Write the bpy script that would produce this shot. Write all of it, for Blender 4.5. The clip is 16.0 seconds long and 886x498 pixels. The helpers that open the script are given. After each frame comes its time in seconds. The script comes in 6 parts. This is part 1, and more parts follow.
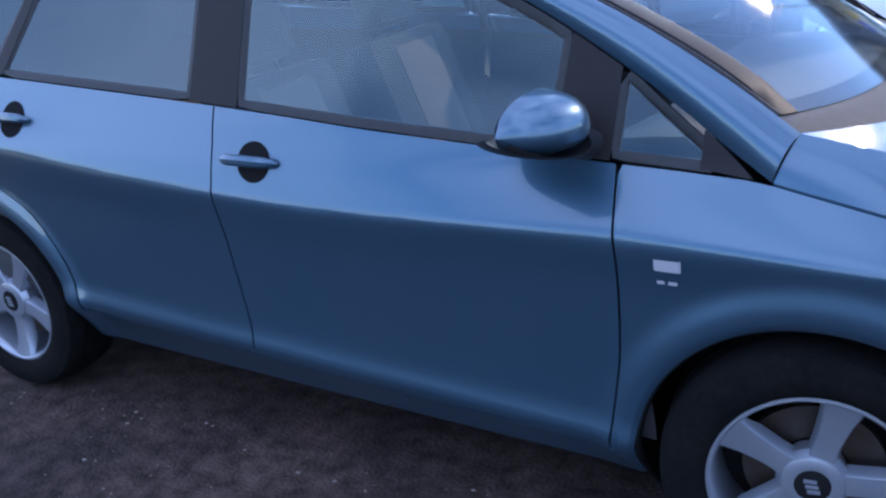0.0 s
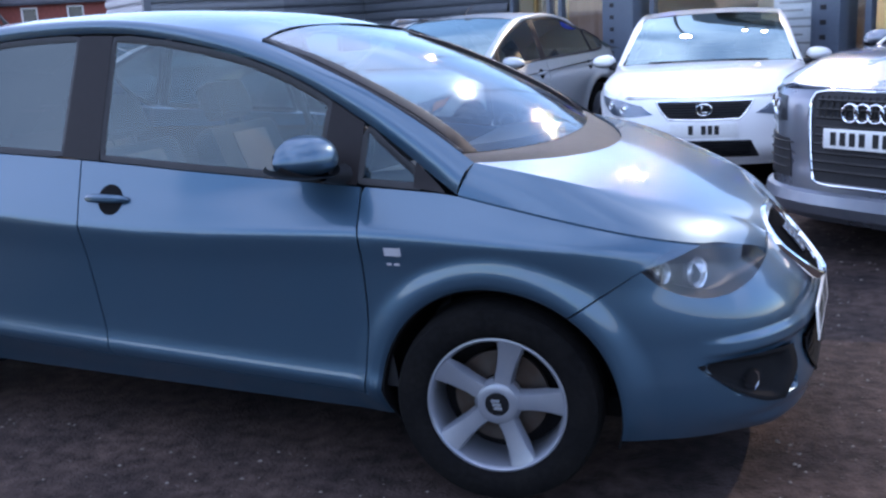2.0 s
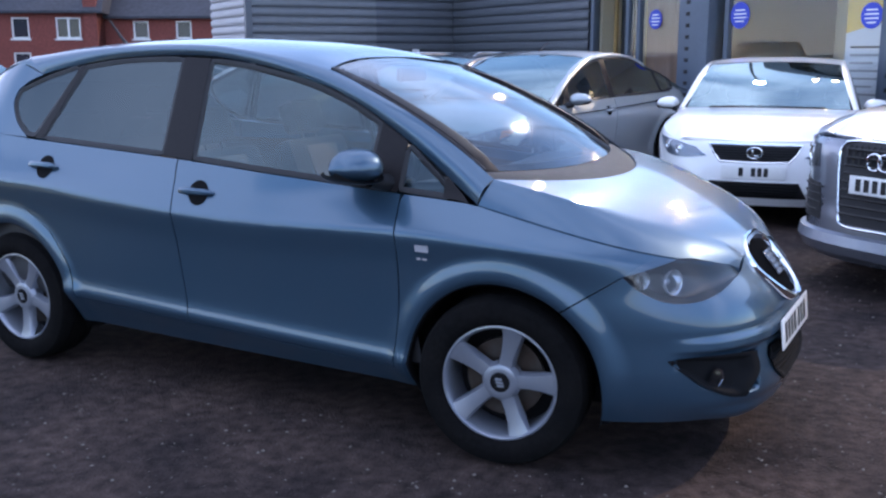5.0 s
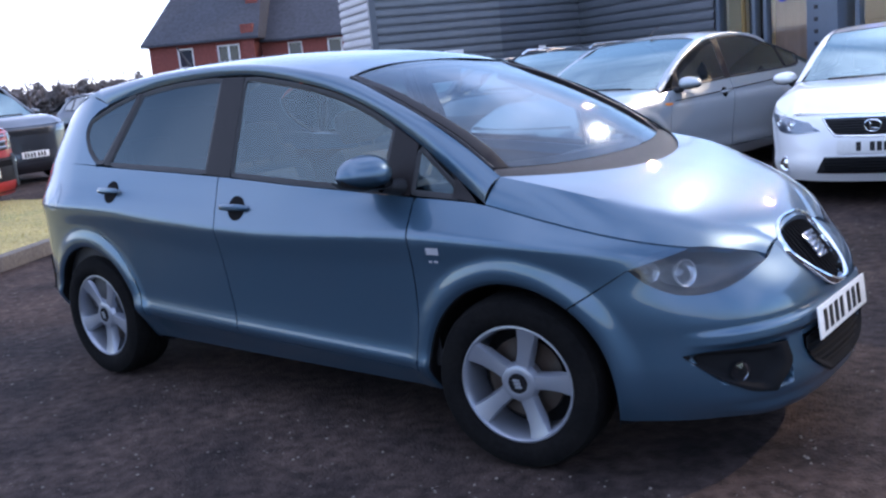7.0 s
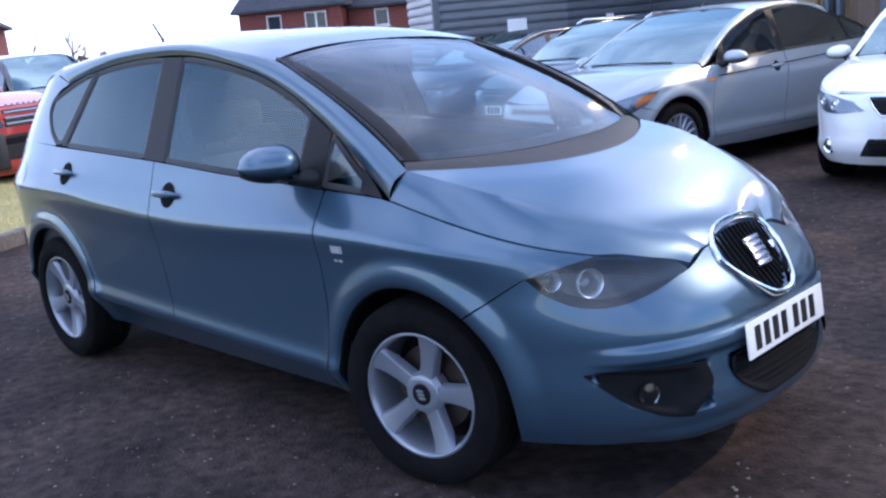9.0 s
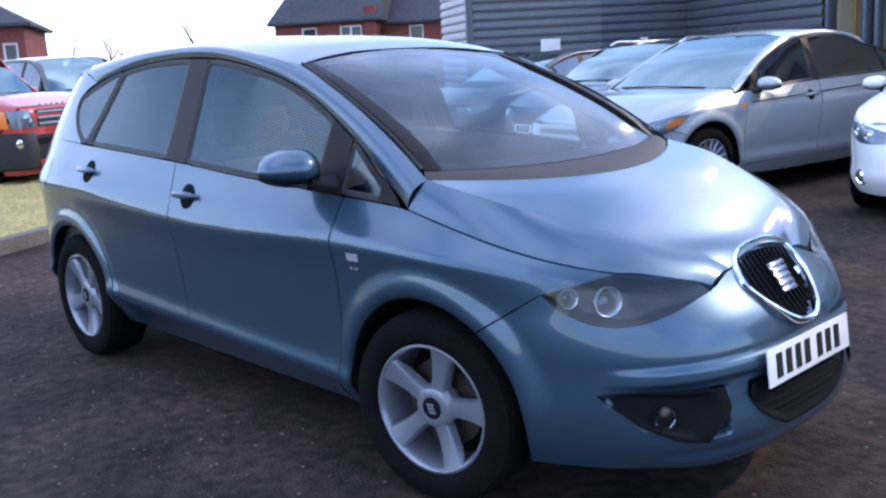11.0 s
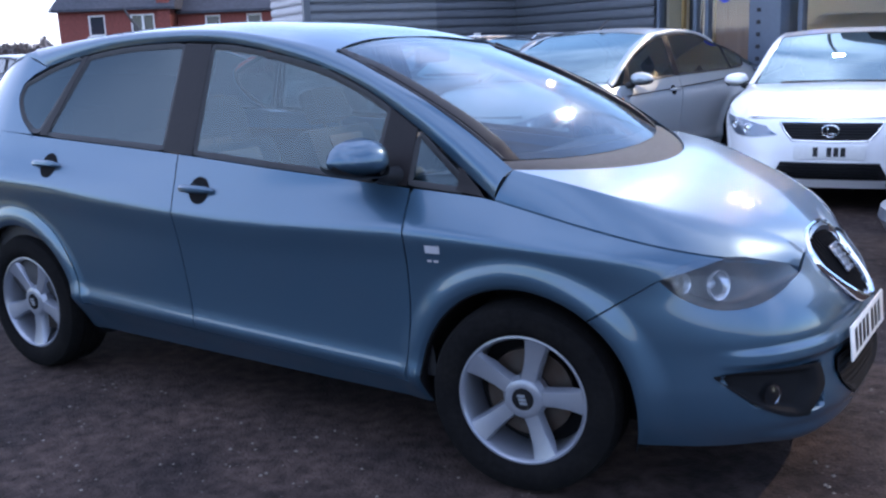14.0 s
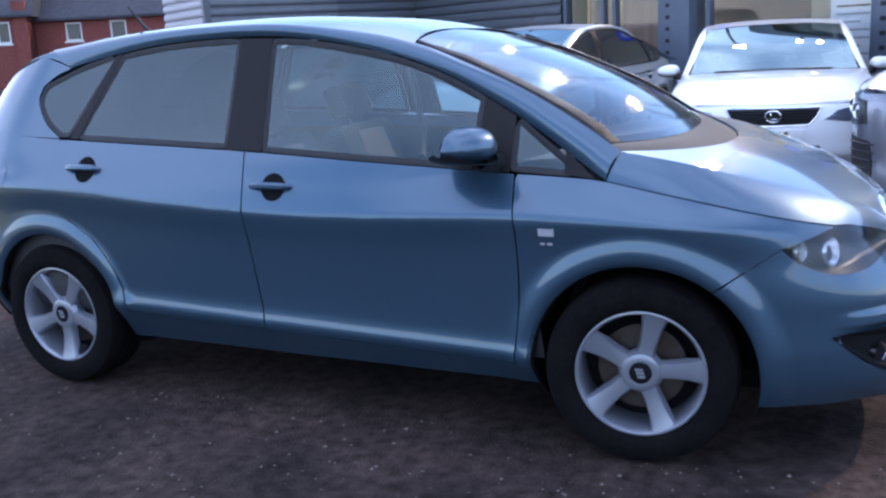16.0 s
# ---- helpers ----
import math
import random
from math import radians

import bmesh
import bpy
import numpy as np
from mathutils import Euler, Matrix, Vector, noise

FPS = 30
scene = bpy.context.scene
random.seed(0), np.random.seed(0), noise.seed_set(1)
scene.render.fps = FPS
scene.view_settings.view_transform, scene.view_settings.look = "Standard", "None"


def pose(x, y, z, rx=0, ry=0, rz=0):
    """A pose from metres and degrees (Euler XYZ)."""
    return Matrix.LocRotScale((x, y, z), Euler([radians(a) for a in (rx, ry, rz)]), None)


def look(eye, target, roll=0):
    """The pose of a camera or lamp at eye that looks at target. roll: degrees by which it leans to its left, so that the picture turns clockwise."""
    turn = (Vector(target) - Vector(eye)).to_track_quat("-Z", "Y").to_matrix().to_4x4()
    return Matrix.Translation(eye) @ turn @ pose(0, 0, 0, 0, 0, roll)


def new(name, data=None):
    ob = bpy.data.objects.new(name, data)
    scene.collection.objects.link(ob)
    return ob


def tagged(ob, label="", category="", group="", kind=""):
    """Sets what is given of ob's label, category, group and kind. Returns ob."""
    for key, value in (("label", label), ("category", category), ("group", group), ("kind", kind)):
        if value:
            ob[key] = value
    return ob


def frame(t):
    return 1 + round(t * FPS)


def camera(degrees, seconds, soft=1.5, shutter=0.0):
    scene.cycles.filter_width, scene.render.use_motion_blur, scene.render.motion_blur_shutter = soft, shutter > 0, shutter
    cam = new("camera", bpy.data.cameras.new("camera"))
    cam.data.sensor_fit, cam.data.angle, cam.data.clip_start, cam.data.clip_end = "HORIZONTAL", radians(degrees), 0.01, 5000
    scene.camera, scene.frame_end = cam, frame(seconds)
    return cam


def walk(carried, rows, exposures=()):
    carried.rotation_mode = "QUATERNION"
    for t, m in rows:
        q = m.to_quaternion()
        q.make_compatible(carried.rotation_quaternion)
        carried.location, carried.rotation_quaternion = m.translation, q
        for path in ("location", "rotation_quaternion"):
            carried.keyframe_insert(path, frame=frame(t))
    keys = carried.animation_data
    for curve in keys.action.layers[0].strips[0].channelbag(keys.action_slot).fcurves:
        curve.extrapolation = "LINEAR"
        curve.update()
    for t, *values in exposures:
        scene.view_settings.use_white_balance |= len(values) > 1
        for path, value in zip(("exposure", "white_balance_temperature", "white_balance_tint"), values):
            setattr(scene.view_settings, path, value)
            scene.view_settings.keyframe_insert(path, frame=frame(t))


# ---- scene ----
cam = camera(49.5, 16.0, 2.4)
PATH = [
    (0, (1.547, -2.565, 1.531), (0.562, -0.979, 0.816), -4.6),
    (0.5, (1.788, -2.797, 1.419), (0.779, -1.176, 0.827), -2.9),
    (1, (1.976, -2.992, 1.43), (1.097, -1.268, 0.923), -3.9),
    (1.5, (2.116, -3.164, 1.46), (1.296, -1.412, 0.95), -4.0),
    (2, (2.274, -3.287, 1.435), (1.468, -1.515, 0.975), -3.1),
    (2.5, (2.337, -3.475, 1.454), (1.566, -1.685, 1.004), -1.5),
    (3, (2.408, -3.715, 1.472), (1.643, -1.919, 1.037), 0.2),
    (3.5, (2.437, -3.856, 1.477), (1.632, -2.073, 1.058), 1.0),
    (6, (2.945, -3.615, 1.447), (1.86, -1.979, 1.068), -2.7),
    (6.5, (3.04, -3.554, 1.442), (1.882, -1.966, 1.07), -4.1),
    (7, (3.147, -3.388, 1.438), (1.899, -1.872, 1.055), -5.3),
    (7.5, (3.237, -3.255, 1.428), (1.933, -1.79, 1.037), -6.2),
    (8, (3.288, -3.06, 1.424), (2.01, -1.58, 1.003), -6.0),
    (8.5, (3.333, -2.918, 1.419), (2.023, -1.469, 0.988), -5.6),
    (9, (3.446, -2.771, 1.437), (2.059, -1.396, 1.005), -5.3),
    (9.5, (3.452, -2.722, 1.432), (2.037, -1.372, 1.015), -4.4),
    (10, (3.448, -2.712, 1.422), (2.013, -1.377, 1.024), -3.3),
    (12.5, (3.245, -2.867, 1.395), (1.899, -1.447, 0.98), -2.7),
    (13, (3.087, -3.022, 1.417), (1.861, -1.501, 0.992), -1.9),
    (13.5, (2.877, -3.15, 1.414), (1.719, -1.575, 0.992), -1.9),
    (14, (2.69, -3.286, 1.427), (1.596, -1.665, 1.004), -2.0),
    (14.5, (2.518, -3.408, 1.419), (1.484, -1.748, 1.004), -2.3),
    (15, (2.369, -3.531, 1.413), (1.389, -1.836, 1.004), -2.7),
    (15.5, (2.206, -3.629, 1.407), (1.285, -1.902, 0.995), -2.8),
    (16, (2.032, -3.72, 1.413), (1.173, -1.965, 0.985), -3.1),
]
walk(cam, [(t, look(eye, target, roll)) for t, eye, target, roll in PATH], [(0.0, 1.1, 5200, 16), (1.7, 1.05, 5650, 16), (3.6, 0.85, 5750, 16), (6.8, 0.88, 5750, 16), (8.5, 1.02, 5650, 16), (16.0, 1.02, 5650, 16)])

# ---- light ----
SUN_AZ, SUN_EL = 57.0, 34.0
world = bpy.data.worlds.new("sky")
scene.world = world
world.use_nodes = True
wt_, wn = world.node_tree, world.node_tree.nodes
sky = wn.new("ShaderNodeTexSky")
sky.sky_type, sky.sun_disc = "NISHITA", False
sky.sun_elevation, sky.sun_rotation = radians(SUN_EL), radians(90 - SUN_AZ)
sky.air_density, sky.dust_density, sky.ozone_density = 1.0, 0.1, 2.6
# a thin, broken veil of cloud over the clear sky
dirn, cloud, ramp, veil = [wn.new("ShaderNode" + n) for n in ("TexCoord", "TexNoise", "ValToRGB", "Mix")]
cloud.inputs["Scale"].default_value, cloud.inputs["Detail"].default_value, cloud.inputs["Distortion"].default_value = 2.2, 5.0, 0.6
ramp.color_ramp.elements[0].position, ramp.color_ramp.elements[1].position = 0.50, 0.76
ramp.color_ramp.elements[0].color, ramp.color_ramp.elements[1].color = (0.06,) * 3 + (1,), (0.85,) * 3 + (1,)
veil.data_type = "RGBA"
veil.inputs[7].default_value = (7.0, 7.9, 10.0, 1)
# added bias: more cloud overhead and towards -y, to brighten the mirrored sky
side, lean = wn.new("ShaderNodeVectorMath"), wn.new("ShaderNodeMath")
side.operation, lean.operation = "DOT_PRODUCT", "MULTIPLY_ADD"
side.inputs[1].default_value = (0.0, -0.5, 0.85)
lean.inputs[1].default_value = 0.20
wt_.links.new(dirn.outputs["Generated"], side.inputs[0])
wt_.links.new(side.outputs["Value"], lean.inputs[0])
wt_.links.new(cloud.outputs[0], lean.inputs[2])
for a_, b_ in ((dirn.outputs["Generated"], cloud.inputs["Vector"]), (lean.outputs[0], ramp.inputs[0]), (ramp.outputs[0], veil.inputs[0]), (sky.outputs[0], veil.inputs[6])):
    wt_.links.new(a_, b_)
# the low sky beyond the verge is the brightest
glare, tight, gain, haze = [wn.new("ShaderNode" + n) for n in ("VectorMath", "Math", "Math", "Mix")]
glare.operation, tight.operation, gain.operation = "DOT_PRODUCT", "POWER", "MULTIPLY"
glare.inputs[1].default_value = (-0.955, 0.26, 0.14)
tight.inputs[1].default_value, gain.inputs[1].default_value = 9.0, 0.5
gain.use_clamp = True
haze.data_type = "RGBA"
haze.inputs[7].default_value = (11.0, 11.0, 13.5, 1)
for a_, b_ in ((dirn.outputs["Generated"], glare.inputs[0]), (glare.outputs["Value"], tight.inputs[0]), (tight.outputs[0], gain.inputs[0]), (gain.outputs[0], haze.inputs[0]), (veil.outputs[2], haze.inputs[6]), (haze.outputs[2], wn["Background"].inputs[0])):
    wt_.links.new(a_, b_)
wn["Background"].inputs[1].default_value = 0.15
sun = new("sun", bpy.data.lights.new("sun", "SUN"))
sun.data.energy, sun.data.angle, sun.data.color = 1.4, radians(0.6), (1.0, 0.74, 0.46)
sun.matrix_world = look((0, 0, 0), (-math.cos(radians(SUN_AZ)) * math.cos(radians(SUN_EL)), -math.sin(radians(SUN_AZ)) * math.cos(radians(SUN_EL)), -math.sin(radians(SUN_EL))))


# ---- materials ----
def material(name, base, rough=0.5, metal=0.0, coat=0.0, coat_rough=0.03, grain=0.0, grain_scale=40.0, stain=0.0, stain_scale=2.0, bump=0.0, bump_scale=60.0, spec=0.5, stain_color=None, rough_var=0.0):
    m = bpy.data.materials.new(name)
    m.use_nodes = True
    nt, b = m.node_tree, m.node_tree.nodes["Principled BSDF"]
    b.inputs["Base Color"].default_value = (*base, 1)
    b.inputs["Roughness"].default_value = rough
    b.inputs["Metallic"].default_value = metal
    b.inputs["Coat Weight"].default_value = coat
    b.inputs["Coat Roughness"].default_value = coat_rough
    b.inputs["Specular IOR Level"].default_value = spec
    co = nt.nodes.new("ShaderNodeTexCoord")
    out = None

    def noise_node(scale, detail=4.0):
        n = nt.nodes.new("ShaderNodeTexNoise")
        n.inputs["Scale"].default_value, n.inputs["Detail"].default_value = scale, detail
        nt.links.new(co.outputs["Object"], n.inputs["Vector"])
        return n

    def mix(fac, a, c, mode):
        x = nt.nodes.new("ShaderNodeMix")
        x.data_type, x.blend_type = "RGBA", mode
        if isinstance(fac, float):
            x.inputs[0].default_value = fac
        else:
            nt.links.new(fac, x.inputs[0])
        for k, v in ((6, a), (7, c)):
            if isinstance(v, tuple):
                x.inputs[k].default_value = v
            else:
                nt.links.new(v, x.inputs[k])
        return x.outputs[2]

    col = (*base, 1)
    if stain:
        n = noise_node(stain_scale, 6.0)
        r = nt.nodes.new("ShaderNodeValToRGB")
        r.color_ramp.elements[0].position, r.color_ramp.elements[1].position = 0.35, 0.7
        nt.links.new(n.outputs[0], r.inputs[0])
        sc = stain_color or tuple(v * 0.5 for v in base)
        f = nt.nodes.new("ShaderNodeMath")
        f.operation = "MULTIPLY"
        f.inputs[1].default_value = stain
        nt.links.new(r.outputs[0], f.inputs[0])
        col = mix(f.outputs[0], col, (*sc, 1), "MIX")
    if grain:
        n = noise_node(grain_scale, 3.0)
        r = nt.nodes.new("ShaderNodeValToRGB")
        r.color_ramp.elements[0].color, r.color_ramp.elements[1].color = (1 - grain,) * 3 + (1,), (1 + grain,) * 3 + (1,)
        r.color_ramp.elements[0].position, r.color_ramp.elements[1].position = 0.3, 0.7
        nt.links.new(n.outputs[0], r.inputs[0])
        col = mix(1.0, col, r.outputs[0], "MULTIPLY")
    if not isinstance(col, tuple):
        nt.links.new(col, b.inputs["Base Color"])
    if rough_var:
        n = noise_node(stain_scale * 3, 5.0)
        r = nt.nodes.new("ShaderNodeMapRange")
        r.inputs[3].default_value, r.inputs[4].default_value = max(0.02, rough - rough_var), min(1, rough + rough_var)
        nt.links.new(n.outputs[0], r.inputs[0])
        nt.links.new(r.outputs[0], b.inputs["Roughness"])
    if bump:
        n = noise_node(bump_scale, 4.0)
        u = nt.nodes.new("ShaderNodeBump")
        u.inputs["Strength"].default_value, u.inputs["Distance"].default_value = 1.0, bump
        nt.links.new(n.outputs[0], u.inputs["Height"])
        nt.links.new(u.outputs[0], b.inputs["Normal"])
    return m


def glass(name, tint, rough=0.0, normal_gloss=0.08, sheen=(1.0, 1.0, 1.0)):
    m = bpy.data.materials.new(name)
    m.use_nodes = True
    nt = m.node_tree
    nt.nodes.remove(nt.nodes["Principled BSDF"])
    t, g, lw, po, f, x = [nt.nodes.new("ShaderNode" + k) for k in ("BsdfTransparent", "BsdfGlossy", "LayerWeight", "Math", "MapRange", "MixShader")]
    lw.inputs[0].default_value = 0.5
    po.operation = "POWER"
    po.inputs[1].default_value = 5.0
    f.inputs[3].default_value, f.inputs[4].default_value = normal_gloss, 1.0
    t.inputs[0].default_value = (*tint, 1)
    g.inputs["Color"].default_value = (*sheen, 1)
    g.inputs["Roughness"].default_value = rough
    for a, c in ((lw.outputs["Facing"], po.inputs[0]), (po.outputs[0], f.inputs[0]), (f.outputs[0], x.inputs[0]), (t.outputs[0], x.inputs[1]), (g.outputs[0], x.inputs[2]), (x.outputs[0], nt.nodes["Material Output"].inputs[0])):
        nt.links.new(a, c)
    return m


def glow(name, color, strength):
    m = bpy.data.materials.new(name)
    m.use_nodes = True
    b = m.node_tree.nodes["Principled BSDF"]
    b.inputs["Base Color"].default_value = (*color, 1)
    b.inputs["Emission Color"].default_value = (*color, 1)
    b.inputs["Emission Strength"].default_value = strength
    return m


def paint(name, base, metal=0.6, rough=0.32, coat_rough=0.06):
    return material(name, base, rough=rough, metal=metal, coat=1.0, coat_rough=coat_rough, grain=0.10, grain_scale=900.0, stain=0.10, stain_scale=1.3, stain_color=tuple(v * 0.85 for v in base), rough_var=0.04)


M = dict(
    blue=paint("paint_blue_teal", (0.043, 0.087, 0.138), 0.63, 0.36, 0.06),
    white=paint("paint_pearl_white", (0.80, 0.80, 0.80), 0.0, 0.3),
    grey=paint("paint_silver_grey", (0.33, 0.37, 0.40), 0.4, 0.34),
    silver=paint("paint_light_silver", (0.17, 0.19, 0.23), 0.7, 0.28),
    red=paint("paint_red", (0.36, 0.035, 0.03), 0.2, 0.35),
    black=paint("paint_black", (0.015, 0.017, 0.022), 0.1, 0.3),
    navy=paint("paint_dark_blue", (0.02, 0.028, 0.05), 0.3, 0.3),
    trim=material("black_trim", (0.014, 0.014, 0.016), 0.5, spec=0.3, grain=0.2, bump=0.0003, bump_scale=400),
    pillar=material("pillar_cover", (0.009, 0.007, 0.008), 0.5, spec=0.2, grain=0.1),
    rubber=material("tyre_rubber", (0.0045, 0.0045, 0.005), 0.95, spec=0.08, grain=0.3, grain_scale=60, bump=0.0006, bump_scale=250, stain=0.5, stain_scale=9, stain_color=(0.010, 0.0092, 0.0088)),
    alloy=material("alloy_silver", (0.23, 0.25, 0.30), 0.33, metal=0.55, coat=0.5, coat_rough=0.1, grain=0.06, grain_scale=500, stain=0.25, stain_scale=14, stain_color=(0.33, 0.33, 0.34)),
    bowl=material("lamp_reflector", (0.80, 0.82, 0.85), 0.22, metal=0.85),
    chrome=material("chrome", (0.82, 0.83, 0.85), 0.06, metal=1.0),
    disc=material("brake_disc", (0.07, 0.06, 0.055), 0.5, metal=0.8, stain=0.6, stain_scale=20, stain_color=(0.05, 0.03, 0.02)),
    dark=material("dark_underside", (0.008, 0.008, 0.009), 0.9, spec=0.1),
    cowl=material("cowl_plastic", (0.040, 0.038, 0.038), 0.62, spec=0.25, grain=0.1, bump=0.0003, bump_scale=500),
    seat=material("seat_cloth", (0.05, 0.05, 0.055), 0.9, grain=0.25, grain_scale=120),
    seat_tan=material("seat_panel", (0.16, 0.13, 0.12), 0.9, grain=0.2, grain_scale=150),
    cabin=material("cabin_plastic", (0.028, 0.029, 0.033), 0.6, grain=0.1),
    cabin_light=material("cabin_lining", (0.22, 0.22, 0.22), 0.85, grain=0.1),
    glass=glass("window_glass", (0.52, 0.64, 0.66), 0.0, 0.08, (0.78, 0.95, 1.0)),
    glass_screen=glass("dusty_screen_glass", (0.60, 0.68, 0.70), 0.075, 0.10),
    glass_coated=glass("coated_glass", (0.26, 0.33, 0.32), 0.0, 0.36, (0.84, 1.0, 0.97)),
    glass_side=glass("side_glass", (0.10, 0.13, 0.15), 0.0, 0.22),
    glass_dark=glass("tinted_glass", (0.09, 0.125, 0.13), 0.0, 0.08, (0.80, 0.95, 1.0)),
    lens=glass("lamp_lens", (0.80, 0.83, 0.86), 0.0, 0.04),
    housing=material("lamp_housing", (0.018, 0.019, 0.023), 0.35),
    badge=material("badge_silver", (0.42, 0.43, 0.47), 0.25, metal=0.2, coat=1.0),
    emblem=material("emblem_chrome", (0.24, 0.25, 0.28), 0.18, metal=0.9),
    amber=material("amber_lens", (0.75, 0.22, 0.03), 0.15, coat=1),
    redlens=material("red_lens", (0.45, 0.02, 0.03), 0.12, coat=1),
    far_pane=material("far_window_pane", (0.03, 0.036, 0.048), 0.08),
    plate=material("plate_white", (0.78, 0.78, 0.76), 0.3, grain=0.04, coat=0.4),
    ink=material("plate_black", (0.015, 0.015, 0.015), 0.4),
)


# ---- mesh helpers ----
def part(name, bm, mat, parent, label="", smooth=True, outward=None):
    """Links a bmesh as one mesh under its parent; outward: a point from which its faces look away."""
    me = bpy.data.meshes.new(name)
    bmesh.ops.recalc_face_normals(bm, faces=bm.faces)
    if outward is not None:
        if sum((f.calc_center_median() - Vector(outward)).dot(f.normal) * f.calc_area() for f in bm.faces) < 0:
            bmesh.ops.reverse_faces(bm, faces=bm.faces)
    bm.to_mesh(me)
    bm.free()
    for m in mat if isinstance(mat, (list, tuple)) else (mat,):
        me.materials.append(m)
    if smooth:
        me.shade_smooth()
        me.set_sharp_from_angle(angle=radians(38))
    ob = new(name, me)
    ob.parent = parent
    if label:
        ob["label"] = label
    return ob


def thing(name, label, category, m=None, group="", kind=""):
    ob = new(name)
    if m is not None:
        ob.matrix_world = m
    return tagged(ob, label, category, group, kind)


def grid(bm, pts, flip=False, close_u=False):
    """Quads over a grid of points, rows by columns."""
    pts = np.asarray(pts, float)
    vs = [[bm.verts.new(p) for p in row] for row in pts]
    n, k = len(vs), len(vs[0])
    for i in range(n - 1 + (1 if close_u else 0)):
        for j in range(k - 1):
            q = [vs[i][j], vs[i][j + 1], vs[(i + 1) % n][j + 1], vs[(i + 1) % n][j]]
            if (q[0].co - q[2].co).length > 1e-6 and (q[1].co - q[3].co).length > 1e-6:
                try:
                    bm.faces.new(q[::-1] if flip else q)
                except ValueError:
                    pass
    return vs


def weld(bm, d=0.0004):
    bmesh.ops.remove_doubles(bm, verts=bm.verts, dist=d)
    return bm


def box(bm, x0, x1, y0, y1, z0, z1, bevel=0.0, m=None):
    r = bmesh.ops.create_cube(bm, size=1)
    for v in r["verts"]:
        v.co = Vector(((x0 + x1) / 2 + v.co.x * (x1 - x0), (y0 + y1) / 2 + v.co.y * (y1 - y0), (z0 + z1) / 2 + v.co.z * (z1 - z0)))
    vs = r["verts"]
    if bevel:
        es = list({e for v in vs for e in v.link_edges})
        vs = bmesh.ops.bevel(bm, geom=es, offset=bevel, segments=2, affect="EDGES", profile=0.6)["verts"]
        vs = list(vs)
    if m is not None:
        bmesh.ops.transform(bm, matrix=m, verts=vs)
    return vs


def lathe(bm, profile, n=48, axis="y", center=(0, 0, 0), close=False):
    """Turns (radius, along) points about an axis."""
    rows = []
    for a in np.linspace(0, 2 * np.pi, n, endpoint=False):
        row = []
        for r, h in profile:
            c, s = r * math.cos(a), r * math.sin(a)
            p = (c, h, s) if axis == "y" else (c, s, h) if axis == "z" else (h, c, s)
            row.append(tuple(p[i] + center[i] for i in range(3)))
        rows.append(row)
    grid(bm, rows, close_u=True)
    return weld(bm, 1e-5)


def tube(bm, pts, r, n=8):
    pts = [Vector(p) for p in pts]
    rows = []
    for i, p in enumerate(pts):
        d = (pts[min(i + 1, len(pts) - 1)] - pts[max(i - 1, 0)]).normalized()
        a = d.orthogonal().normalized() if i == 0 else (side - d * side.dot(d)).normalized()
        side = a
        b = d.cross(a)
        rr = r[i] if isinstance(r, (list, tuple)) else r
        rows.append([p + (a * math.cos(t) + b * math.sin(t)) * rr for t in np.linspace(0, 2 * np.pi, n + 1)])
    grid(bm, rows)
    weld(bm, 1e-5)
    return bm


def curve(pts, n):
    """A smooth line through points (Catmull-Rom), n points at even steps."""
    p = np.asarray(pts, float)
    if len(p) == 2:
        t = np.linspace(0, 1, n)[:, None]
        return p[0] * (1 - t) + p[1] * t
    q = np.vstack([2 * p[0] - p[1], p, 2 * p[-1] - p[-2]])
    out = []
    for i in range(1, len(q) - 2):
        for t in np.linspace(0, 1, 24, endpoint=False):
            a, b, c, d = q[i - 1 : i + 3]
            out.append(0.5 * (2 * b + (c - a) * t + (2 * a - 5 * b + 4 * c - d) * t * t + (3 * b - a - 3 * c + d) * t**3))
    out = np.array(out + [p[-1]])
    l = np.r_[0, np.cumsum(np.linalg.norm(np.diff(out, axis=0), axis=1))]
    return np.stack([np.interp(np.linspace(0, l[-1], n), l, out[:, k]) for k in range(p.shape[1])], 1)


def coons(bottom, top, left, right):
    """A patch between four lines; bottom and top run from left to right, left and right from bottom to top."""
    b, t, l, r = [np.asarray(a, float) for a in (bottom, top, left, right)]
    u, v = np.linspace(0, 1, len(b))[None, :, None], np.linspace(0, 1, len(l))[:, None, None]
    ruled = (1 - v) * b[None] + v * t[None] + (1 - u) * l[:, None] + u * r[:, None]
    return ruled - ((1 - u) * (1 - v) * b[0] + u * (1 - v) * b[-1] + (1 - u) * v * t[0] + u * v * t[-1])


def flange(pts, depth, toward=(0, 0, 0)):
    """Rows round the rim of a patch and the same rim set inwards: the panel's returned edge."""
    p = np.asarray(pts, float)
    rim = np.vstack([p[0, :], p[1:, -1], p[-1, -2::-1], p[-2:0:-1, 0]])
    return rim, rim + np.asarray(toward) * depth


def sstep(a, b, x):
    t = np.clip((np.asarray(x, float) - a) / (b - a), 0, 1)
    return t * t * (3 - 2 * t)


# ---- cars ----
def along(pts):
    """A smooth function of the first coordinate through points."""
    p = np.asarray(sorted(pts), float)
    c = curve(p, 400) if len(p) > 2 else p
    o = np.argsort(c[:, 0])
    return lambda v: np.interp(v, c[o, 0], c[o, 1])


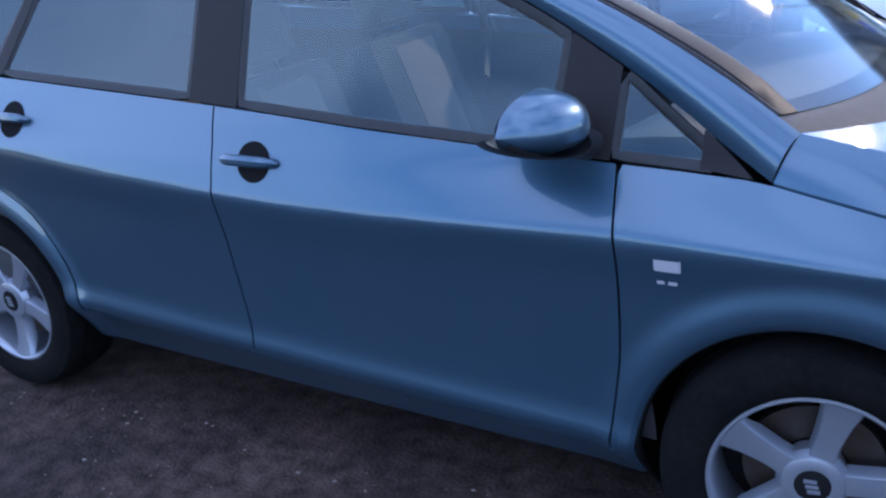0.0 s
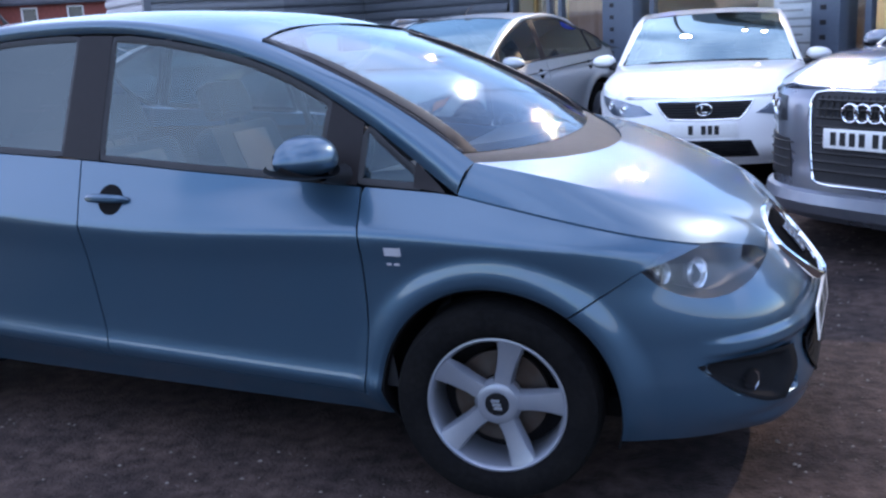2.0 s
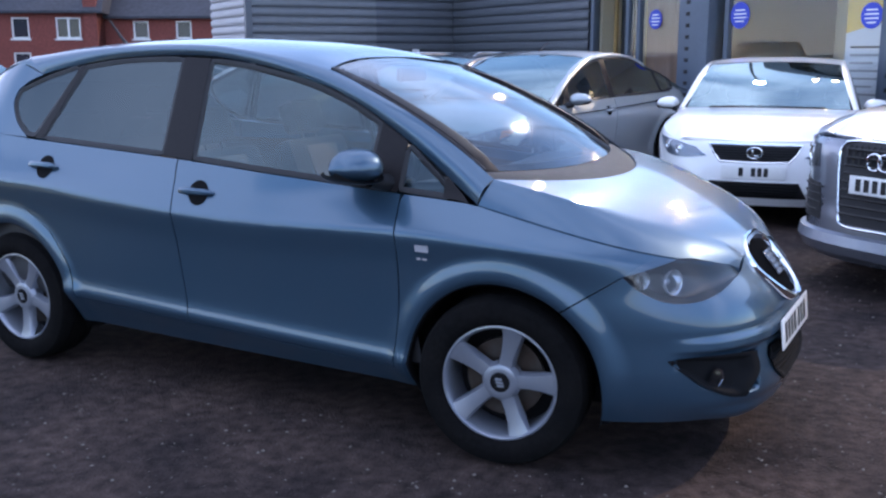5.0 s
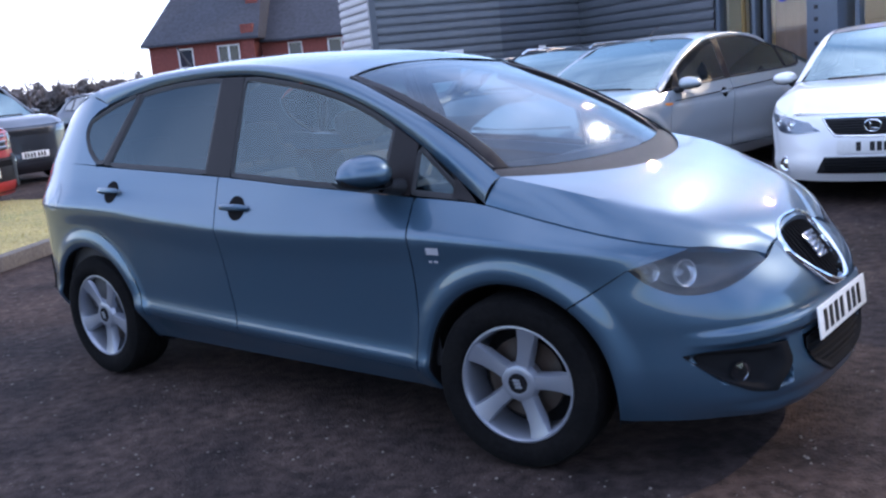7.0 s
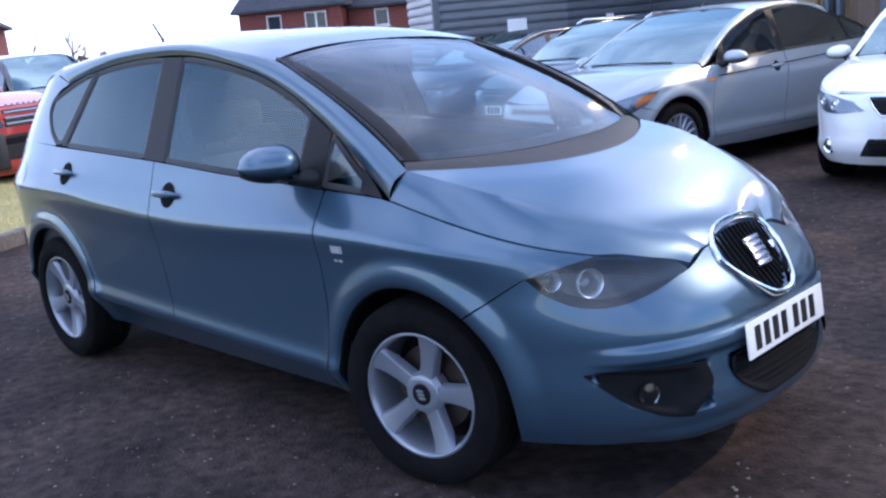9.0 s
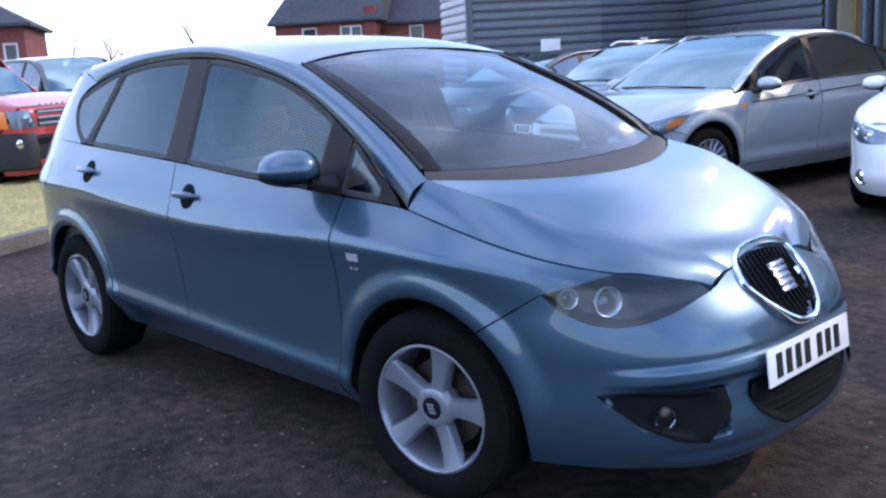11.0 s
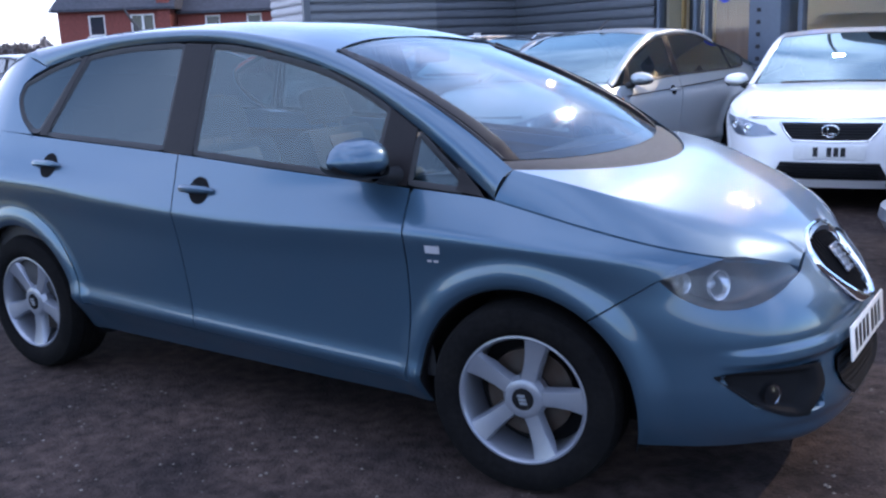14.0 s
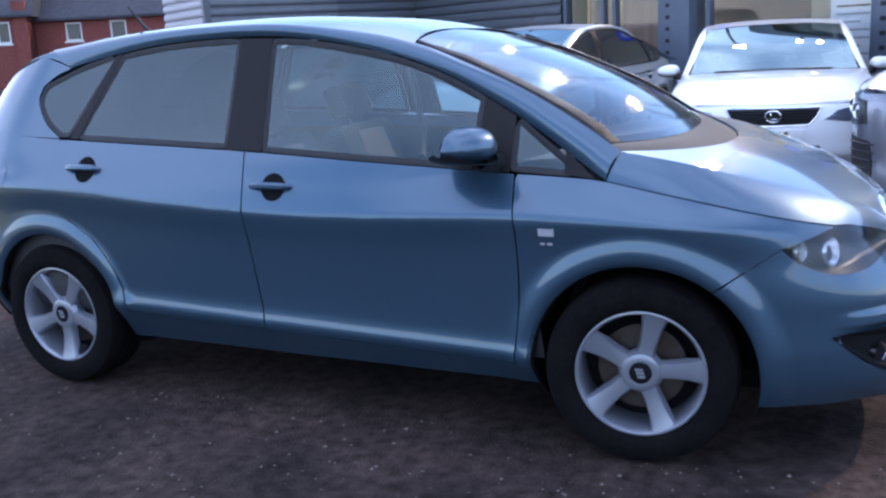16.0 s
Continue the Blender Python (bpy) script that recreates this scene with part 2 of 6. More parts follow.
def poly(pts, n):
    """Even steps along a line with corners."""
    p = np.asarray(pts, float)
    l = np.r_[0, np.cumsum(np.linalg.norm(np.diff(p, axis=0), axis=1))]
    return np.stack([np.interp(np.linspace(0, l[-1], n), l, p[:, k]) for k in range(p.shape[1])], 1)


class Skin:
    """A car's outer skin: (s, z) to a place, s running along the side and round the nose and tail."""

    def __init__(self, widths, nose, tail, xc, xcr, pf, pr, wheels, taper=0.11, flare=0.018, arch=0.37, bow=0.012, taper_z=(0.80, 0.98)):
        self.w, self.nose, self.tail = along(widths), along(nose), along(tail)
        self.xc, self.xcr, self.pf, self.pr = xc, xcr, pf, pr
        self.wheels, self.taper, self.flare, self.arch, self.bow, self.tz = wheels, taper, flare, arch, bow, taper_z
        self.extra = None
        self.lift = None
        self.fair = None

    def raw(self, s, z):
        s, z = np.broadcast_arrays(np.asarray(s, float), np.asarray(z, float))
        w = self.w(z + self.lift(s, z)) if self.lift else self.w(z)
        if self.fair is not None:
            w = w - self.fair(s, z + (self.lift(s, z) if self.lift else 0))
        x, y = s.copy(), w * (1 - self.bow * (s / 1.2) ** 2)
        for front in (True, False):
            xc, p = (self.xc, self.pf) if front else (self.xcr, self.pr)
            on = s > xc if front else s < xc
            phi = np.clip(np.abs(s - xc), 0, 1) * np.pi / 2
            c, n = np.cos(phi), np.sin(phi)
            r = (np.abs(c) ** p + np.abs(n) ** p) ** (-1 / p)
            reach = (self.nose(z) - xc) if front else (self.tail(z) - xc)
            wc = w * (1 - self.bow * (xc / 1.2) ** 2)
            x = np.where(on, xc + reach * r * n, x)
            y = np.where(on, wc * r * c, y)
        y = y - self.taper * np.clip((x - 0.2) / 1.2, 0, 1.2) ** 1.3 * sstep(*self.tz, z) * np.clip(y / 0.4, 0, 1)
        for xh, zh in self.wheels:
            d = np.hypot(x - xh, z - zh)
            y = y + (self.flare * sstep(self.arch + 0.105, self.arch + 0.03, d) - 0.010 * sstep(self.arch + 0.014, self.arch - 0.004, d)) * sstep(0.16, 0.3, z) * (y > 0.5)
        return np.stack([x, y, z], -1)

    def at(self, s, z, off=0.0, sign=1):
        p = self.raw(s, z)
        e = 0.004
        n = np.cross(self.raw(s + e, z) - self.raw(s - e, z), self.raw(s, z + e) - self.raw(s, z - e))
        n /= np.maximum(np.linalg.norm(n, axis=-1, keepdims=True), 1e-9)
        n = np.where(((n * (p - np.array([0, 0, 0.6]))).sum(-1, keepdims=True)) < 0, -n, n)
        if self.extra is not None:
            p = p + n * self.extra(p, np.asarray(s, float))[..., None]
        p = p + n * off
        p[..., 1] *= sign
        return p

    def sz(self, pts):
        """(x, z) on the side to (s, z)."""
        p = np.array(pts, float)
        far = (p[:, 0] > self.xc) | (p[:, 0] < self.xcr)
        if not far.any():
            return p
        if not far.all():
            p[far] = self.sz(p[far])
            return p
        x, z = p[:, 0].copy(), p[:, 1]
        lo, hi = np.where(x > 0, 0.0, self.xcr - 1), np.where(x > 0, self.xc + 1, 0.0)
        for _ in range(22):
            mid = (lo + hi) / 2
            up = self.raw(mid, z)[:, 0] < x
            lo, hi = np.where(up, mid, lo), np.where(up, hi, mid)
        return np.stack([(lo + hi) / 2, z], 1)


def patch(name, skin, sz, mat, parent, sign, off=0.0, depth=0.014, label="", both=False):
    """A panel of the skin with returned edges; both: one mesh over the middle of the car."""
    bm = bmesh.new()
    for sg in (1, -1) if both else (sign,):
        p = skin.at(sz[..., 0], sz[..., 1], off, sg)
        grid(bm, p)
        if depth:
            rim = np.vstack([sz[0, :], sz[1:, -1], sz[-1, -2::-1], sz[-2::-1, 0]])
            grid(bm, np.stack([skin.at(rim[:, 0], rim[:, 1], off, sg), skin.at(rim[:, 0], rim[:, 1], off - depth, sg)]))
    weld(bm)
    return part(name, bm, mat, parent, label, outward=(0, 0, 0.6))


def shrink(loop, d):
    """A closed line in the plane set inwards by d (outwards: minus)."""
    l = np.asarray(loop, float)
    t = np.roll(l, -1, 0) - np.roll(l, 1, 0)
    t /= np.maximum(np.linalg.norm(t, axis=1, keepdims=True), 1e-9)
    area = (l[:, 0] * np.roll(l[:, 1], -1) - np.roll(l[:, 0], -1) * l[:, 1]).sum()
    n = np.stack([-t[:, 1], t[:, 0]], 1) * (1 if area > 0 else -1)
    return l + n * d


def pane(skin, bottom, top, left, right, mat, parent, sign, seal=0.02, off=-0.004, n=22, k=12, trim=None, label="", name="side_window"):
    """A window pane with its black seal; lines in (x, z)."""
    g = coons(curve(bottom, n), curve(top, n), curve(left, k), curve(right, k))
    flat = skin.sz(g.reshape(-1, 2)).reshape(g.shape)
    w = patch(name, skin, flat, mat, parent, sign, off, 0, label)
    w.visible_shadow = False
    rim = np.vstack([g[0, :-1], g[:-1, -1], g[-1, :0:-1], g[:0:-1, 0]])
    rings = [(shrink(rim, 0.004), off - 0.002), (shrink(rim, -0.003), off + 0.004), (shrink(rim, -seal), off + 0.005), (shrink(rim, -seal - 0.002), off - 0.008)]
    bm = bmesh.new()
    grid(bm, np.stack([skin.at(*skin.sz(r).T, o, sign) for r, o in rings], 1), close_u=True)
    part("window_seal", bm, trim or M["trim"], w)
    return w


def arc(xh, zh, r, a0, a1, n=40):
    a = np.radians(np.linspace(a0, a1, n))
    return np.stack([xh + r * np.cos(a), zh + r * np.sin(a)], 1)


def wheel(parent, x, y, r, rim, sign, spokes, start, turn=0.0, style="five", mat=None, width=0.205):
    """An alloy wheel with tyre; its outer face looks along +y before it is turned to its side."""
    m = Matrix.Translation((x, y * sign, r)) @ Matrix.Rotation(radians(turn), 4, "Z") @ Matrix.Rotation(0 if sign > 0 else math.pi, 4, "Z")
    mat = mat or M["alloy"]
    bm = bmesh.new()
    w = width
    lathe(bm, [(rim - 0.004, -0.02), (rim + 0.006, 0.002), (rim + 0.022, 0.012), (rim + 0.045, 0.016), (r - 0.04, 0.013), (r - 0.016, 0.002), (r - 0.004, -0.022), (r, -0.05), (r - 0.006, -0.052), (r - 0.006, -0.058), (r, -0.06), (r, -0.095), (r - 0.006, -0.097), (r - 0.006, -0.105), (r, -0.107), (r, -0.145), (r - 0.006, -0.147), (r - 0.006, -0.155), (r, -0.157), (r, -w + 0.04), (r - 0.006, -w + 0.015), (r - 0.03, -w), (rim, -w + 0.005)], 72)
    tyre = part("tyre", bm, M["rubber"], parent, "black rubber tyre")
    tyre.matrix_basis = m
    bm = bmesh.new()
    lathe(bm, [(rim - 0.012, -0.16), (rim - 0.016, -0.05), (rim - 0.013, -0.02), (rim - 0.008, -0.004), (rim - 0.002, 0.003), (rim + 0.004, 0.002), (rim + 0.006, -0.006), (rim + 0.002, -0.02)], 72)
    hub = 0.062
    lathe(bm, [(0.0, -0.022), (0.030, -0.022), (0.034, -0.012), (0.044, -0.010), (hub, -0.016), (hub + 0.012, -0.035), (hub + 0.006, -0.08), (0.0, -0.09)], 40)
    for q in range(spokes):
        a = radians(start) + q * 2 * math.pi / spokes
        rows = []
        if style == "five":
            wid = [(0.045, 0.030, -0.020), (0.065, 0.026, -0.021), (0.10, 0.0255, -0.020), (0.15, 0.030, -0.014), (rim - 0.022, 0.037, -0.007), (rim - 0.006, 0.041, -0.003)]
        else:
            wid = [(0.045, 0.010, -0.014), (0.10, 0.009, -0.010), (0.15, 0.008, -0.006), (rim - 0.004, 0.009, -0.004)]
        for d, hw, h in wid:
            drop = 0.034 if d < rim - 0.03 else 0.014
            rows.append([(d, -hw - 0.006, h - drop), (d, -hw - 0.001, h - 0.006), (d, -hw + 0.003, h), (d, 0, h + 0.0025), (d, hw - 0.003, h), (d, hw + 0.001, h - 0.006), (d, hw + 0.006, h - drop)])
        pts = np.array([[(dd * math.cos(a) - t * math.sin(a), h, dd * math.sin(a) + t * math.cos(a)) for dd, t, h in row] for row in rows])
        grid(bm, pts)
    rm = part("rim", bm, mat, parent, "silver alloy rim with broad spokes" if style == "five" else "multi-spoke silver alloy rim")
    rm.matrix_basis = m
    bm = bmesh.new()
    lathe(bm, [(0.0, -0.009), (0.032, -0.0095), (0.038, -0.012), (0.040, -0.022)], 32)
    cap = part("hub_cap", bm, M["dark"], rm, "small dark centre cap")
    bm = bmesh.new()
    for q in range(3):
        box(bm, -0.016 + 0.004 * q, 0.010 + 0.004 * q, -0.0095, -0.007, -0.017 + 0.012 * q, -0.008 + 0.012 * q, 0.002)
    cap.matrix_basis = Matrix()
    emblem = part("cap_emblem", bm, M["alloy"], rm, "small silver emblem")
    emblem.matrix_basis = Matrix.Translation((0, 0.0005, 0))
    bm = bmesh.new()
    lathe(bm, [(0.07, -0.085), (0.145, -0.085), (0.145, -0.105), (0.07, -0.105)], 40)
    d = part("brake_disc", bm, M["disc"], parent)
    d.matrix_basis = m
    bm = bmesh.new()
    lathe(bm, [(0.0, -0.15), (rim - 0.012, -0.15)], 32)
    back = part("wheel_back", bm, M["dark"], parent)
    back.matrix_basis = m
    return rm


def loft3(p0, p1, p2, n1, n2, bulge=0.012, side=1):
    """Rows across a half bonnet: shut line, crest, middle line."""
    rows = []
    for a, b, c in zip(p0, p1, p2):
        t = np.linspace(0, 1, n1)[:, None]
        f = a * (1 - t) + b * t
        nrm = np.cross(b - a, np.array([-1.0, 0, 0]))
        nrm = nrm / max(np.linalg.norm(nrm), 1e-9)
        if nrm[2] < 0:
            nrm = -nrm
        f = f + nrm * bulge * 4 * t * (1 - t)
        t = np.linspace(0, 1, n2)[1:, None]
        g = b * (1 - t) + c * t
        for q in (0, 2):
            g[:, q] = (b[q] + (c[q] - b[q]) * (1 - (1 - t) ** 2))[:, 0]
        row = np.vstack([f, g])
        row[:, 1] *= side
        rows.append(row)
    return np.array(rows)


def number_plate(parent, m, back=None, bars=7):
    """A plate that lies in its own xz plane, facing -y; its writing is plain bars."""
    bm = bmesh.new()
    box(bm, -0.26, 0.26, 0, 0.006, -0.0555, 0.0555, 0.003)
    p = part("number_plate", bm, back or M["plate"], parent, "white number plate with black bars")
    p.matrix_basis = m
    x = -0.215
    for k in range(bars):
        bm = bmesh.new()
        box(bm, x, x + 0.036, -0.0012, 0.001, -0.037, 0.037)
        part("plate_bar", bm, M["ink"], p, smooth=False)
        x += 0.058 + (0.022 if k == 3 else 0)
    return p


def mirror_shell(parent, m, mat, size=(0.11, 0.2, 0.14)):
    """A door mirror: painted shell, black foot and glass; +x ahead, +y outwards."""
    bm = bmesh.new()
    rows = []
    sx, sy, sz_ = size
    for v in np.linspace(-0.5, 0.5, 17):
        row = []
        for a in np.linspace(-np.pi / 2, np.pi / 2, 15):
            e = 1 - abs(2 * v) ** 2.4
            h = max(e, 0.0) ** 0.5
            taper = 1.0 - 0.25 * (v + 0.5)
            row.append((sx * 0.9 * math.cos(a) ** 0.8 * h * taper if abs(a) < 1.57 else 0, v * sy, sz_ * 0.5 * math.sin(a) * h * taper * (1.0 if a > 0 else 0.75)))
        rows.append(row)
    grid(bm, rows)
    s = part("mirror", bm, mat, parent, "painted door mirror shell")
    s.matrix_basis = m
    bm = bmesh.new()
    rows = []
    for v in np.linspace(-0.47, 0.47, 15):
        h = max(1 - abs(2 * v) ** 2.4, 0) ** 0.5 * (1.0 - 0.25 * (v + 0.5))
        rows.append([(-0.004, v * sy, sz_ * 0.47 * t * h * (1 if t > 0 else 0.75)) for t in np.linspace(-1, 1, 7)])
    grid(bm, rows)
    part("mirror_glass", bm, M["chrome"], s)
    bm = bmesh.new()
    rows = []
    for v in np.linspace(-0.5, 0.48, 13):
        h = max(1 - abs(2 * v) ** 2.4, 0) ** 0.5 * (1.0 - 0.25 * (v + 0.5))
        rows.append([(sx * 0.93 * h * math.cos(a) - 0.002, v * sy, -sz_ * 0.375 * h - 0.014 * math.sin(a) + 0.008) for a in np.linspace(0, np.pi, 9)])
    grid(bm, rows)
    tube(bm, [(0.03, -sy * 0.30, -sz_ * 0.3), (0.035, -sy * 0.55, -sz_ * 0.38), (0.03, -sy * 0.85, -sz_ * 0.45)], [0.028, 0.032, 0.036], 10)
    part("mirror_foot", bm, M["trim"], s, "black mirror foot")
    return s


def handle(parent, skin, x, z, sign, mat, length=0.19):
    bm = bmesh.new()
    rows = []
    for t, hw in zip(np.linspace(-1, 1, 13), [0.2, 0.75, 0.95, 1, 1, 1, 1, 1, 1, 1, 0.95, 0.75, 0.2]):
        s = x + t * length / 2
        a = np.linspace(0, 2 * np.pi, 9)
        rows.append(np.stack([np.full(9, s), z + 0.0135 * hw * np.sin(a), 0.030 * (1 - t**4) * 0.8 + 0.004 + 0.012 * np.cos(a) * hw], 1))
    rows = np.array(rows)
    grid(bm, skin.at(rows[..., 0], rows[..., 1], rows[..., 2:3], sign))
    part("door_handle", bm, mat, parent, "painted pull handle")
    # shade of the finger hollow, painted as a flat dark disc on the skin
    bm = bmesh.new()
    r, a = np.array([[0.0], [0.03], [0.044], [0.050]]), np.linspace(0, 2 * np.pi, 25)[None]
    grid(bm, skin.at(x + 0.012 + r * 1.05 * np.cos(a), z + r * np.sin(a), 0.0016, sign))
    part("recess_shade", bm, M["dark"], parent, "flat dark disc painted as the shade in the handle hollow")


def seat(parent, x, y, mat, w=0.5, tilt=20, base=0.32, back=0.62, head=True, panel=None):
    bm = bmesh.new()
    box(bm, x - 0.22, x + 0.28, y - w / 2, y + w / 2, base - 0.05, base + 0.12, 0.05)
    m = Matrix.Translation((x - 0.20, y, base + 0.08)) @ Matrix.Rotation(radians(-tilt), 4, "Y")
    box(bm, -0.09, 0.05, -w / 2, w / 2, 0, back, 0.05, m)
    part("seat", bm, mat, parent)
    if panel:
        bm = bmesh.new()
        box(bm, 0.035, 0.056, -w / 4, w / 4, 0.08, back - 0.05, 0.01, m)
        part("seat_panel", bm, panel, parent)
    if head:
        bm = bmesh.new()
        box(bm, -0.06, 0.05, -0.13, 0.13, back + 0.03, back + 0.2, 0.04, m)
        box(bm, -0.01, 0.0, -0.06, -0.05, back - 0.05, back + 0.06, 0.002, m)
        box(bm, -0.01, 0.0, 0.05, 0.06, back - 0.05, back + 0.06, 0.002, m)
        part("headrest", bm, mat, parent)


def round_lamp(parent, m, r, depth=0.05):
    """A headlamp bowl with its lens, looking along +x."""
    bm = bmesh.new()
    lathe(bm, [(r * 0.3, -depth), (r * 0.7, -depth * 0.75), (r * 0.95, -depth * 0.2), (r, 0.0), (r * 1.08, 0.002), (r * 1.1, -0.01)], 32, "x")
    o = part("lamp_bowl", bm, M["bowl"], parent, "bright lamp reflector bowl")
    o.matrix_basis = m
    bm = bmesh.new()
    lathe(bm, [(0.0, -depth * 0.35), (r * 0.25, -depth * 0.42), (r * 0.42, -depth * 0.6), (r * 0.44, -depth)], 24, "x")
    part("lamp_bulb", bm, M["emblem"], o)


def nose_x(k, y, z):
    s = np.linspace(k.xc, k.xc + 1, 120)
    p = k.raw(s, np.full(120, z))
    x = np.interp(-np.abs(y), -p[:, 1], p[:, 0])
    return x if np.ndim(x) else float(x)




# ---- ground and buildings ----
def plain(name, label, category, bm, mat, m=None, kind="structure", smooth=False):
    ob = part(name, bm, mat, None, smooth=smooth)
    if m is not None:
        ob.matrix_world = m
    return tagged(ob, label, category, "", kind)


TARMAC = material("tarmac", (0.056, 0.0385, 0.0325), 0.9, grain=0.55, grain_scale=16.0, stain=0.95, stain_scale=1.6, stain_color=(0.013, 0.0100, 0.0108), bump=0.009, bump_scale=70.0, rough_var=0.08, spec=0.15)
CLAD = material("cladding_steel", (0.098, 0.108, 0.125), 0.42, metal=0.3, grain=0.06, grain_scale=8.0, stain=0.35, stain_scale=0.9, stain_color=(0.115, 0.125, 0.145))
# same steel painted lighter, for the sunlit stretch of the wing wall
CLAD_LIT = material("cladding_lit", (0.155, 0.165, 0.18), 0.42, metal=0.3, grain=0.06, grain_scale=8.0, stain=0.3, stain_scale=0.9)
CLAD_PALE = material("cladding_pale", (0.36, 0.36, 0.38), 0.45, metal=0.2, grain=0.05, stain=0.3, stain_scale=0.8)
FRAME = material("frame_blue_grey", (0.08, 0.10, 0.135), 0.45, grain=0.06, stain=0.2, stain_scale=3.0)
CREAM = material("painted_plaster_cream", (0.70, 0.62, 0.44), 0.7, grain=0.04, stain=0.15, stain_scale=1.5)
WOOD = material("brown_timber", (0.20, 0.12, 0.07), 0.45, grain=0.25, grain_scale=14.0, stain=0.4, stain_scale=3.0)
BLIND = material("brown_blind", (0.24, 0.15, 0.11), 0.7, grain=0.15)
BLUE = material("blue_sticker", (0.02, 0.04, 0.42), 0.35)
WHITE = material("white_paint", (0.75, 0.75, 0.74), 0.45, grain=0.04, stain=0.15, stain_scale=4)
YELLOW = material("yellow_card", (0.75, 0.50, 0.08), 0.5)
STRIP = material("ochre_strip", (0.42, 0.26, 0.09), 0.5, grain=0.1)
CARPET = material("shop_floor", (0.16, 0.14, 0.12), 0.8, grain=0.2)
BRICK = material("red_brick", (0.20, 0.055, 0.042), 0.85, grain=0.25, grain_scale=9.0, stain=0.4, stain_scale=0.7, stain_color=(0.14, 0.04, 0.035))
SLATE = material("slate_roof", (0.042, 0.043, 0.055), 0.7, grain=0.3, grain_scale=5.0, stain=0.4, stain_scale=0.5)
KERB = material("concrete_kerb", (0.13, 0.115, 0.10), 0.9, grain=0.25, grain_scale=30, stain=0.5, stain_scale=3, stain_color=(0.07, 0.062, 0.055))
GRASSY = material("dry_grass_soil", (0.34, 0.28, 0.11), 0.95, grain=0.4, grain_scale=25, stain=0.7, stain_scale=1.6, stain_color=(0.20, 0.20, 0.07), bump=0.03, bump_scale=22)
BLADE = material("dry_grass_blade", (0.42, 0.36, 0.14), 0.9, grain=0.3, grain_scale=3)
BARK = material("bare_twigs", (0.10, 0.08, 0.075), 0.9, grain=0.2)
LAMP = glow("shop_ceiling_light", (1.0, 0.74, 0.40), 190.0)
GLASS = glass("shop_glass", (0.84, 0.86, 0.84), 0.0, 0.06)

bm = bmesh.new()
grid(bm, [[(x, y, 0) for y in (-400, -60, -20, -6, 0, 6, 14, 30, 80, 400)] for x in (-400, -80, -30, -12, -6, 0, 4, 9, 30, 400)])
plain("ground", "dark worn tarmac with loose grit", "ground", bm, TARMAC)

# loose grit near the blue car
rng = np.random.default_rng(4)
bm = bmesh.new()
for _ in range(14000):
    x, y = rng.uniform(-4.5, 4.8), rng.uniform(-3.2, 4.6)
    if -2.0 < x < 2.0 and -0.7 < y < 0.9:
        continue
    r = 0.0022 + 0.007 * rng.random() ** 4
    a = rng.uniform(0, 6.28)
    v = [bm.verts.new((x + r * math.cos(a + q * 1.57) * (0.7 + 0.6 * rng.random()), y + r * math.sin(a + q * 1.57), 0.0003)) for q in range(4)]
    t = bm.verts.new((x + r * 0.2, y, r * 0.8))
    for q in range(4):
        bm.faces.new((v[q], v[(q + 1) % 4], t))
plain("grit", "small pale stones scattered over the tarmac", "gravel", bm, material("pale_grit", (0.13, 0.11, 0.095), 0.9, grain=0.4, grain_scale=20), kind="stuff")

# shop front: local x runs along the glass, local y goes inside
SHOP = Matrix.Translation((-2.75, 10.58, 0)) @ Matrix.Rotation(radians(-33), 4, "Z")
TOP = 2.75


def cladding(name, label, length, m, mat, pitch=0.152, z1=TOP, thick=0.2):
    """A wall of horizontal profiled steel; local x along it, its face towards -y."""
    bm = bmesh.new()
    z = 0.0
    prof = []
    while z < z1:
        prof += [(0.0, z), (-0.030, z + 0.022), (-0.034, z + 0.06), (-0.030, z + pitch - 0.040), (0.0, z + pitch - 0.014)]
        z += pitch
    prof += [(0.0, z), (thick, z), (thick, 0.0)]
    grid(bm, [[(x, y, zz) for y, zz in prof] for x in np.linspace(0, length, 2)])
    for x in (0, length):
        vs = [bm.verts.new((x, y, zz)) for y, zz in ((0.0, 0), (thick, 0), (thick, z), (0.0, z))]
        bm.faces.new(vs)
    return plain(name, label, "wall", bm, mat, m)


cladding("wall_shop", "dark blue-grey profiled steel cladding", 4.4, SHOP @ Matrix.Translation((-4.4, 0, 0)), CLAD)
# this wall's edge between sun and shade is put into two steel tones
cladding("wall_wing_side", "profiled steel cladding of the wing, sunlit stretch painted lighter grey", 2.42, SHOP @ Matrix.Translation((-4.4, -4.06, 0)) @ Matrix.Rotation(radians(90), 4, "Z"), CLAD_LIT)
cladding("wall_wing_side", "profiled steel cladding of the wing, shaded stretch in darker grey", 1.64, SHOP @ Matrix.Translation((-4.4, -1.64, 0)) @ Matrix.Rotation(radians(90), 4, "Z"), CLAD)
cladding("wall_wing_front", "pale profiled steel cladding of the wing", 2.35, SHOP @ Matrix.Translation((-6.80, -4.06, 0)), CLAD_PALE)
bm = bmesh.new()
box(bm, -4.45, -4.33, -4.12, -4.00, 0, TOP + 0.1, 0.006)
plain("trim_corner", "plain grey corner flashing", "trim", bm, CLAD, SHOP)
bm = bmesh.new()
box(bm, -6.85, -4.3, -4.12, 6.0, TOP + 0.12, TOP + 0.16)
box(bm, -4.3, 12.0, -0.06, 6.0, TOP + 0.02, TOP + 0.07)
plain("roof_shop", "low flat steel roof", "roof", bm, CLAD, SHOP)
bm = bmesh.new()
box(bm, -6.85, -6.65, -3.85, 5.8, 0, TOP)
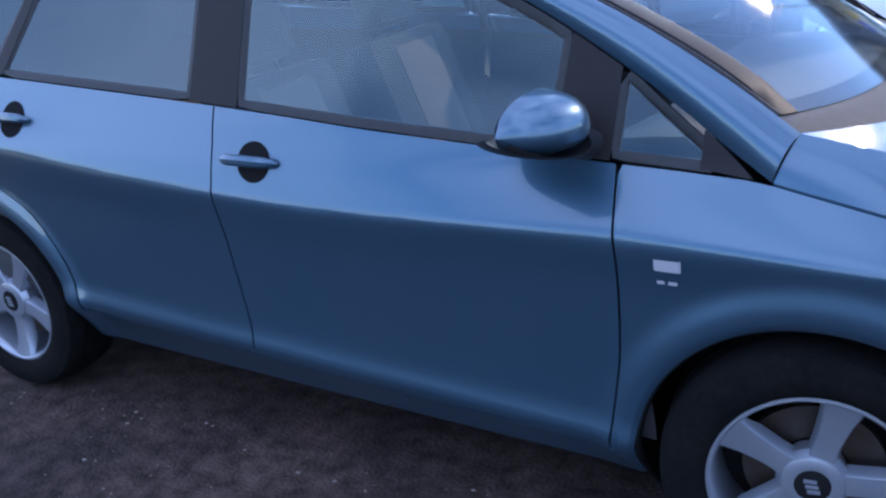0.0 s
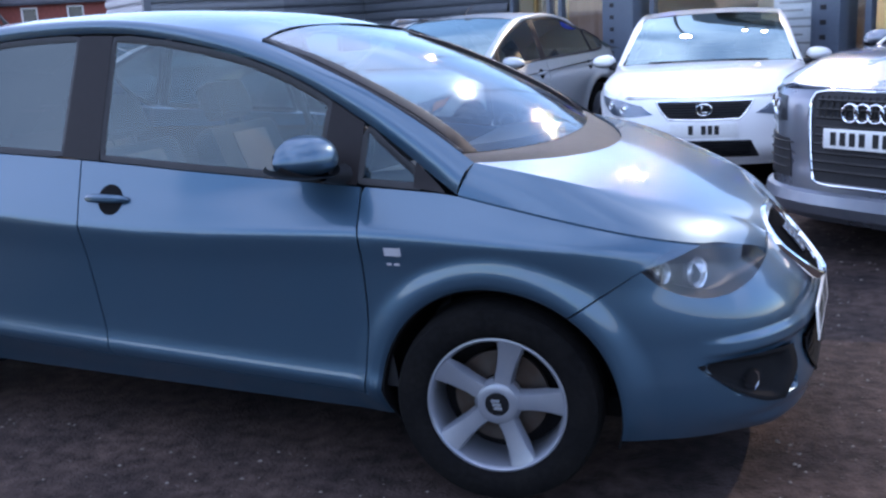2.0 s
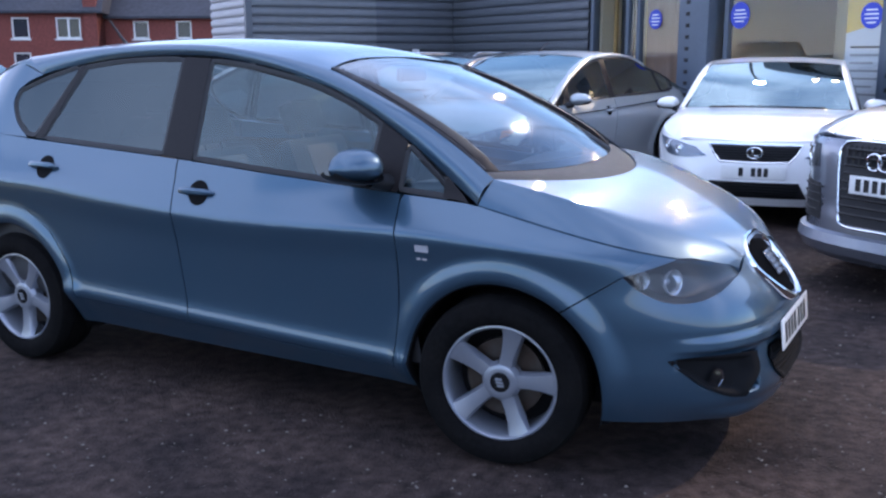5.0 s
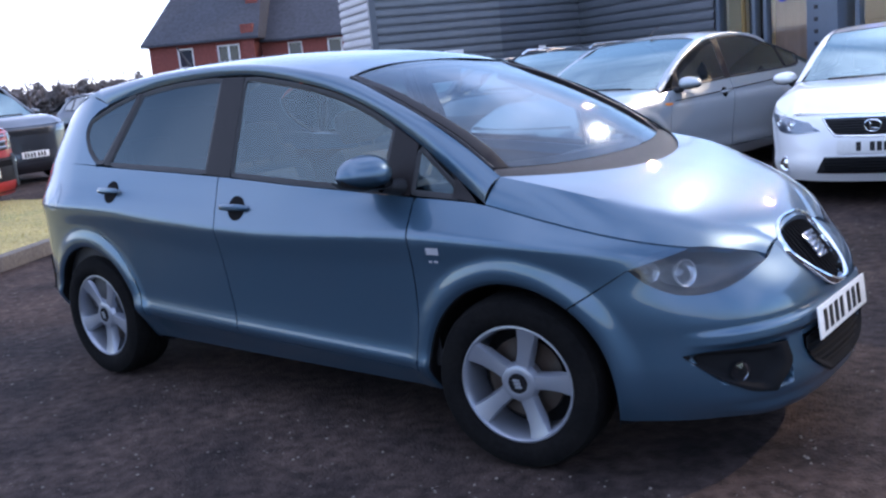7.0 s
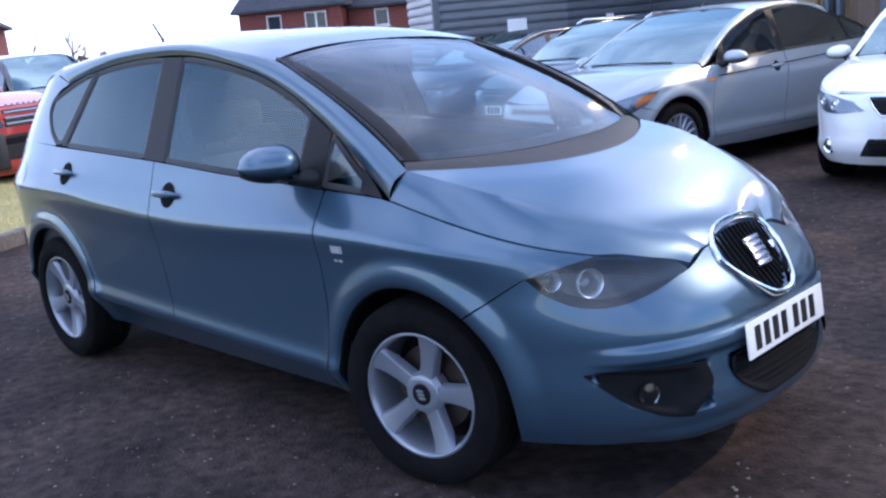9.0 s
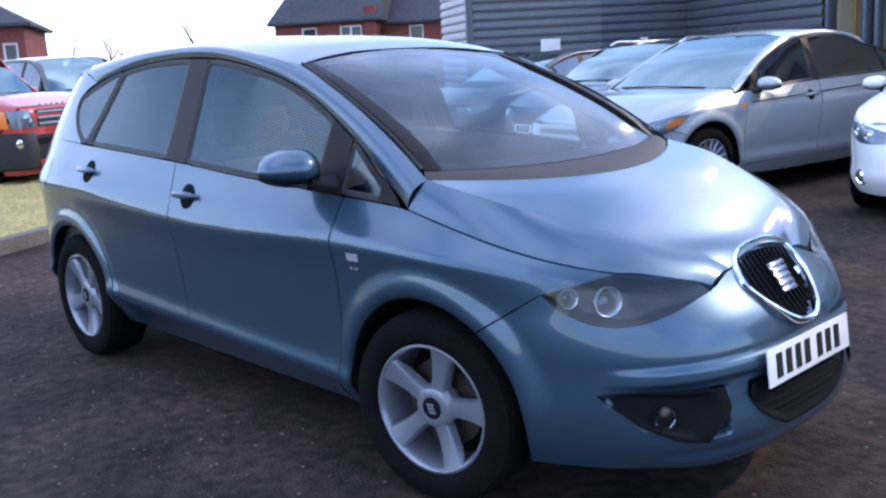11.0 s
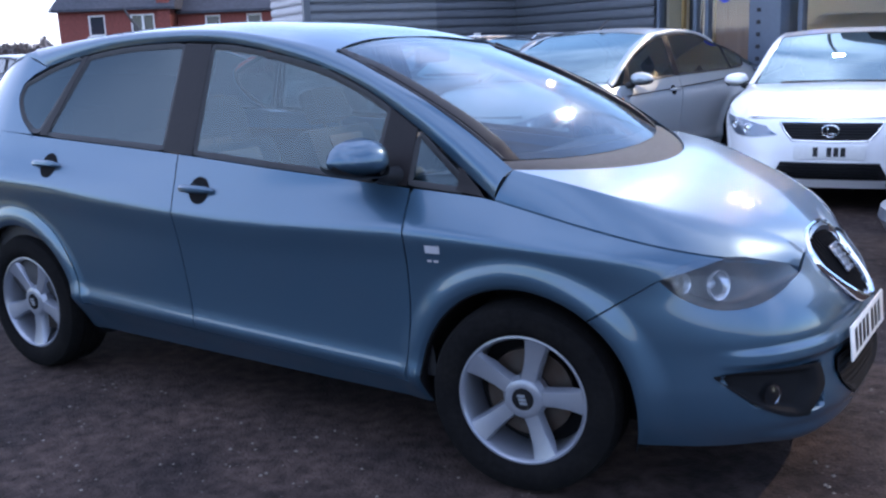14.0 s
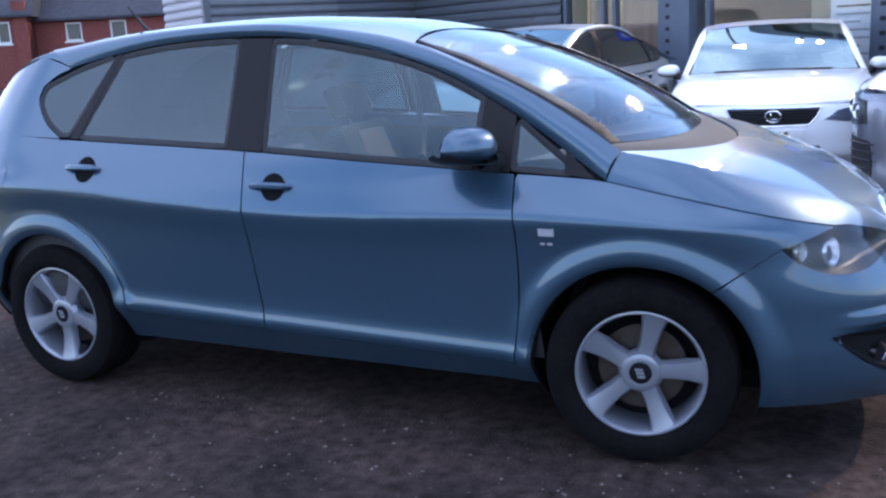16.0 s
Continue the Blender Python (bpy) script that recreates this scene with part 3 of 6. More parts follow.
plain("wall_wing_back", "plain steel wall", "wall", bm, CLAD, SHOP)
bm = bmesh.new()
box(bm, -6.85, 12.0, 5.8, 6.0, 0, TOP)
plain("wall_back", "cream painted back wall of the shop", "wall", bm, CREAM, SHOP)
bm = bmesh.new()
box(bm, 11.8, 12.0, 0.0, 5.8, 0, TOP)
plain("wall_side", "cream painted side wall of the shop", "wall", bm, CREAM, SHOP)
bm = bmesh.new()
box(bm, -0.1, 0.05, 0.2, 5.8, 0, TOP)
plain("wall_inner", "cream painted inner wall", "wall", bm, CREAM, SHOP)
bm = bmesh.new()
box(bm, 0.05, 11.8, 0.2, 5.8, 2.68, 2.74)
plain("ceiling", "white suspended ceiling", "ceiling", bm, WHITE, SHOP)
bm = bmesh.new()
box(bm, 0.05, 11.8, 0.05, 5.8, 0.0, 0.03)
plain("floor", "brown shop floor", "floor", bm, CARPET, SHOP)
bm = bmesh.new()
box(bm, 0.0, 12.0, -0.06, 0.2, 2.62, TOP + 0.02, 0.01)
plain("fascia", "blue-grey steel fascia above the glass", "fascia", bm, FRAME, SHOP)
# posts, mullions and panes of the shop front
for x0, x1, d in ((2.18, 2.74, 0.28), (5.38, 5.66, 0.28), (8.7, 9.1, 0.28)):
    post = thing("steel_column", "blue-grey steel lattice column in the shop front", "column", SHOP @ Matrix.Translation(((x0 + x1) / 2, -0.12, 0)), "shop front columns", "structure")
    w = x1 - x0
    bm = bmesh.new()
    box(bm, -w / 2, w / 2, -0.02, d, 0, 2.7, 0.012)
    part("shaft", bm, FRAME, post)
    for q in range(17):
        for sx in (-w * 0.18, ):
            bm = bmesh.new()
            box(bm, sx - 0.035, sx + 0.035, -0.026, -0.015, 0.15 + q * 0.15, 0.20 + q * 0.15, 0.004)
            part("slot", bm, M["trim"], post)
for n, x in enumerate((0.10, 0.95, 1.2, 2.95, 5.28, 5.9, 7.3, 8.6, 10.3)):
    bm = bmesh.new()
    box(bm, x - 0.035, x + 0.035, -0.03, 0.06, 0.0, 2.62, 0.006)
    plain("window_mullion", "blue-grey metal window mullion", "mullion", bm, FRAME, SHOP)
for x0, x1 in ((0.14, 0.91), (0.99, 1.16), (1.24, 2.18), (2.74, 2.91), (2.99, 5.24), (5.66, 5.86), (5.94, 7.26), (7.34, 8.56), (9.1, 10.26), (10.34, 11.8)):
    bm = bmesh.new()
    bm.faces.new([bm.verts.new(p) for p in ((x0, 0.006, 0.06), (x1, 0.006, 0.06), (x1, 0.006, 2.62), (x0, 0.006, 2.62))])
    plain("window_pane", "clear shop window pane", "window", bm, GLASS, SHOP).visible_shadow = False
bm = bmesh.new()
box(bm, 0.0, 12.0, -0.04, 0.07, 0.0, 0.10, 0.008)
plain("window_sill", "blue-grey metal sill rail", "sill", bm, FRAME, SHOP)
# warm light from gaps into the shop, put in as ochre strips
for x, h in ((0.31, 2.6), (1.07, 2.6)):
    bm = bmesh.new()
    box(bm, x - 0.03, x + 0.03, 0.25, 0.30, 0.1, h, 0.01)
    plain("lit_gap_strip", "upright ochre strip coloured as a lit gap behind the glass", "door edge", bm, STRIP, SHOP, kind="")
bm = bmesh.new()
box(bm, 0.40, 0.60, 0.3, 0.4, 0.0, 2.62, 0.01)
plain("dark_door", "dark narrow door panel behind the glass", "door", bm, M["trim"], SHOP)
blind = thing("vertical_blind", "brown vertical blind hanging behind the shop window", "blind", SHOP)
for n, x in enumerate(np.arange(1.26, 2.2, 0.085)):
    bm = bmesh.new()
    box(bm, -0.04, 0.04, -0.002, 0.002, 0.15, 2.6, 0.001, Matrix.Translation((x, 0.14, 0)) @ Matrix.Rotation(radians(30 + 14 * math.sin(n * 2.3)), 4, "Z"))
    part("slat", bm, BLIND, blind)
for x, z, r, yo in ((1.55, 1.93, 0.135, -0.006), (3.16, 1.93, 0.165, -0.006), (5.10, 1.86, 0.14, -0.006), (5.72, 1.87, 0.16, -0.006)):
    st = thing("round_sticker", "round blue window sticker with white bars", "sticker", SHOP @ Matrix.Translation((x, yo, z)), "shop window stickers")
    bm = bmesh.new()
    lathe(bm, [(0.0, -0.002), (r, -0.002), (r, 0.002)], 36, "y")
    part("disc", bm, BLUE, st, smooth=False)
    for q, hw in enumerate((0.6, 0.75, 0.75, 0.5)):
        bm = bmesh.new()
        box(bm, -hw * r * 0.85, hw * r * 0.85, -0.0035, -0.002, 0.06 - q * 0.045 - 0.008, 0.06 - q * 0.045 + 0.008)
        part("white_bar", bm, WHITE, st, smooth=False)
# inside the shop
bm = bmesh.new()
box(bm, 3.0, 5.4, 1.9, 2.0, 0.0, 2.75)
plain("partition", "cream office partition", "partition", bm, CREAM, SHOP)
for x0, x1 in ((3.45, 3.95), (4.0, 4.3)):
    fr = thing("office_window", "pale office window in a bronze frame", "window", SHOP @ Matrix.Translation((0, 1.9, 0)))
    bm = bmesh.new()
    for a, b, c, d in ((x0, x1, 1.02, 1.06), (x0, x1, 1.96, 2.0), (x0, x0 + 0.04, 1.02, 2.0), (x1 - 0.04, x1, 1.02, 2.0)):
        box(bm, a, b, -0.04, 0.0, c, d, 0.004)
    part("frame", bm, WOOD, fr)
    bm = bmesh.new()
    box(bm, x0 + 0.04, x1 - 0.04, -0.015, -0.008, 1.06, 1.96)
    part("pane", bm, CREAM, fr)
pic = thing("framed_picture", "small dark framed picture on the partition", "picture", SHOP @ Matrix.Translation((3.75, 1.88, 2.22)))
bm = bmesh.new()
box(bm, -0.2, 0.2, -0.02, 0.01, -0.13, 0.13, 0.006)
part("frame", bm, WOOD, pic)
bm = bmesh.new()
box(bm, -0.16, 0.16, -0.024, -0.018, -0.09, 0.09)
part("print", bm, M["cowl"], pic)
ban = thing("roller_banner", "white roller banner with a yellow top and grey bars", "banner", SHOP @ Matrix.Translation((4.62, 0.55, 0.03)))
bm = bmesh.new()
box(bm, -0.30, 0.30, -0.006, 0.006, 0.08, 2.05, 0.002)
part("sheet", bm, material("banner_sheet", (0.66, 0.68, 0.74), 0.5, grain=0.03), ban)
bm = bmesh.new()
v = [bm.verts.new(p) for p in ((-0.298, -0.008, 2.045), (0.298, -0.008, 2.045), (0.298, -0.008, 1.80), (-0.298, -0.008, 1.66))]
bm.faces.new(v)
part("yellow_field", bm, YELLOW, ban)
for q in range(7):
    bm = bmesh.new()
    box(bm, -0.22, 0.22 - 0.12 * (q % 3 == 2), -0.0085, -0.006, 1.5 - q * 0.09 - 0.012, 1.5 - q * 0.09 + 0.012)
    part("grey_bar", bm, M["cowl"] if q == 0 else CLAD_PALE, ban, smooth=False)
bm = bmesh.new()
box(bm, -0.33, 0.33, -0.08, 0.08, 0.0, 0.08, 0.01)
part("base", bm, M["alloy"], ban)
bm = bmesh.new()
box(bm, 4.98, 5.26, 0.9, 1.0, 0.03, 2.7, 0.01)
plain("door_1", "dark brown timber door standing open", "door", bm, WOOD, SHOP)
for x, z, w, h, c in ((6.15, 1.75, 0.35, 0.5, YELLOW), (6.75, 1.6, 0.5, 0.36, BLUE), (7.7, 1.8, 0.5, 0.6, WHITE), (6.25, 1.2, 0.5, 0.2, BLUE)):
    po = thing("wall_poster", "framed coloured poster on the shop wall", "poster", SHOP @ Matrix.Translation((x, 2.6, z)), "posters in the shop")
    bm = bmesh.new()
    box(bm, -w / 2, w / 2, -0.01, 0.01, -h / 2, h / 2, 0.004)
    part("board", bm, M["trim"], po)
    bm = bmesh.new()
    box(bm, -w / 2 + 0.03, w / 2 - 0.03, -0.014, -0.008, -h / 2 + 0.03, h / 2 - 0.03)
    part("print", bm, c, po)
bm = bmesh.new()
box(bm, 5.9, 11.8, 2.62, 2.72, 0.0, 2.75)
plain("partition", "cream shop partition", "partition", bm, CREAM, SHOP)
desk = thing("sales_desk", "brown timber sales desk inside the shop", "desk", SHOP @ Matrix.Translation((7.2, 1.4, 0.03)))
bm = bmesh.new()
box(bm, -0.9, 0.9, -0.4, 0.4, 0.70, 0.75, 0.008)
part("top", bm, WOOD, desk)
for x in (-0.86, 0.82):
    bm = bmesh.new()
    box(bm, x, x + 0.04, -0.38, 0.38, 0, 0.70, 0.004)
    part("side_panel", bm, WOOD, desk)
for x, y in ((1.3, 2.2), (4.4, 0.9), (4.4, 3.6), (7.4, 1.4), (10.0, 1.4)):
    li = thing("ceiling_light", "square warm ceiling light in the shop", "light", SHOP @ Matrix.Translation((x, y, 2.68)), "shop ceiling lights")
    # unseen baffle, added to keep the diffuser out of car window reflections
    bm = bmesh.new()
    for a, b, c, d in ((-0.16, 0.16, -0.16, -0.14), (-0.16, 0.16, 0.14, 0.16), (-0.16, -0.14, -0.14, 0.14), (0.14, 0.16, -0.14, 0.14)):
        box(bm, a, b, c, d, -0.24, 0.01, 0.003)
    part("frame", bm, M["trim"], li, "deep dark frame, added to hide the lamp from low angles")
    bm = bmesh.new()
    box(bm, -0.13, 0.13, -0.13, 0.13, -0.026, -0.018)
    part("diffuser", bm, LAMP, li)


def flood_light(x, y, z, size, mat, label, aim=(1.6, 0.0, 0.9)):
    """A floodlight on a slim pole that stands on the shop roof."""
    fl = thing("flood_light", label, "light", Matrix.Translation((x, y, TOP + 0.07)), "lights above the shop")
    h = z - TOP - 0.07
    bm = bmesh.new()
    tube(bm, [(0, 0, 0), (0, 0, h * 0.5), (0, 0, h - size * 0.6)], 0.03, 8)
    part("pole", bm, FRAME, fl)
    turn = Matrix.Translation((0, 0, h)) @ (Vector(aim) - Vector((x, y, z))).to_track_quat("-Y", "Z").to_matrix().to_4x4()
    bm = bmesh.new()
    box(bm, -size * 0.62, size * 0.62, -0.02, 0.11, -size * 0.62, size * 0.62, 0.012)
    head = part("housing", bm, M["trim"], fl, "dark metal lamp housing")
    head.matrix_basis = turn
    bm = bmesh.new()
    box(bm, -size / 2, size / 2, -0.026, -0.022, -size / 2, size / 2)
    part("lens", bm, mat, head, "glowing lens")


FLOOD, FLOOD_WARM = glow("floodlight_white", (1.0, 0.95, 0.84), 620.0), glow("floodlight_amber", (1.0, 0.62, 0.26), 620.0)
flood_light(-0.45, 10.7, 6.8, 0.24, FLOOD, "bright white floodlight on a tall pole above the shop")
for x, y, z in ((-2.5, 10.7, 5.0), (0.92, 9.3, 4.4), (1.28, 9.1, 4.4)):
    flood_light(x, y, z, 0.085, FLOOD_WARM, "small amber floodlight on a short pole above the shop")
# notices on the cladding
for y, z, w, h in ((-2.60, 1.36, 0.36, 0.50), (-0.84, 1.50, 0.14, 0.11)):
    no = thing("wall_notice", "plain white notice board on the cladding", "sign", SHOP @ Matrix.Translation((-4.355, y, z)) @ Matrix.Rotation(radians(90), 4, "Z"), "notices on the wall")
    bm = bmesh.new()
    box(bm, -w / 2, w / 2, -0.008, 0.008, -h / 2, h / 2, 0.003)
    part("board", bm, WHITE, no)


# ---- verge, kerb, hedge, houses ----
KD = Vector((-0.47, 0.883, 0))
KB = Vector((-4.72, 0.0, 0))
KN = Vector((-0.883, -0.47, 0))
bm = bmesh.new()
rows = []
for a in np.linspace(-4, 5.0, 60):
    row = []
    for d in np.linspace(0.13, 4.6, 34):
        p = KB + KD * a + KN * d
        row.append((p.x, p.y, 0.10 + 0.03 * noise.noise((p.x * 1.3, p.y * 1.3, 0)) + 0.02 * noise.noise((p.x * 6, p.y * 6, 3)) - 0.13 * float(sstep(4.2, 4.6, d))))
    rows.append(row)
grid(bm, rows)
plain("verge", "rough strip of dry yellow-green grass", "grass", bm, GRASSY, smooth=True)
bm = bmesh.new()
for _ in range(9000):
    p = KB + KD * rng.uniform(-3.9, 4.9) + KN * (0.14 + 4.2 * rng.random())
    h = 0.02 + 0.05 * rng.random()
    a = rng.uniform(0, 6.28)
    z = 0.09 + 0.03 * noise.noise((p.x * 1.3, p.y * 1.3, 0))
    w = 0.004
    q = Vector((math.cos(a), math.sin(a), 0))
    l = Vector((rng.normal(0, 0.03), rng.normal(0, 0.03), h))
    v = [bm.verts.new(p + q * w + Vector((0, 0, z))), bm.verts.new(p - q * w + Vector((0, 0, z))), bm.verts.new(p + l + Vector((0, 0, z)))]
    bm.faces.new(v)
plain("grass", "short dry grass blades on the verge", "grass", bm, BLADE, kind="stuff")
kerb = thing("kerb", "worn concrete kerb along the verge", "kerb", None, "", "structure")
for q in range(10):
    bm = bmesh.new()
    box(bm, 0.004, 0.905, -0.065, 0.065, -0.05, 0.125, 0.012)
    o = part("kerb_stone", bm, KERB, kerb)
    o.matrix_basis = Matrix.Translation(KB + KD * (-4.0 + 0.912 * q) + KN * 0.065) @ Matrix.Rotation(math.atan2(KD.y, KD.x) + 0.004 * math.sin(q * 3), 4, "Z")


def house(name, label, m, L, D, eave, ridge, wins, hip=0.0, chimney=None, hip_end=0.0):
    """A brick house; its front lies in local xz, facing -y."""
    h = thing(name, label, "house", m)
    bm = bmesh.new()
    xs = [0.0]
    cuts = sorted(wins)
    # front wall as strips round its openings
    zs = sorted({0.0, eave, *[w[1] for w in wins], *[w[1] + w[3] for w in wins]})
    edges = sorted({0.0, L, *[w[0] for w in wins], *[w[0] + w[2] for w in wins]})
    for a, b in zip(edges, edges[1:]):
        for c, d in zip(zs, zs[1:]):
            cx, cz = (a + b) / 2, (c + d) / 2
            if any(w[0] < cx < w[0] + w[2] and w[1] < cz < w[1] + w[3] for w in wins):
                continue
            box(bm, a, b, 0, 0.3, c, d)
    box(bm, 0, 0.3, 0.3, D - 0.3, 0, eave)
    box(bm, L - 0.3, L, 0.3, D - 0.3, 0, eave)
    box(bm, 0, L, D - 0.3, D, 0, eave)
    part("wall", bm, BRICK, h, smooth=False)
    bm = bmesh.new()
    o = 0.35
    pts = [(-o, -o, eave - 0.1), (L + o, -o, eave - 0.1), (L + o, D + o, eave - 0.1), (-o, D + o, eave - 0.1)]
    r0, r1 = (hip, D / 2, ridge), (L - hip_end, D / 2, ridge)
    lay = [bm.verts.new(p) for p in pts] + [bm.verts.new(r0), bm.verts.new(r1)]
    bot = [bm.verts.new((p[0], p[1], p[2] - 0.14)) for p in pts]
    bm.faces.new((lay[0], lay[1], lay[5], lay[4]))
    bm.faces.new((lay[2], lay[3], lay[4], lay[5]))
    bm.faces.new((lay[3], lay[0], lay[4]))
    bm.faces.new((lay[1], lay[2], lay[5]))
    for q in range(4):
        bm.faces.new((lay[q], bot[q], bot[(q + 1) % 4], lay[(q + 1) % 4]))
    bm.faces.new(bot)
    roof = part("roof", bm, SLATE, h, smooth=False)
    if chimney:
        bm = bmesh.new()
        box(bm, chimney[0], chimney[1], -0.15, D + 0.1, 0, eave + 0.6)
        v = [(chimney[0], -0.15, eave), (chimney[1], -0.15, eave)]
        box(bm, chimney[0], chimney[1], D * 0.2, D * 0.8, eave, ridge + 0.3)
        part("party_wall", bm, BRICK, h, "red brick party wall between the houses", smooth=False)
    for x, z, w, hh in wins:
        bm = bmesh.new()
        t = 0.09
        for a, b, c, d in ((x, x + w, z, z + t), (x, x + w, z + hh - t, z + hh), (x, x + t, z + t, z + hh - t), (x + w - t, x + w, z + t, z + hh - t)):
            box(bm, a, b, 0.05, 0.15, c, d)
        if w > 1.2:
            box(bm, x + w / 2 - 0.06, x + w / 2 + 0.06, 0.05, 0.15, z + t, z + hh - t)
        win = part("window", bm, WHITE, h, "white-framed window", smooth=False)
        bm = bmesh.new()
        box(bm, x + t, x + w - t, 0.09, 0.11, z + t, z + hh - t)
        part("pane", bm, M["far_pane"], win, smooth=False)
        bm = bmesh.new()
        box(bm, x - 0.08, x + w + 0.08, -0.05, 0.2, z - 0.09, z)
        part("sill", bm, WHITE, win, smooth=False)
    return h


def polar(az, r):
    return Vector((3.0 + r * math.cos(radians(az)), -3.62 + r * math.sin(radians(az)), 0))


p0, p1 = polar(144.75, 60), polar(138.9, 58.0)
d = (p1 - p0).normalized()
turn = math.atan2(d.y, d.x)
L = (p1 - p0).length
w1 = lambda a: L * (144.75 - a) / (144.75 - 138.9)
house("house", "red brick house with a dark slate roof", Matrix.Translation(p0) @ Matrix.Rotation(turn, 4, "Z"), L, 8.0, 3.95, 8.2, [(w1(143.2), 2.35, 0.95, 1.15), (w1(141.0), 2.35, 1.35, 1.15), (w1(143.2), 0.4, 0.95, 1.2)], 1.6, (L - 0.7, L))
p2 = polar(138.9, 59.5)
p3 = polar(131.0, 57.0)
d = (p3 - p2).normalized()
L2 = (p3 - p2).length
w2 = lambda a: L2 * (138.9 - a) / 7.9
house("house", "red brick house set back with a dark roof", Matrix.Translation(p2) @ Matrix.Rotation(math.atan2(d.y, d.x), 4, "Z"), L2, 8.0, 3.7, 7.2, [(w2(137.0), 2.35, 0.9, 1.0), (w2(134.7), 2.35, 0.9, 1.0)], 0.0)
p4 = Vector((3.44 - 45 * math.cos(radians(20.9)), -2.7 + 45 * math.sin(radians(20.9)), 0))
house("house", "brown brick house with white windows and a hipped roof", Matrix.Translation(p4) @ Matrix.Rotation(radians(62), 4, "Z") @ Matrix.Translation((-7.2, 0, 0)), 7.2, 8, 3.85, 6.4, [(1.0, 1.5, 0.6, 1.45), (3.4, 1.5, 0.6, 1.45), (5.0, 1.5, 0.6, 1.45), (6.3, 1.5, 0.6, 1.45)], 2.5, None, 4.2)


def bare_tree(at, height, seed, spread=0.55):
    """A leafless tree: tapered trunk, limbs and many twigs."""
    r = np.random.default_rng(seed)
    t = thing("bare_tree", "leafless winter tree beyond the car park", "tree", Matrix.Translation(at), "bare trees")
    trunk, twig = bmesh.new(), bmesh.new()

    def limb(p, d, l, w, depth):
        pts = [p]
        for _ in range(4):
            d = (d + Vector(r.normal(0, 0.13, 3))).normalized()
            pts.append(pts[-1] + d * l / 4)
        tube(trunk if depth < 2 else twig, pts, [w * (1 - 0.16 * i) for i in range(5)], 5 if depth < 2 else 3)
        if depth < 4:
            for q in range(4 if depth < 2 else 3):
                b = pts[int(r.integers(1, 5))]
                e = (d + Vector(r.normal(0, spread, 3)) + Vector((0, 0, 0.15))).normalized()
                limb(b, e, l * r.uniform(0.5, 0.75), w * 0.5, depth + 1)

    limb(Vector((0, 0, 0)), Vector((0, 0, 1)), height * 0.42, height * 0.02, 0)
    part("trunk", trunk, BARK, t)
    part("crown", twig, BARK, t, "fine bare twigs")
    return t


for n, (az, r, h) in enumerate(((146.3, 75, 4.8), (147.6, 80, 5.0), (149.0, 78, 4.4), (150.3, 85, 4.6), (151.4, 80, 5.2), (153.0, 84, 5.2), (154.4, 90, 8.0), (156.0, 95, 7.5))):
    bare_tree(polar(az, r), h, n + 3)
bm = bmesh.new()
for _ in range(12000):
    az = rng.uniform(145.2, 162.0)
    p = polar(az, rng.uniform(84, 90))
    hh = 2.2 + 0.9 * noise.noise((az * 1.7, 0, 0)) + 0.4 * noise.noise((az * 9, 0, 0))
    z = hh * rng.random() ** 0.7
    a = Vector(rng.normal(0, 0.15, 3))
    b = Vector(rng.normal(0, 0.15, 3))
    c = p + Vector((0, 0, z))
    bm.faces.new([bm.verts.new(c + a), bm.verts.new(c - a * 0.6 + b), bm.verts.new(c - b)])
plain("far_hedge", "grey-brown winter hedge along the far edge", "hedge", bm, material("winter_hedge", (0.17, 0.15, 0.145), 0.95, grain=0.3, grain_scale=0.7), kind="stuff")
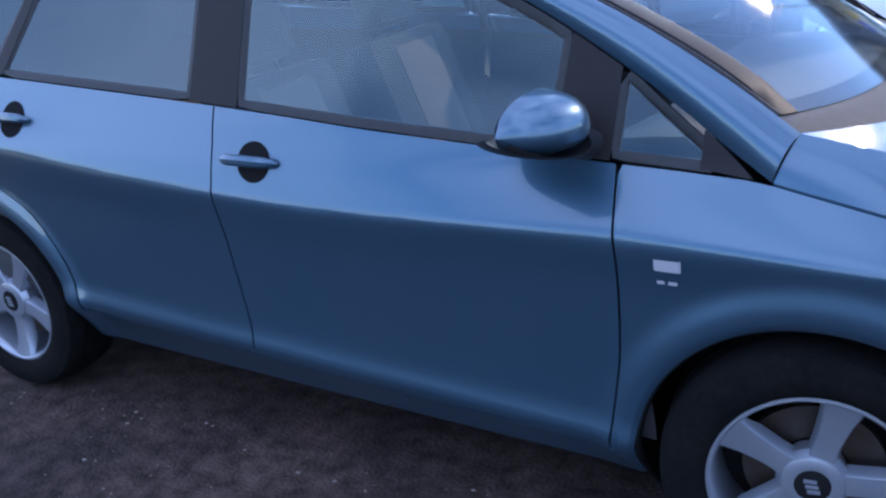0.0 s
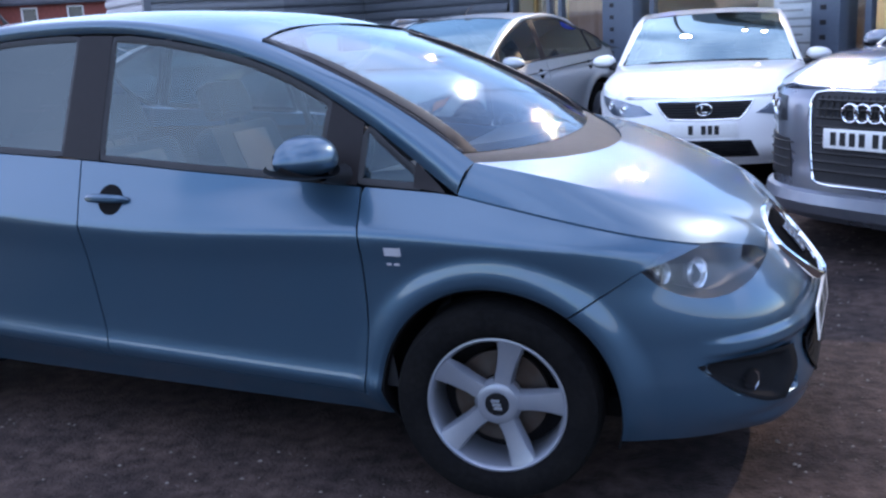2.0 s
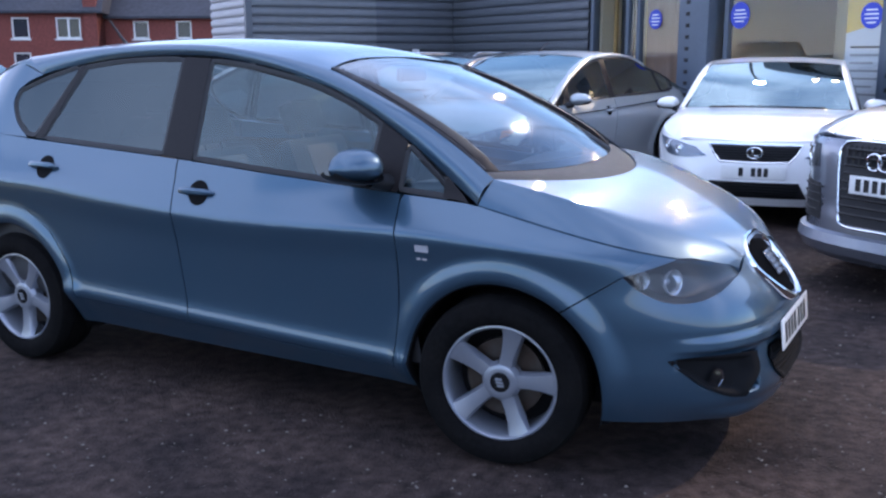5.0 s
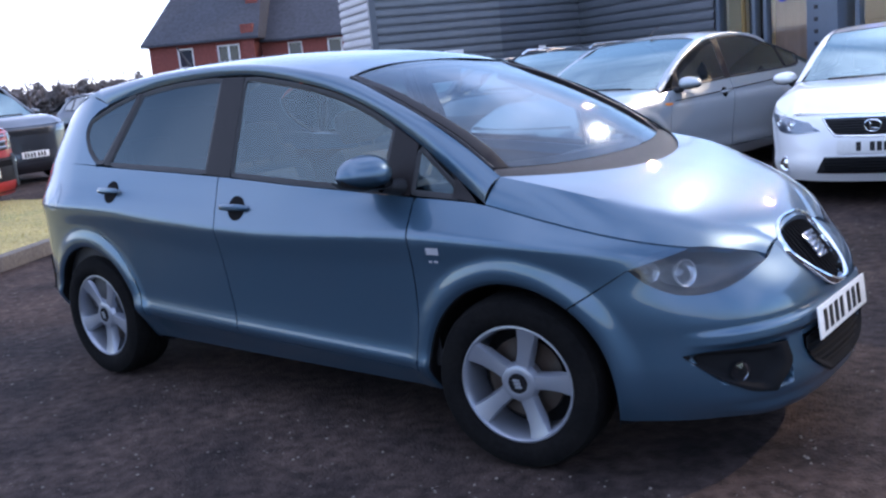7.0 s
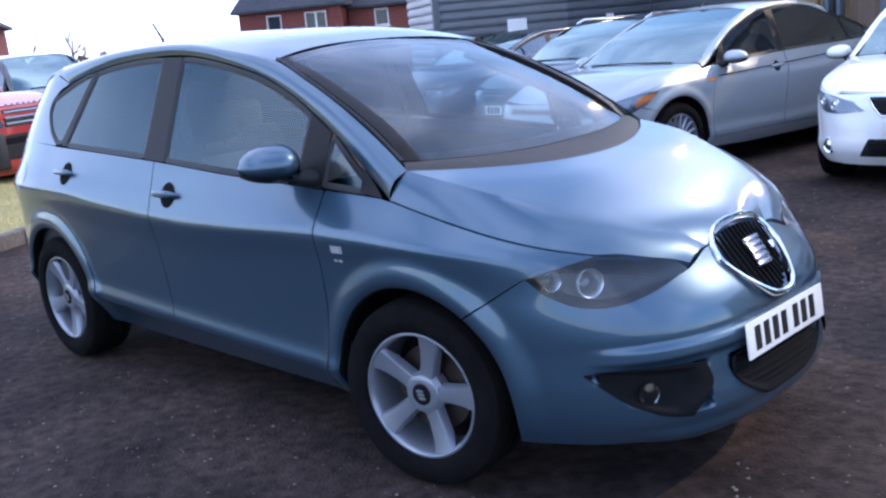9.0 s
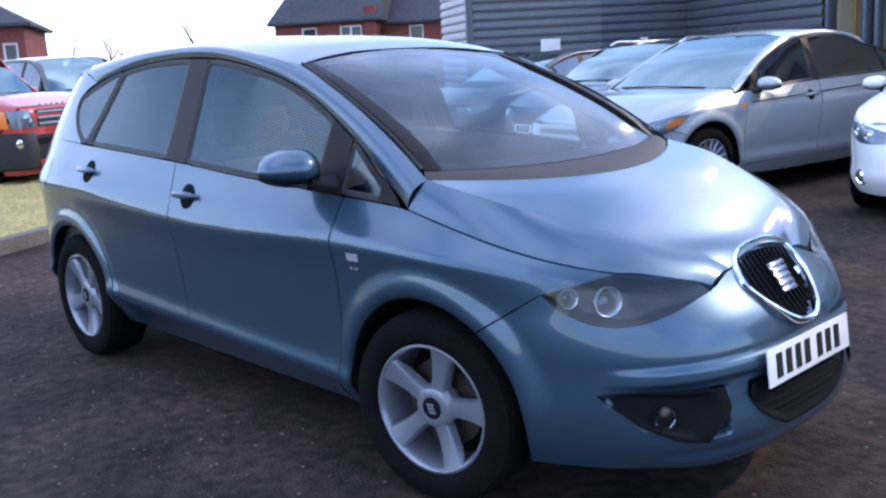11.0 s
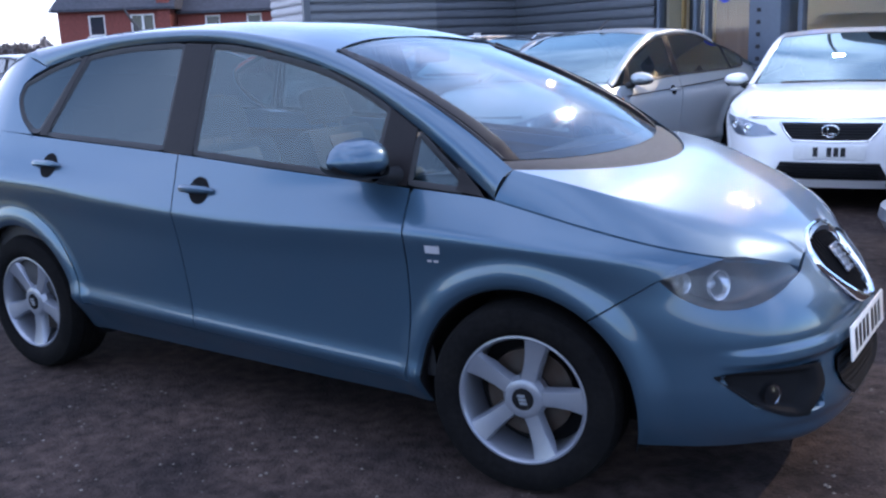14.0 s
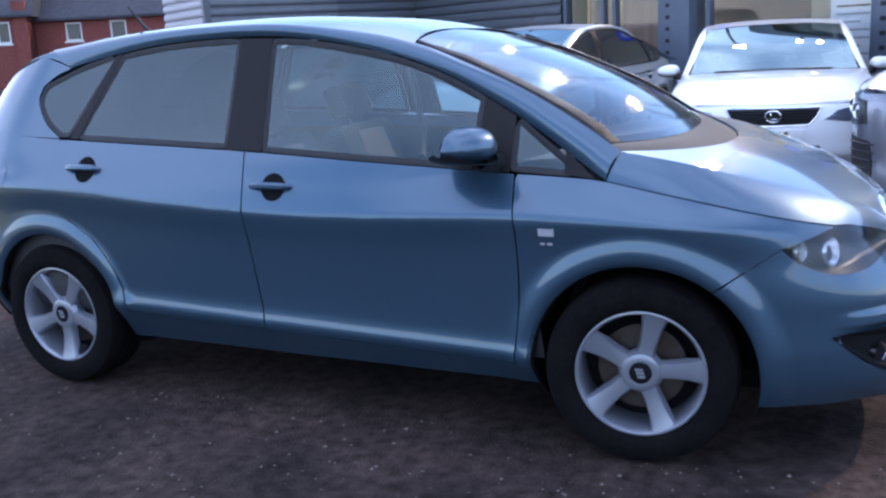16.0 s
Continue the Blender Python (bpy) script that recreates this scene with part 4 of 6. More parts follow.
def blue_car():
    car = thing("hatchback_car", "metallic teal-blue five-door hatchback parked on the dark tarmac", "car")
    P = M["blue"]
    xf, xr, R, hz, A = 1.289, -1.289, 0.316, 0.312, 0.37
    k = Skin(
        [(0.10, 0.690), (0.17, 0.725), (0.24, 0.764), (0.30, 0.804), (0.328, 0.820), (0.342, 0.826), (0.356, 0.823), (0.380, 0.818), (0.42, 0.815), (0.55, 0.819), (0.70, 0.830), (0.79, 0.8445), (0.825, 0.848), (0.85, 0.840), (0.90, 0.824), (0.95, 0.805), (1.0, 0.788), (1.05, 0.768), (1.1, 0.748), (1.2, 0.706), (1.3, 0.664), (1.4, 0.622), (1.45, 0.600), (1.5, 0.575), (1.57, 0.54)],
        [(0.16, 2.04), (0.22, 2.10), (0.30, 2.150), (0.40, 2.140), (0.50, 2.125), (0.56, 2.115), (0.62, 2.085), (0.70, 2.02), (0.75, 1.985), (0.80, 1.95), (0.85, 1.90), (0.90, 1.82), (0.95, 1.72), (1.0, 1.6), (1.6, 1.3)],
        [(0.16, -2.02), (0.3, -2.10), (0.5, -2.12), (0.7, -2.10), (0.9, -2.06), (1.0, -2.03), (1.1, -2.0), (1.2, -1.94), (1.3, -1.86), (1.4, -1.745), (1.46, -1.64), (1.5, -1.56), (1.6, -1.45)],
        1.15, -1.25, 2.8, 3.0, [(xf, hz), (xr, hz)], arch=A)
    ridge_z = along([(-2.2, 0.895), (-1.2, 0.885), (-0.66, 0.845), (-0.1, 0.815), (0.27, 0.812), (0.62, 0.825), (0.9, 0.838), (1.2, 0.828), (1.45, 0.800), (1.62, 0.765), (1.707, 0.742), (2.2, 0.70)])
    k.lift = lambda s, z: 0.032 * (np.clip(s, -1.3, 1.3) - 0.86) * sstep(0.55, 0.42, z) + (0.825 - ridge_z(s)) * sstep(0.50, 0.72, z) * sstep(1.03, 0.87, z)
    k.fair = lambda s, zz: np.where(zz < 0.42, k.w(zz) - (0.815 - 0.36 * np.clip(0.42 - zz, 0, 1) ** 1.4), 0.0) * sstep(1.40, 1.47, s)
    belt = along([(-1.19, 1.083), (-0.265, 1.040), (0.3, 1.003), (0.86, 0.962), (1.12, 0.946)])
    hl_top = [(1.707, 0.733), (1.75, 0.768), (1.80, 0.785), (1.89, 0.773), (1.96, 0.738), (1.998, 0.700)]
    hl_low = [(1.707, 0.733), (1.76, 0.685), (1.84, 0.648), (1.92, 0.643), (1.975, 0.665), (1.998, 0.700)]
    shut = [(1.168, 0.936), (1.35, 0.900), (1.55, 0.858), (1.72, 0.818), (1.85, 0.7815)]

    # bumper: hollows for the lower grille and the lamps, and a ledge
    def hollow(p, s):
        x, y, z = p[..., 0], np.abs(p[..., 1]), p[..., 2]
        low = sstep(0.300, 0.282, y) * sstep(np.interp(y, [0.0, 0.1, 0.17, 0.25, 0.29], [0.266, 0.268, 0.290, 0.345, 0.400]), np.interp(y, [0.0, 0.1, 0.17, 0.25, 0.29], [0.280, 0.282, 0.304, 0.359, 0.414]), z) * sstep(0.447, 0.434, z)
        side_t = np.clip((y - 0.36) / 0.30, 0, 1)
        top = 0.452 - 0.0 * side_t
        bot = np.interp(y, [0.40, 0.44, 0.527, 0.60, 0.646, 0.676], [0.306, 0.304, 0.312, 0.352, 0.410, 0.452])
        fog = sstep(0.378, 0.394, y) * sstep(0.665, 0.635, y) * sstep(bot, bot + 0.013, z) * sstep(top + 0.004, top - 0.010, z) * (x > 1.7)
        ledge = (0.011 * sstep(0.530, 0.506, z) * sstep(0.468, 0.482, z) - 0.006 * sstep(0.475, 0.46, z) * sstep(0.27, 0.33, z)) * sstep(1.84, 2.02, x)
        lip = 0.016 * sstep(0.272, 0.236, z) * sstep(0.185, 0.215, z) * sstep(1.93, 2.05, x)
        mouth = sstep(0.0, 0.016, 0.156 * (1 - 0.34 * np.clip((0.69 - z) / 0.11, 0, 1)) - y) * sstep(0.598, 0.612, z) * (x > 1.9)
        return np.where(x > 1.6, -0.055 * low - 0.055 * fog - 0.045 * mouth + ledge * (1 - fog) * (1 - low) + lip, 0.0)

    k.extra = hollow
    n_front = 120
    top_line = np.vstack([k.sz(poly([tuple(arc(xf, hz, A, 52, 52, 1)[0]), (1.707, 0.733)], 10)), k.sz(curve(hl_low, 26))[1:], [(1.936, 0.7095), (1.962, 0.722), (1.99, 0.735), (2.035, 0.740), (2.06, 0.741), (2.11, 0.744), (2.15, 0.746)]])
    a0 = math.degrees(math.asin((0.222 - hz) / A))
    left = k.sz(arc(xf, hz, A, a0, 52, 26))
    bot = np.stack([np.linspace(left[0, 0], 2.15, n_front), np.full(n_front, 0.222)], 1)
    right = np.stack([np.full(92, 2.15), np.linspace(0.222, 0.746, 92)], 1)
    bumper = patch("front_bumper", k, coons(bot, poly(top_line, n_front), poly(left, 92), right), P, car, 1, both=True, depth=0.02, label="painted front bumper with dark intakes")
    k.extra = None
    patch("nose_panel", k, np.stack(np.meshgrid(np.linspace(1.995, 2.15, 24), np.linspace(0.66, 0.770, 12)), -1), P, bumper, 1, -0.009, 0, both=True)

    # lower grille and lamp intakes: dark dished panels with bars
    def dished(name, g, sides, depth, label, closed=True):
        """A dark panel whose rim lies on the skin and whose middle is sunk."""
        nv, nu = g.shape[:2]
        u, v = np.meshgrid(np.linspace(0, 1, nu), np.linspace(0, 1, nv))
        e = np.minimum(np.minimum(v, 1 - v) * 0.8, np.minimum(u, 1 - u) if closed else u)
        off = (0.003 - depth * sstep(0.05, 0.16, e))[..., None]
        bm = bmesh.new()
        for sg in sides:
            grid(bm, k.at(g[..., 0], g[..., 1], off, sg))
        weld(bm)
        return part(name, bm, M["dark"], bumper, label, outward=(0, 0, 0.6))

    low_x = k.xc + 1
    s0 = float(k.sz([(2.117, 0.40)])[0, 0])
    bl = curve([(s0, 0.402), (s0 + 0.03, 0.345), (s0 + 0.10, 0.290), (low_x - 0.08, 0.268), (low_x, 0.266)], 40)
    tl_ = curve([(s0 + 0.004, 0.436), (s0 + 0.06, 0.446), (low_x, 0.446)], 40)
    dished("lower_grille", coons(bl, tl_, poly([bl[0], tl_[0]], 18), poly([bl[-1], tl_[-1]], 18)), (1, -1), 0.022, "black lower grille", False)
    for z in np.linspace(0.295, 0.425, 7):
        bm = bmesh.new()
        h = 0.265 if z > 0.36 else 0.265 - (0.36 - z) * 1.1
        y = np.linspace(-h, h, 25)
        x = nose_x(k, y, z) - 0.015
        grid(bm, np.stack([np.stack([x + dx, y, np.full(25, z + dz)], 1) for dx, dz in ((0, -0.003), (0.007, 0), (0, 0.003))]))
        part("grille_bar", bm, M["dark"], bumper)
    for sg in (1, -1):
        bl = curve([(1.855, 0.447), (1.90, 0.408), (1.97, 0.350), (2.025, 0.312), (2.072, 0.296)], 44)
        tl_ = curve([(1.853, 0.452), (1.93, 0.462), (2.02, 0.460), (2.085, 0.450)], 44)
        g = coons(k.sz(bl), k.sz(tl_), k.sz(poly([bl[0], tl_[0]], 24)), k.sz(curve([bl[-1], (2.098, 0.37), tl_[-1]], 24)))
        dished("lamp_intake", g, (sg,), 0.022, "black crescent-shaped side intake")
        f = k.at(*k.sz([(2.0, 0.378)])[0], -0.006, sg)
        bm = bmesh.new()
        lathe(bm, [(0.0, 0.004), (0.02, 0.003), (0.034, -0.004), (0.038, -0.004), (0.040, -0.02)], 24, "x")
        o = part("fog_lamp", bm, M["lens"], bumper, "small round fog lamp")
        o.matrix_basis = Matrix.Translation(f) @ Matrix.Rotation(radians(28 * sg), 4, "Z")
        bm = bmesh.new()
        lathe(bm, [(0.0, -0.022), (0.02, -0.018), (0.033, -0.006)], 24, "x")
        part("fog_bowl", bm, M["chrome"], o)
    number_plate(bumper, Matrix.Translation((2.150, 0, 0.474)) @ Matrix.Rotation(math.pi / 2, 4, "Z") @ Matrix.Rotation(radians(-6), 4, "X"))

    # panels of the two sides
    shutF = [(0.862, 0.318), (0.884, 0.55), (0.884, 0.78), (0.872, 0.88), (0.858, 0.958)]
    shutB = [(-0.165, 0.351), (-0.192, 0.6), (-0.212, 0.85), (-0.222, 1.034)]
    shutR = [(-0.86, 0.373), (-0.90, 0.52), (-1.0, 0.66), (-1.13, 0.745), (-1.225, 0.83), (-1.245, 0.95), (-1.195, 1.078)]
    gap = 0.0028
    crease = lambda x: 0.352 - 0.026 * np.asarray(x)
    for sg in (1, -1):
        def door(name, lft, rgt, xa, xb):
            xs = np.linspace(xa, xb, 46)
            b = np.stack([xs, crease(xs) - 0.012], 1)
            l, r = curve(lft, 44), curve(rgt, 44)
            l[:, 0] += gap
            r[:, 0] -= gap
            b = np.stack([np.linspace(l[0, 0], r[0, 0], 46), np.linspace(l[0, 1], r[0, 1], 46)], 1)
            xt = np.linspace(l[-1, 0], r[-1, 0], 46)
            t = np.stack([xt, belt(xt) - 0.004], 1)
            l[-1], r[-1] = t[0], t[-1]
            return patch(name, k, coons(b, t, l, r), P, car, sg)

        d1 = door("front_door", shutB, shutF, -0.165, 0.862)
        d2 = door("rear_door", shutR, shutB, -0.86, -0.165)
        handle(d1, k, -0.087, 0.908, sg, P)
        handle(d2, k, -1.03, 0.962, sg, P)
        # sill
        xs = np.linspace(-0.905, 0.905, 60)
        b = np.stack([xs, np.full(60, 0.238)], 1)
        t = np.stack([xs, np.interp(xs, [-0.905, -0.86, -0.165, 0.862, 0.905], [0.370, 0.368, 0.346, 0.313, 0.312])], 1)
        patch("sill", k, coons(b, t, poly([b[0], t[0]], 12), poly([b[-1], t[-1]], 12)), P, car, sg)
        # front wing
        inner = arc(xf, hz, A, 180 + math.degrees(math.asin((hz - 0.236) / A)), 53, 70)
        outer = poly(np.vstack([[(0.909, 0.236), (0.868, 0.318)], curve(np.array(shutF) + (gap, 0), 20)[1:], [(0.99, 0.950), (1.12, 0.940)], curve(np.array(shut) - (0, 0.003), 24), [(1.80, 0.787), (1.75, 0.769)], [(1.705, 0.735)]]), 70)
        sz = coons(inner, outer, poly([inner[0], outer[0]], 26), poly([inner[-1], outer[-1]], 26))
        patch("front_wing", k, k.sz(sz.reshape(-1, 2)).reshape(sz.shape), P, car, sg)
        # rear quarter
        inner = arc(xr, hz, A, math.degrees(math.asin((0.240 - hz) / A)), 180 + math.degrees(math.asin((hz - 0.205) / A)), 80)
        tail = [(-1.195 - gap, 1.08), (-1.5, 1.10), (-1.80, 1.11), (-1.93, 0.95), (-1.98, 0.7), (-1.98, 0.4), (-1.9, 0.205)]
        outer = poly(np.vstack([[(-0.912, 0.240), (-0.866, 0.373)], curve(np.array(shutR) - (gap, 0), 30), tail]), 80)
        sz = coons(inner, outer, poly([inner[0], outer[0]], 26), poly([inner[-1], outer[-1]], 26))
        patch("rear_quarter", k, k.sz(sz.reshape(-1, 2)).reshape(sz.shape), P, car, sg)
        # arch lips, wells
        for xh in (xf, xr):
            bm = bmesh.new()
            rows = []
            ang = np.radians(np.linspace(-20, 200, 50))
            ys = k.at(*k.sz(np.stack([xh + A * np.cos(ang), hz + A * np.sin(ang)], 1)).T, 0)[:, 1]
            for q, y in zip(ang, ys):
                c, s = math.cos(q), math.sin(q)
                rows.append([((xh + (A + dr) * c), (y + dy) * sg, hz + (A + dr) * s) for dr, dy in ((0.002, -0.003), (-0.004, -0.005), (-0.005, -0.03), (0.012, -0.06), (0.015, -0.25), (0.0, -0.33))])
            grid(bm, rows)
            part("wheel_well", bm, M["dark"], car)
        # rear pillar behind the windows
        rear_edge = curve([(-1.20, 1.085), (-1.30, 1.150), (-1.362, 1.24), (-1.350, 1.30)], 16)
        up = np.vstack([rear_edge, curve([(-1.350, 1.30), (-1.28, 1.345), (-1.2, 1.372)], 8)[1:]])
        tl = curve([(-1.82, 1.115), (-1.79, 1.20), (-1.71, 1.29), (-1.60, 1.36)], 23)
        b = poly([tl[0], up[0]], 14)
        t = poly([tl[-1], (-1.38, 1.425), up[-1]], 14)
        sz = coons(b, t, tl, up)
        patch("rear_pillar", k, k.sz(sz.reshape(-1, 2)).reshape(sz.shape), P, car, sg)
        # roof rail and screen pillar
        lo = curve([(1.165, 0.938), (1.10, 0.978), (0.98, 1.062), (0.841, 1.152), (0.6, 1.282), (0.35, 1.371), (0, 1.438), (-0.306, 1.460), (-0.7, 1.449), (-1.0, 1.412), (-1.2, 1.375)], 64)
        hi = curve([(1.202, 0.675, 1.025), (1.05, 0.658, 1.125), (0.85, 0.635, 1.235), (0.63, 0.602, 1.328), (0.425, 0.572, 1.404), (0.2, 0.572, 1.455), (-0.15, 0.562, 1.500), (-0.55, 0.56, 1.508), (-0.95, 0.565, 1.490), (-1.35, 0.57, 1.452)], 64)
        bm = bmesh.new()
        l3 = k.at(*k.sz(lo).T, 0.0)
        rows = []
        for a, b in zip(l3, hi):
            t = np.linspace(0, 1, 9)[:, None]
            row = a * (1 - t) + b * t
            row[:, 1] += 0.020 * (4 * t * (1 - t))[:, 0]
            row[:, 2] += 0.012 * (4 * t * (1 - t))[:, 0]
            row = np.vstack([row[:1] - (0, 0.015, 0), row])
            row[:, 1] *= sg
            rows.append(row)
        grid(bm, rows)
        # corner where the rail runs down to the tail
        tail_lo = k.at(*k.sz(curve([(-1.195, 1.374), (-1.38, 1.420), (-1.60, 1.36), (-1.70, 1.29)], 16)).T, 0.0)
        tail_hi = curve([(-1.10, 0.567, 1.474), (-1.35, 0.57, 1.443), (-1.50, 0.565, 1.390), (-1.63, 0.56, 1.305)], 16)
        strip = np.stack([tail_lo * (1 - t) + tail_hi * t + np.array([0, 0.012, 0.006]) * math.sin(math.pi * t) for t in np.linspace(0, 1, 5)])
        strip[..., 1] *= sg
        grid(bm, strip)
        part("roof_rail", bm, P, car)
        # windows
        ztop = along([(1.12, 0.955), (0.98, 1.056), (0.841, 1.146), (0.6, 1.276), (0.35, 1.365), (0, 1.432), (-0.306, 1.454), (-0.7, 1.443), (-1.05, 1.394), (-1.28, 1.338)])
        s0 = 0.020
        xs = np.linspace(-0.125, 0.70, 8)
        pane(k, [(x, belt(x) + s0) for x in xs], [(x, ztop(x) - s0) for x in np.linspace(-0.15, 0.712, 9)], [(-0.125, belt(-0.125) + s0), (-0.15, ztop(-0.15) - s0)], [(0.70, belt(0.70) + s0), (0.712, ztop(0.712) - s0)], M["glass"], d1, sg, label="clear front side window")
        xs = np.linspace(-1.075, -0.325, 7)
        xt = np.linspace(-0.905, -0.335, 7)
        pane(k, [(x, belt(x) + s0) for x in xs], [(x, ztop(x) - s0) for x in xt], [(-1.075, belt(-1.075) + s0), (-0.905, ztop(-0.905) - s0)], [(-0.325, belt(-0.325) + s0), (-0.335, ztop(-0.335) - s0)], M["glass_dark"], d2, sg, label="tinted rear side window")
        pane(k, [(-1.205, 1.112), (-1.18, 1.108), (-1.155, 1.108)], [(-1.322, 1.29), (-1.15, 1.352), (-0.965, 1.400)], [(-1.205, 1.112), (-1.285, 1.165), (-1.335, 1.235), (-1.322, 1.29)], [(-1.155, 1.108), (-0.965, 1.400)], M["glass_dark"], car, sg, seal=0.018, label="tinted rear quarter window", name="quarter_window")
        pane(k, [(0.858, 0.983), (0.95, 0.976), (1.048, 0.968)], [(0.862, 1.118), (0.94, 1.056), (1.050, 0.973)], [(0.858, 0.983), (0.862, 1.118)], [(1.048, 0.968), (1.050, 0.973)], M["glass"], car, sg, seal=0.018, n=12, label="small front quarter window", name="quarter_window")
        # pillar covers
        for nm, q in (("middle_pillar", [(-0.308, 1.044), (-0.143, 1.034), (-0.318, 1.452), (-0.168, 1.446)]), ("quarter_corner", [(1.025, 0.956), (1.13, 0.941), (1.025, 1.028), (1.032, 1.026)]), ("mirror_sail", [(0.718, 0.972), (0.842, 0.964), (0.730, 1.212), (0.846, 1.145)]), ("rear_mullion", [(-1.142, 1.085), (-1.09, 1.083), (-0.953, 1.412), (-0.918, 1.418)])):
            sz = coons(poly([q[0], q[1]], 6), poly([q[2], q[3]], 6), poly([q[0], q[2]], 16), poly([q[1], q[3]], 16))
            patch(nm, k, sz, M["pillar"], car, sg, 0.0022, 0.006, "dark gloss pillar cover")
        m = Matrix.Translation((0.725, 0.875 * sg, 1.060)) @ Matrix.Rotation(radians(14 * sg), 4, "Z")
        mirror_shell(car, m if sg > 0 else m @ Matrix.Diagonal((1, -1, 1, 1)), P, (0.140, 0.215, 0.160))

        # head lamp
        low, top = curve(hl_low, 34), curve(hl_top, 34)
        sz = coons(low, top, np.repeat(low[:1], 14, 0), np.repeat(low[-1:], 14, 0))
        flat = k.sz(sz.reshape(-1, 2)).reshape(sz.shape)
        lamp = patch("head_lamp", k, flat, M["lens"], car, sg, 0.002, 0, "clear almond-shaped head lamp")
        lamp.visible_shadow = False
        bm = bmesh.new()
        v = np.linspace(0, 1, 14)[:, None]
        u = np.linspace(0, 1, 34)[None, :]
        dep = -0.004 - 0.05 * np.clip(np.sin(np.pi * v) * np.sin(np.pi * u) * 1.6, 0, 1)
        p = k.at(flat[..., 0], flat[..., 1], 0.0, sg)
        pin = k.at(flat[..., 0], flat[..., 1], -0.055, sg)
        w = (-dep - 0.004)[..., None] / 0.055
        grid(bm, p * (1 - w) + pin * w)
        part("lamp_housing", bm, M["housing"], lamp, "dark grey lamp housing")
        for (x, z), r in (((1.858, 0.714), 0.040), ((1.772, 0.722), 0.027)):
            c = k.at(*k.sz([(x, z)])[0], -0.022, sg)
            round_lamp(lamp, Matrix.Translation(c) @ Matrix.Rotation(radians(22 * sg), 4, "Z") @ Matrix.Rotation(radians(-4), 4, "Y"), r)
        # wing badge
        bm = bmesh.new()
        p = np.array([[k.at(np.array(0.992 + dx), np.array(0.782 + dz), o, sg) for dx, o in ((-0.028, 0), (-0.025, 0.004), (0.025, 0.004), (0.028, 0))] for dz in (-0.013, -0.010, 0.010, 0.013)])
        grid(bm, p)
        bd = part("wing_badge", bm, M["badge"], car, "small chrome wing badge")
        bm = bmesh.new()
        for a, b in ((-0.022, -0.006), (0.002, 0.02)):
            grid(bm, [[k.at(np.array(0.992 + x), np.array(0.742 + dz), 0.002, sg) for x in (a, b)] for dz in (-0.004, 0.004)])
        part("badge_bar", bm, M["badge"], bd)
        wheel(car, xf, 0.800, R, 0.208, sg, 5, 176 if sg < 0 else 30, 9.0)
        wheel(car, xr, 0.795, R, 0.208, sg, 5, 195 if sg < 0 else 30)
        # tail lamp
        sz = coons(poly([(-1.985, 0.93), (-1.86, 0.93)], 8), poly([(-1.90, 1.09), (-1.80, 1.08)], 8), curve([(-1.985, 0.93), (-1.95, 1.0), (-1.90, 1.09)], 10), curve([(-1.86, 0.93), (-1.80, 0.99), (-1.80, 1.08)], 10))
        patch("tail_lamp", k, k.sz(sz.reshape(-1, 2)).reshape(sz.shape), M["redlens"], car, sg, 0.004, 0.012, "red tail lamp")

    # fuel flap on the driver's side quarter
    bm = bmesh.new()
    for r0, r1, o in ((0.0, 0.066, 0.0014), (0.066, 0.070, -0.004)):
        grid(bm, [[k.at(*k.sz([(-1.55 + r * math.cos(a), 0.93 + r * math.sin(a))])[0], o, -1) for a in np.linspace(0, 2 * np.pi, 33)] for r in (r0, r1)])
    part("fuel_flap", bm, P, car)

    # bonnet
    p0 = np.vstack([k.sz(curve(shut, 26)), k.sz(curve([(1.85, 0.7815), (1.89, 0.773), (1.96, 0.738), (1.993, 0.712)], 16))[1:]])
    p0 = k.at(p0[:, 0], p0[:, 1] + 0.002, 0.0)
    crest = curve([(1.202, 0.675, 1.025), (1.4, 0.655, 0.985), (1.6, 0.575, 0.925), (1.8, 0.43, 0.858), (1.92, 0.27, 0.796), (1.984, 0.192, 0.742)], len(p0))
    mid = curve([(1.455, 0, 0.988), (1.60, 0, 0.948), (1.75, 0, 0.894), (1.9, 0, 0.828), (1.978, 0, 0.782)], len(p0))
    bm = bmesh.new()
    for sg in (1, -1):
        g = loft3(p0, crest, mid, 9, 16, 0.010, sg)
        grid(bm, g)
        rim = np.vstack([g[0, ::-1], g[1:, 0], g[-1, 1:]])
        grid(bm, np.stack([rim, rim - np.array([0.004, 0, 0.016])]))
    weld(bm)
    bonnet = part("bonnet", bm, P, car, "long sloping painted bonnet")
    bonnet.data.set_sharp_from_angle(angle=radians(13))

    # grille in its chrome shield
    def shield(t, r):
        a = t * 2 * np.pi
        yy = r * 0.172 * np.sign(np.cos(a)) * abs(np.cos(a)) ** 0.75
        zz = r * (0.098 * abs(np.sin(a)) ** 0.8 if np.sin(a) > 0 else -0.112 * abs(np.sin(a)) ** 1.05)
        yy *= 1.0 - 0.30 * np.clip(-zz / 0.11, 0, 1)
        z = 0.690 + zz
        x = 2.047 - 0.86 * (z - 0.690) - 0.55 * yy * yy
        return np.array([x, yy, z])

    nrm = np.array([0.78, 0, 0.62])
    bm = bmesh.new()
    rows = []
    for t in np.linspace(0, 1, 73):
        rows.append([shield(t, r) + nrm * o for r, o in ((1.10, -0.02), (1.10, 0.002), (1.085, 0.009), (1.04, 0.011), (0.99, 0.007), (0.97, 0.0), (0.96, -0.03))])
    grid(bm, rows)
    ring = part("grille_surround", bm, M["chrome"], bonnet, "polished chrome shield-shaped surround")
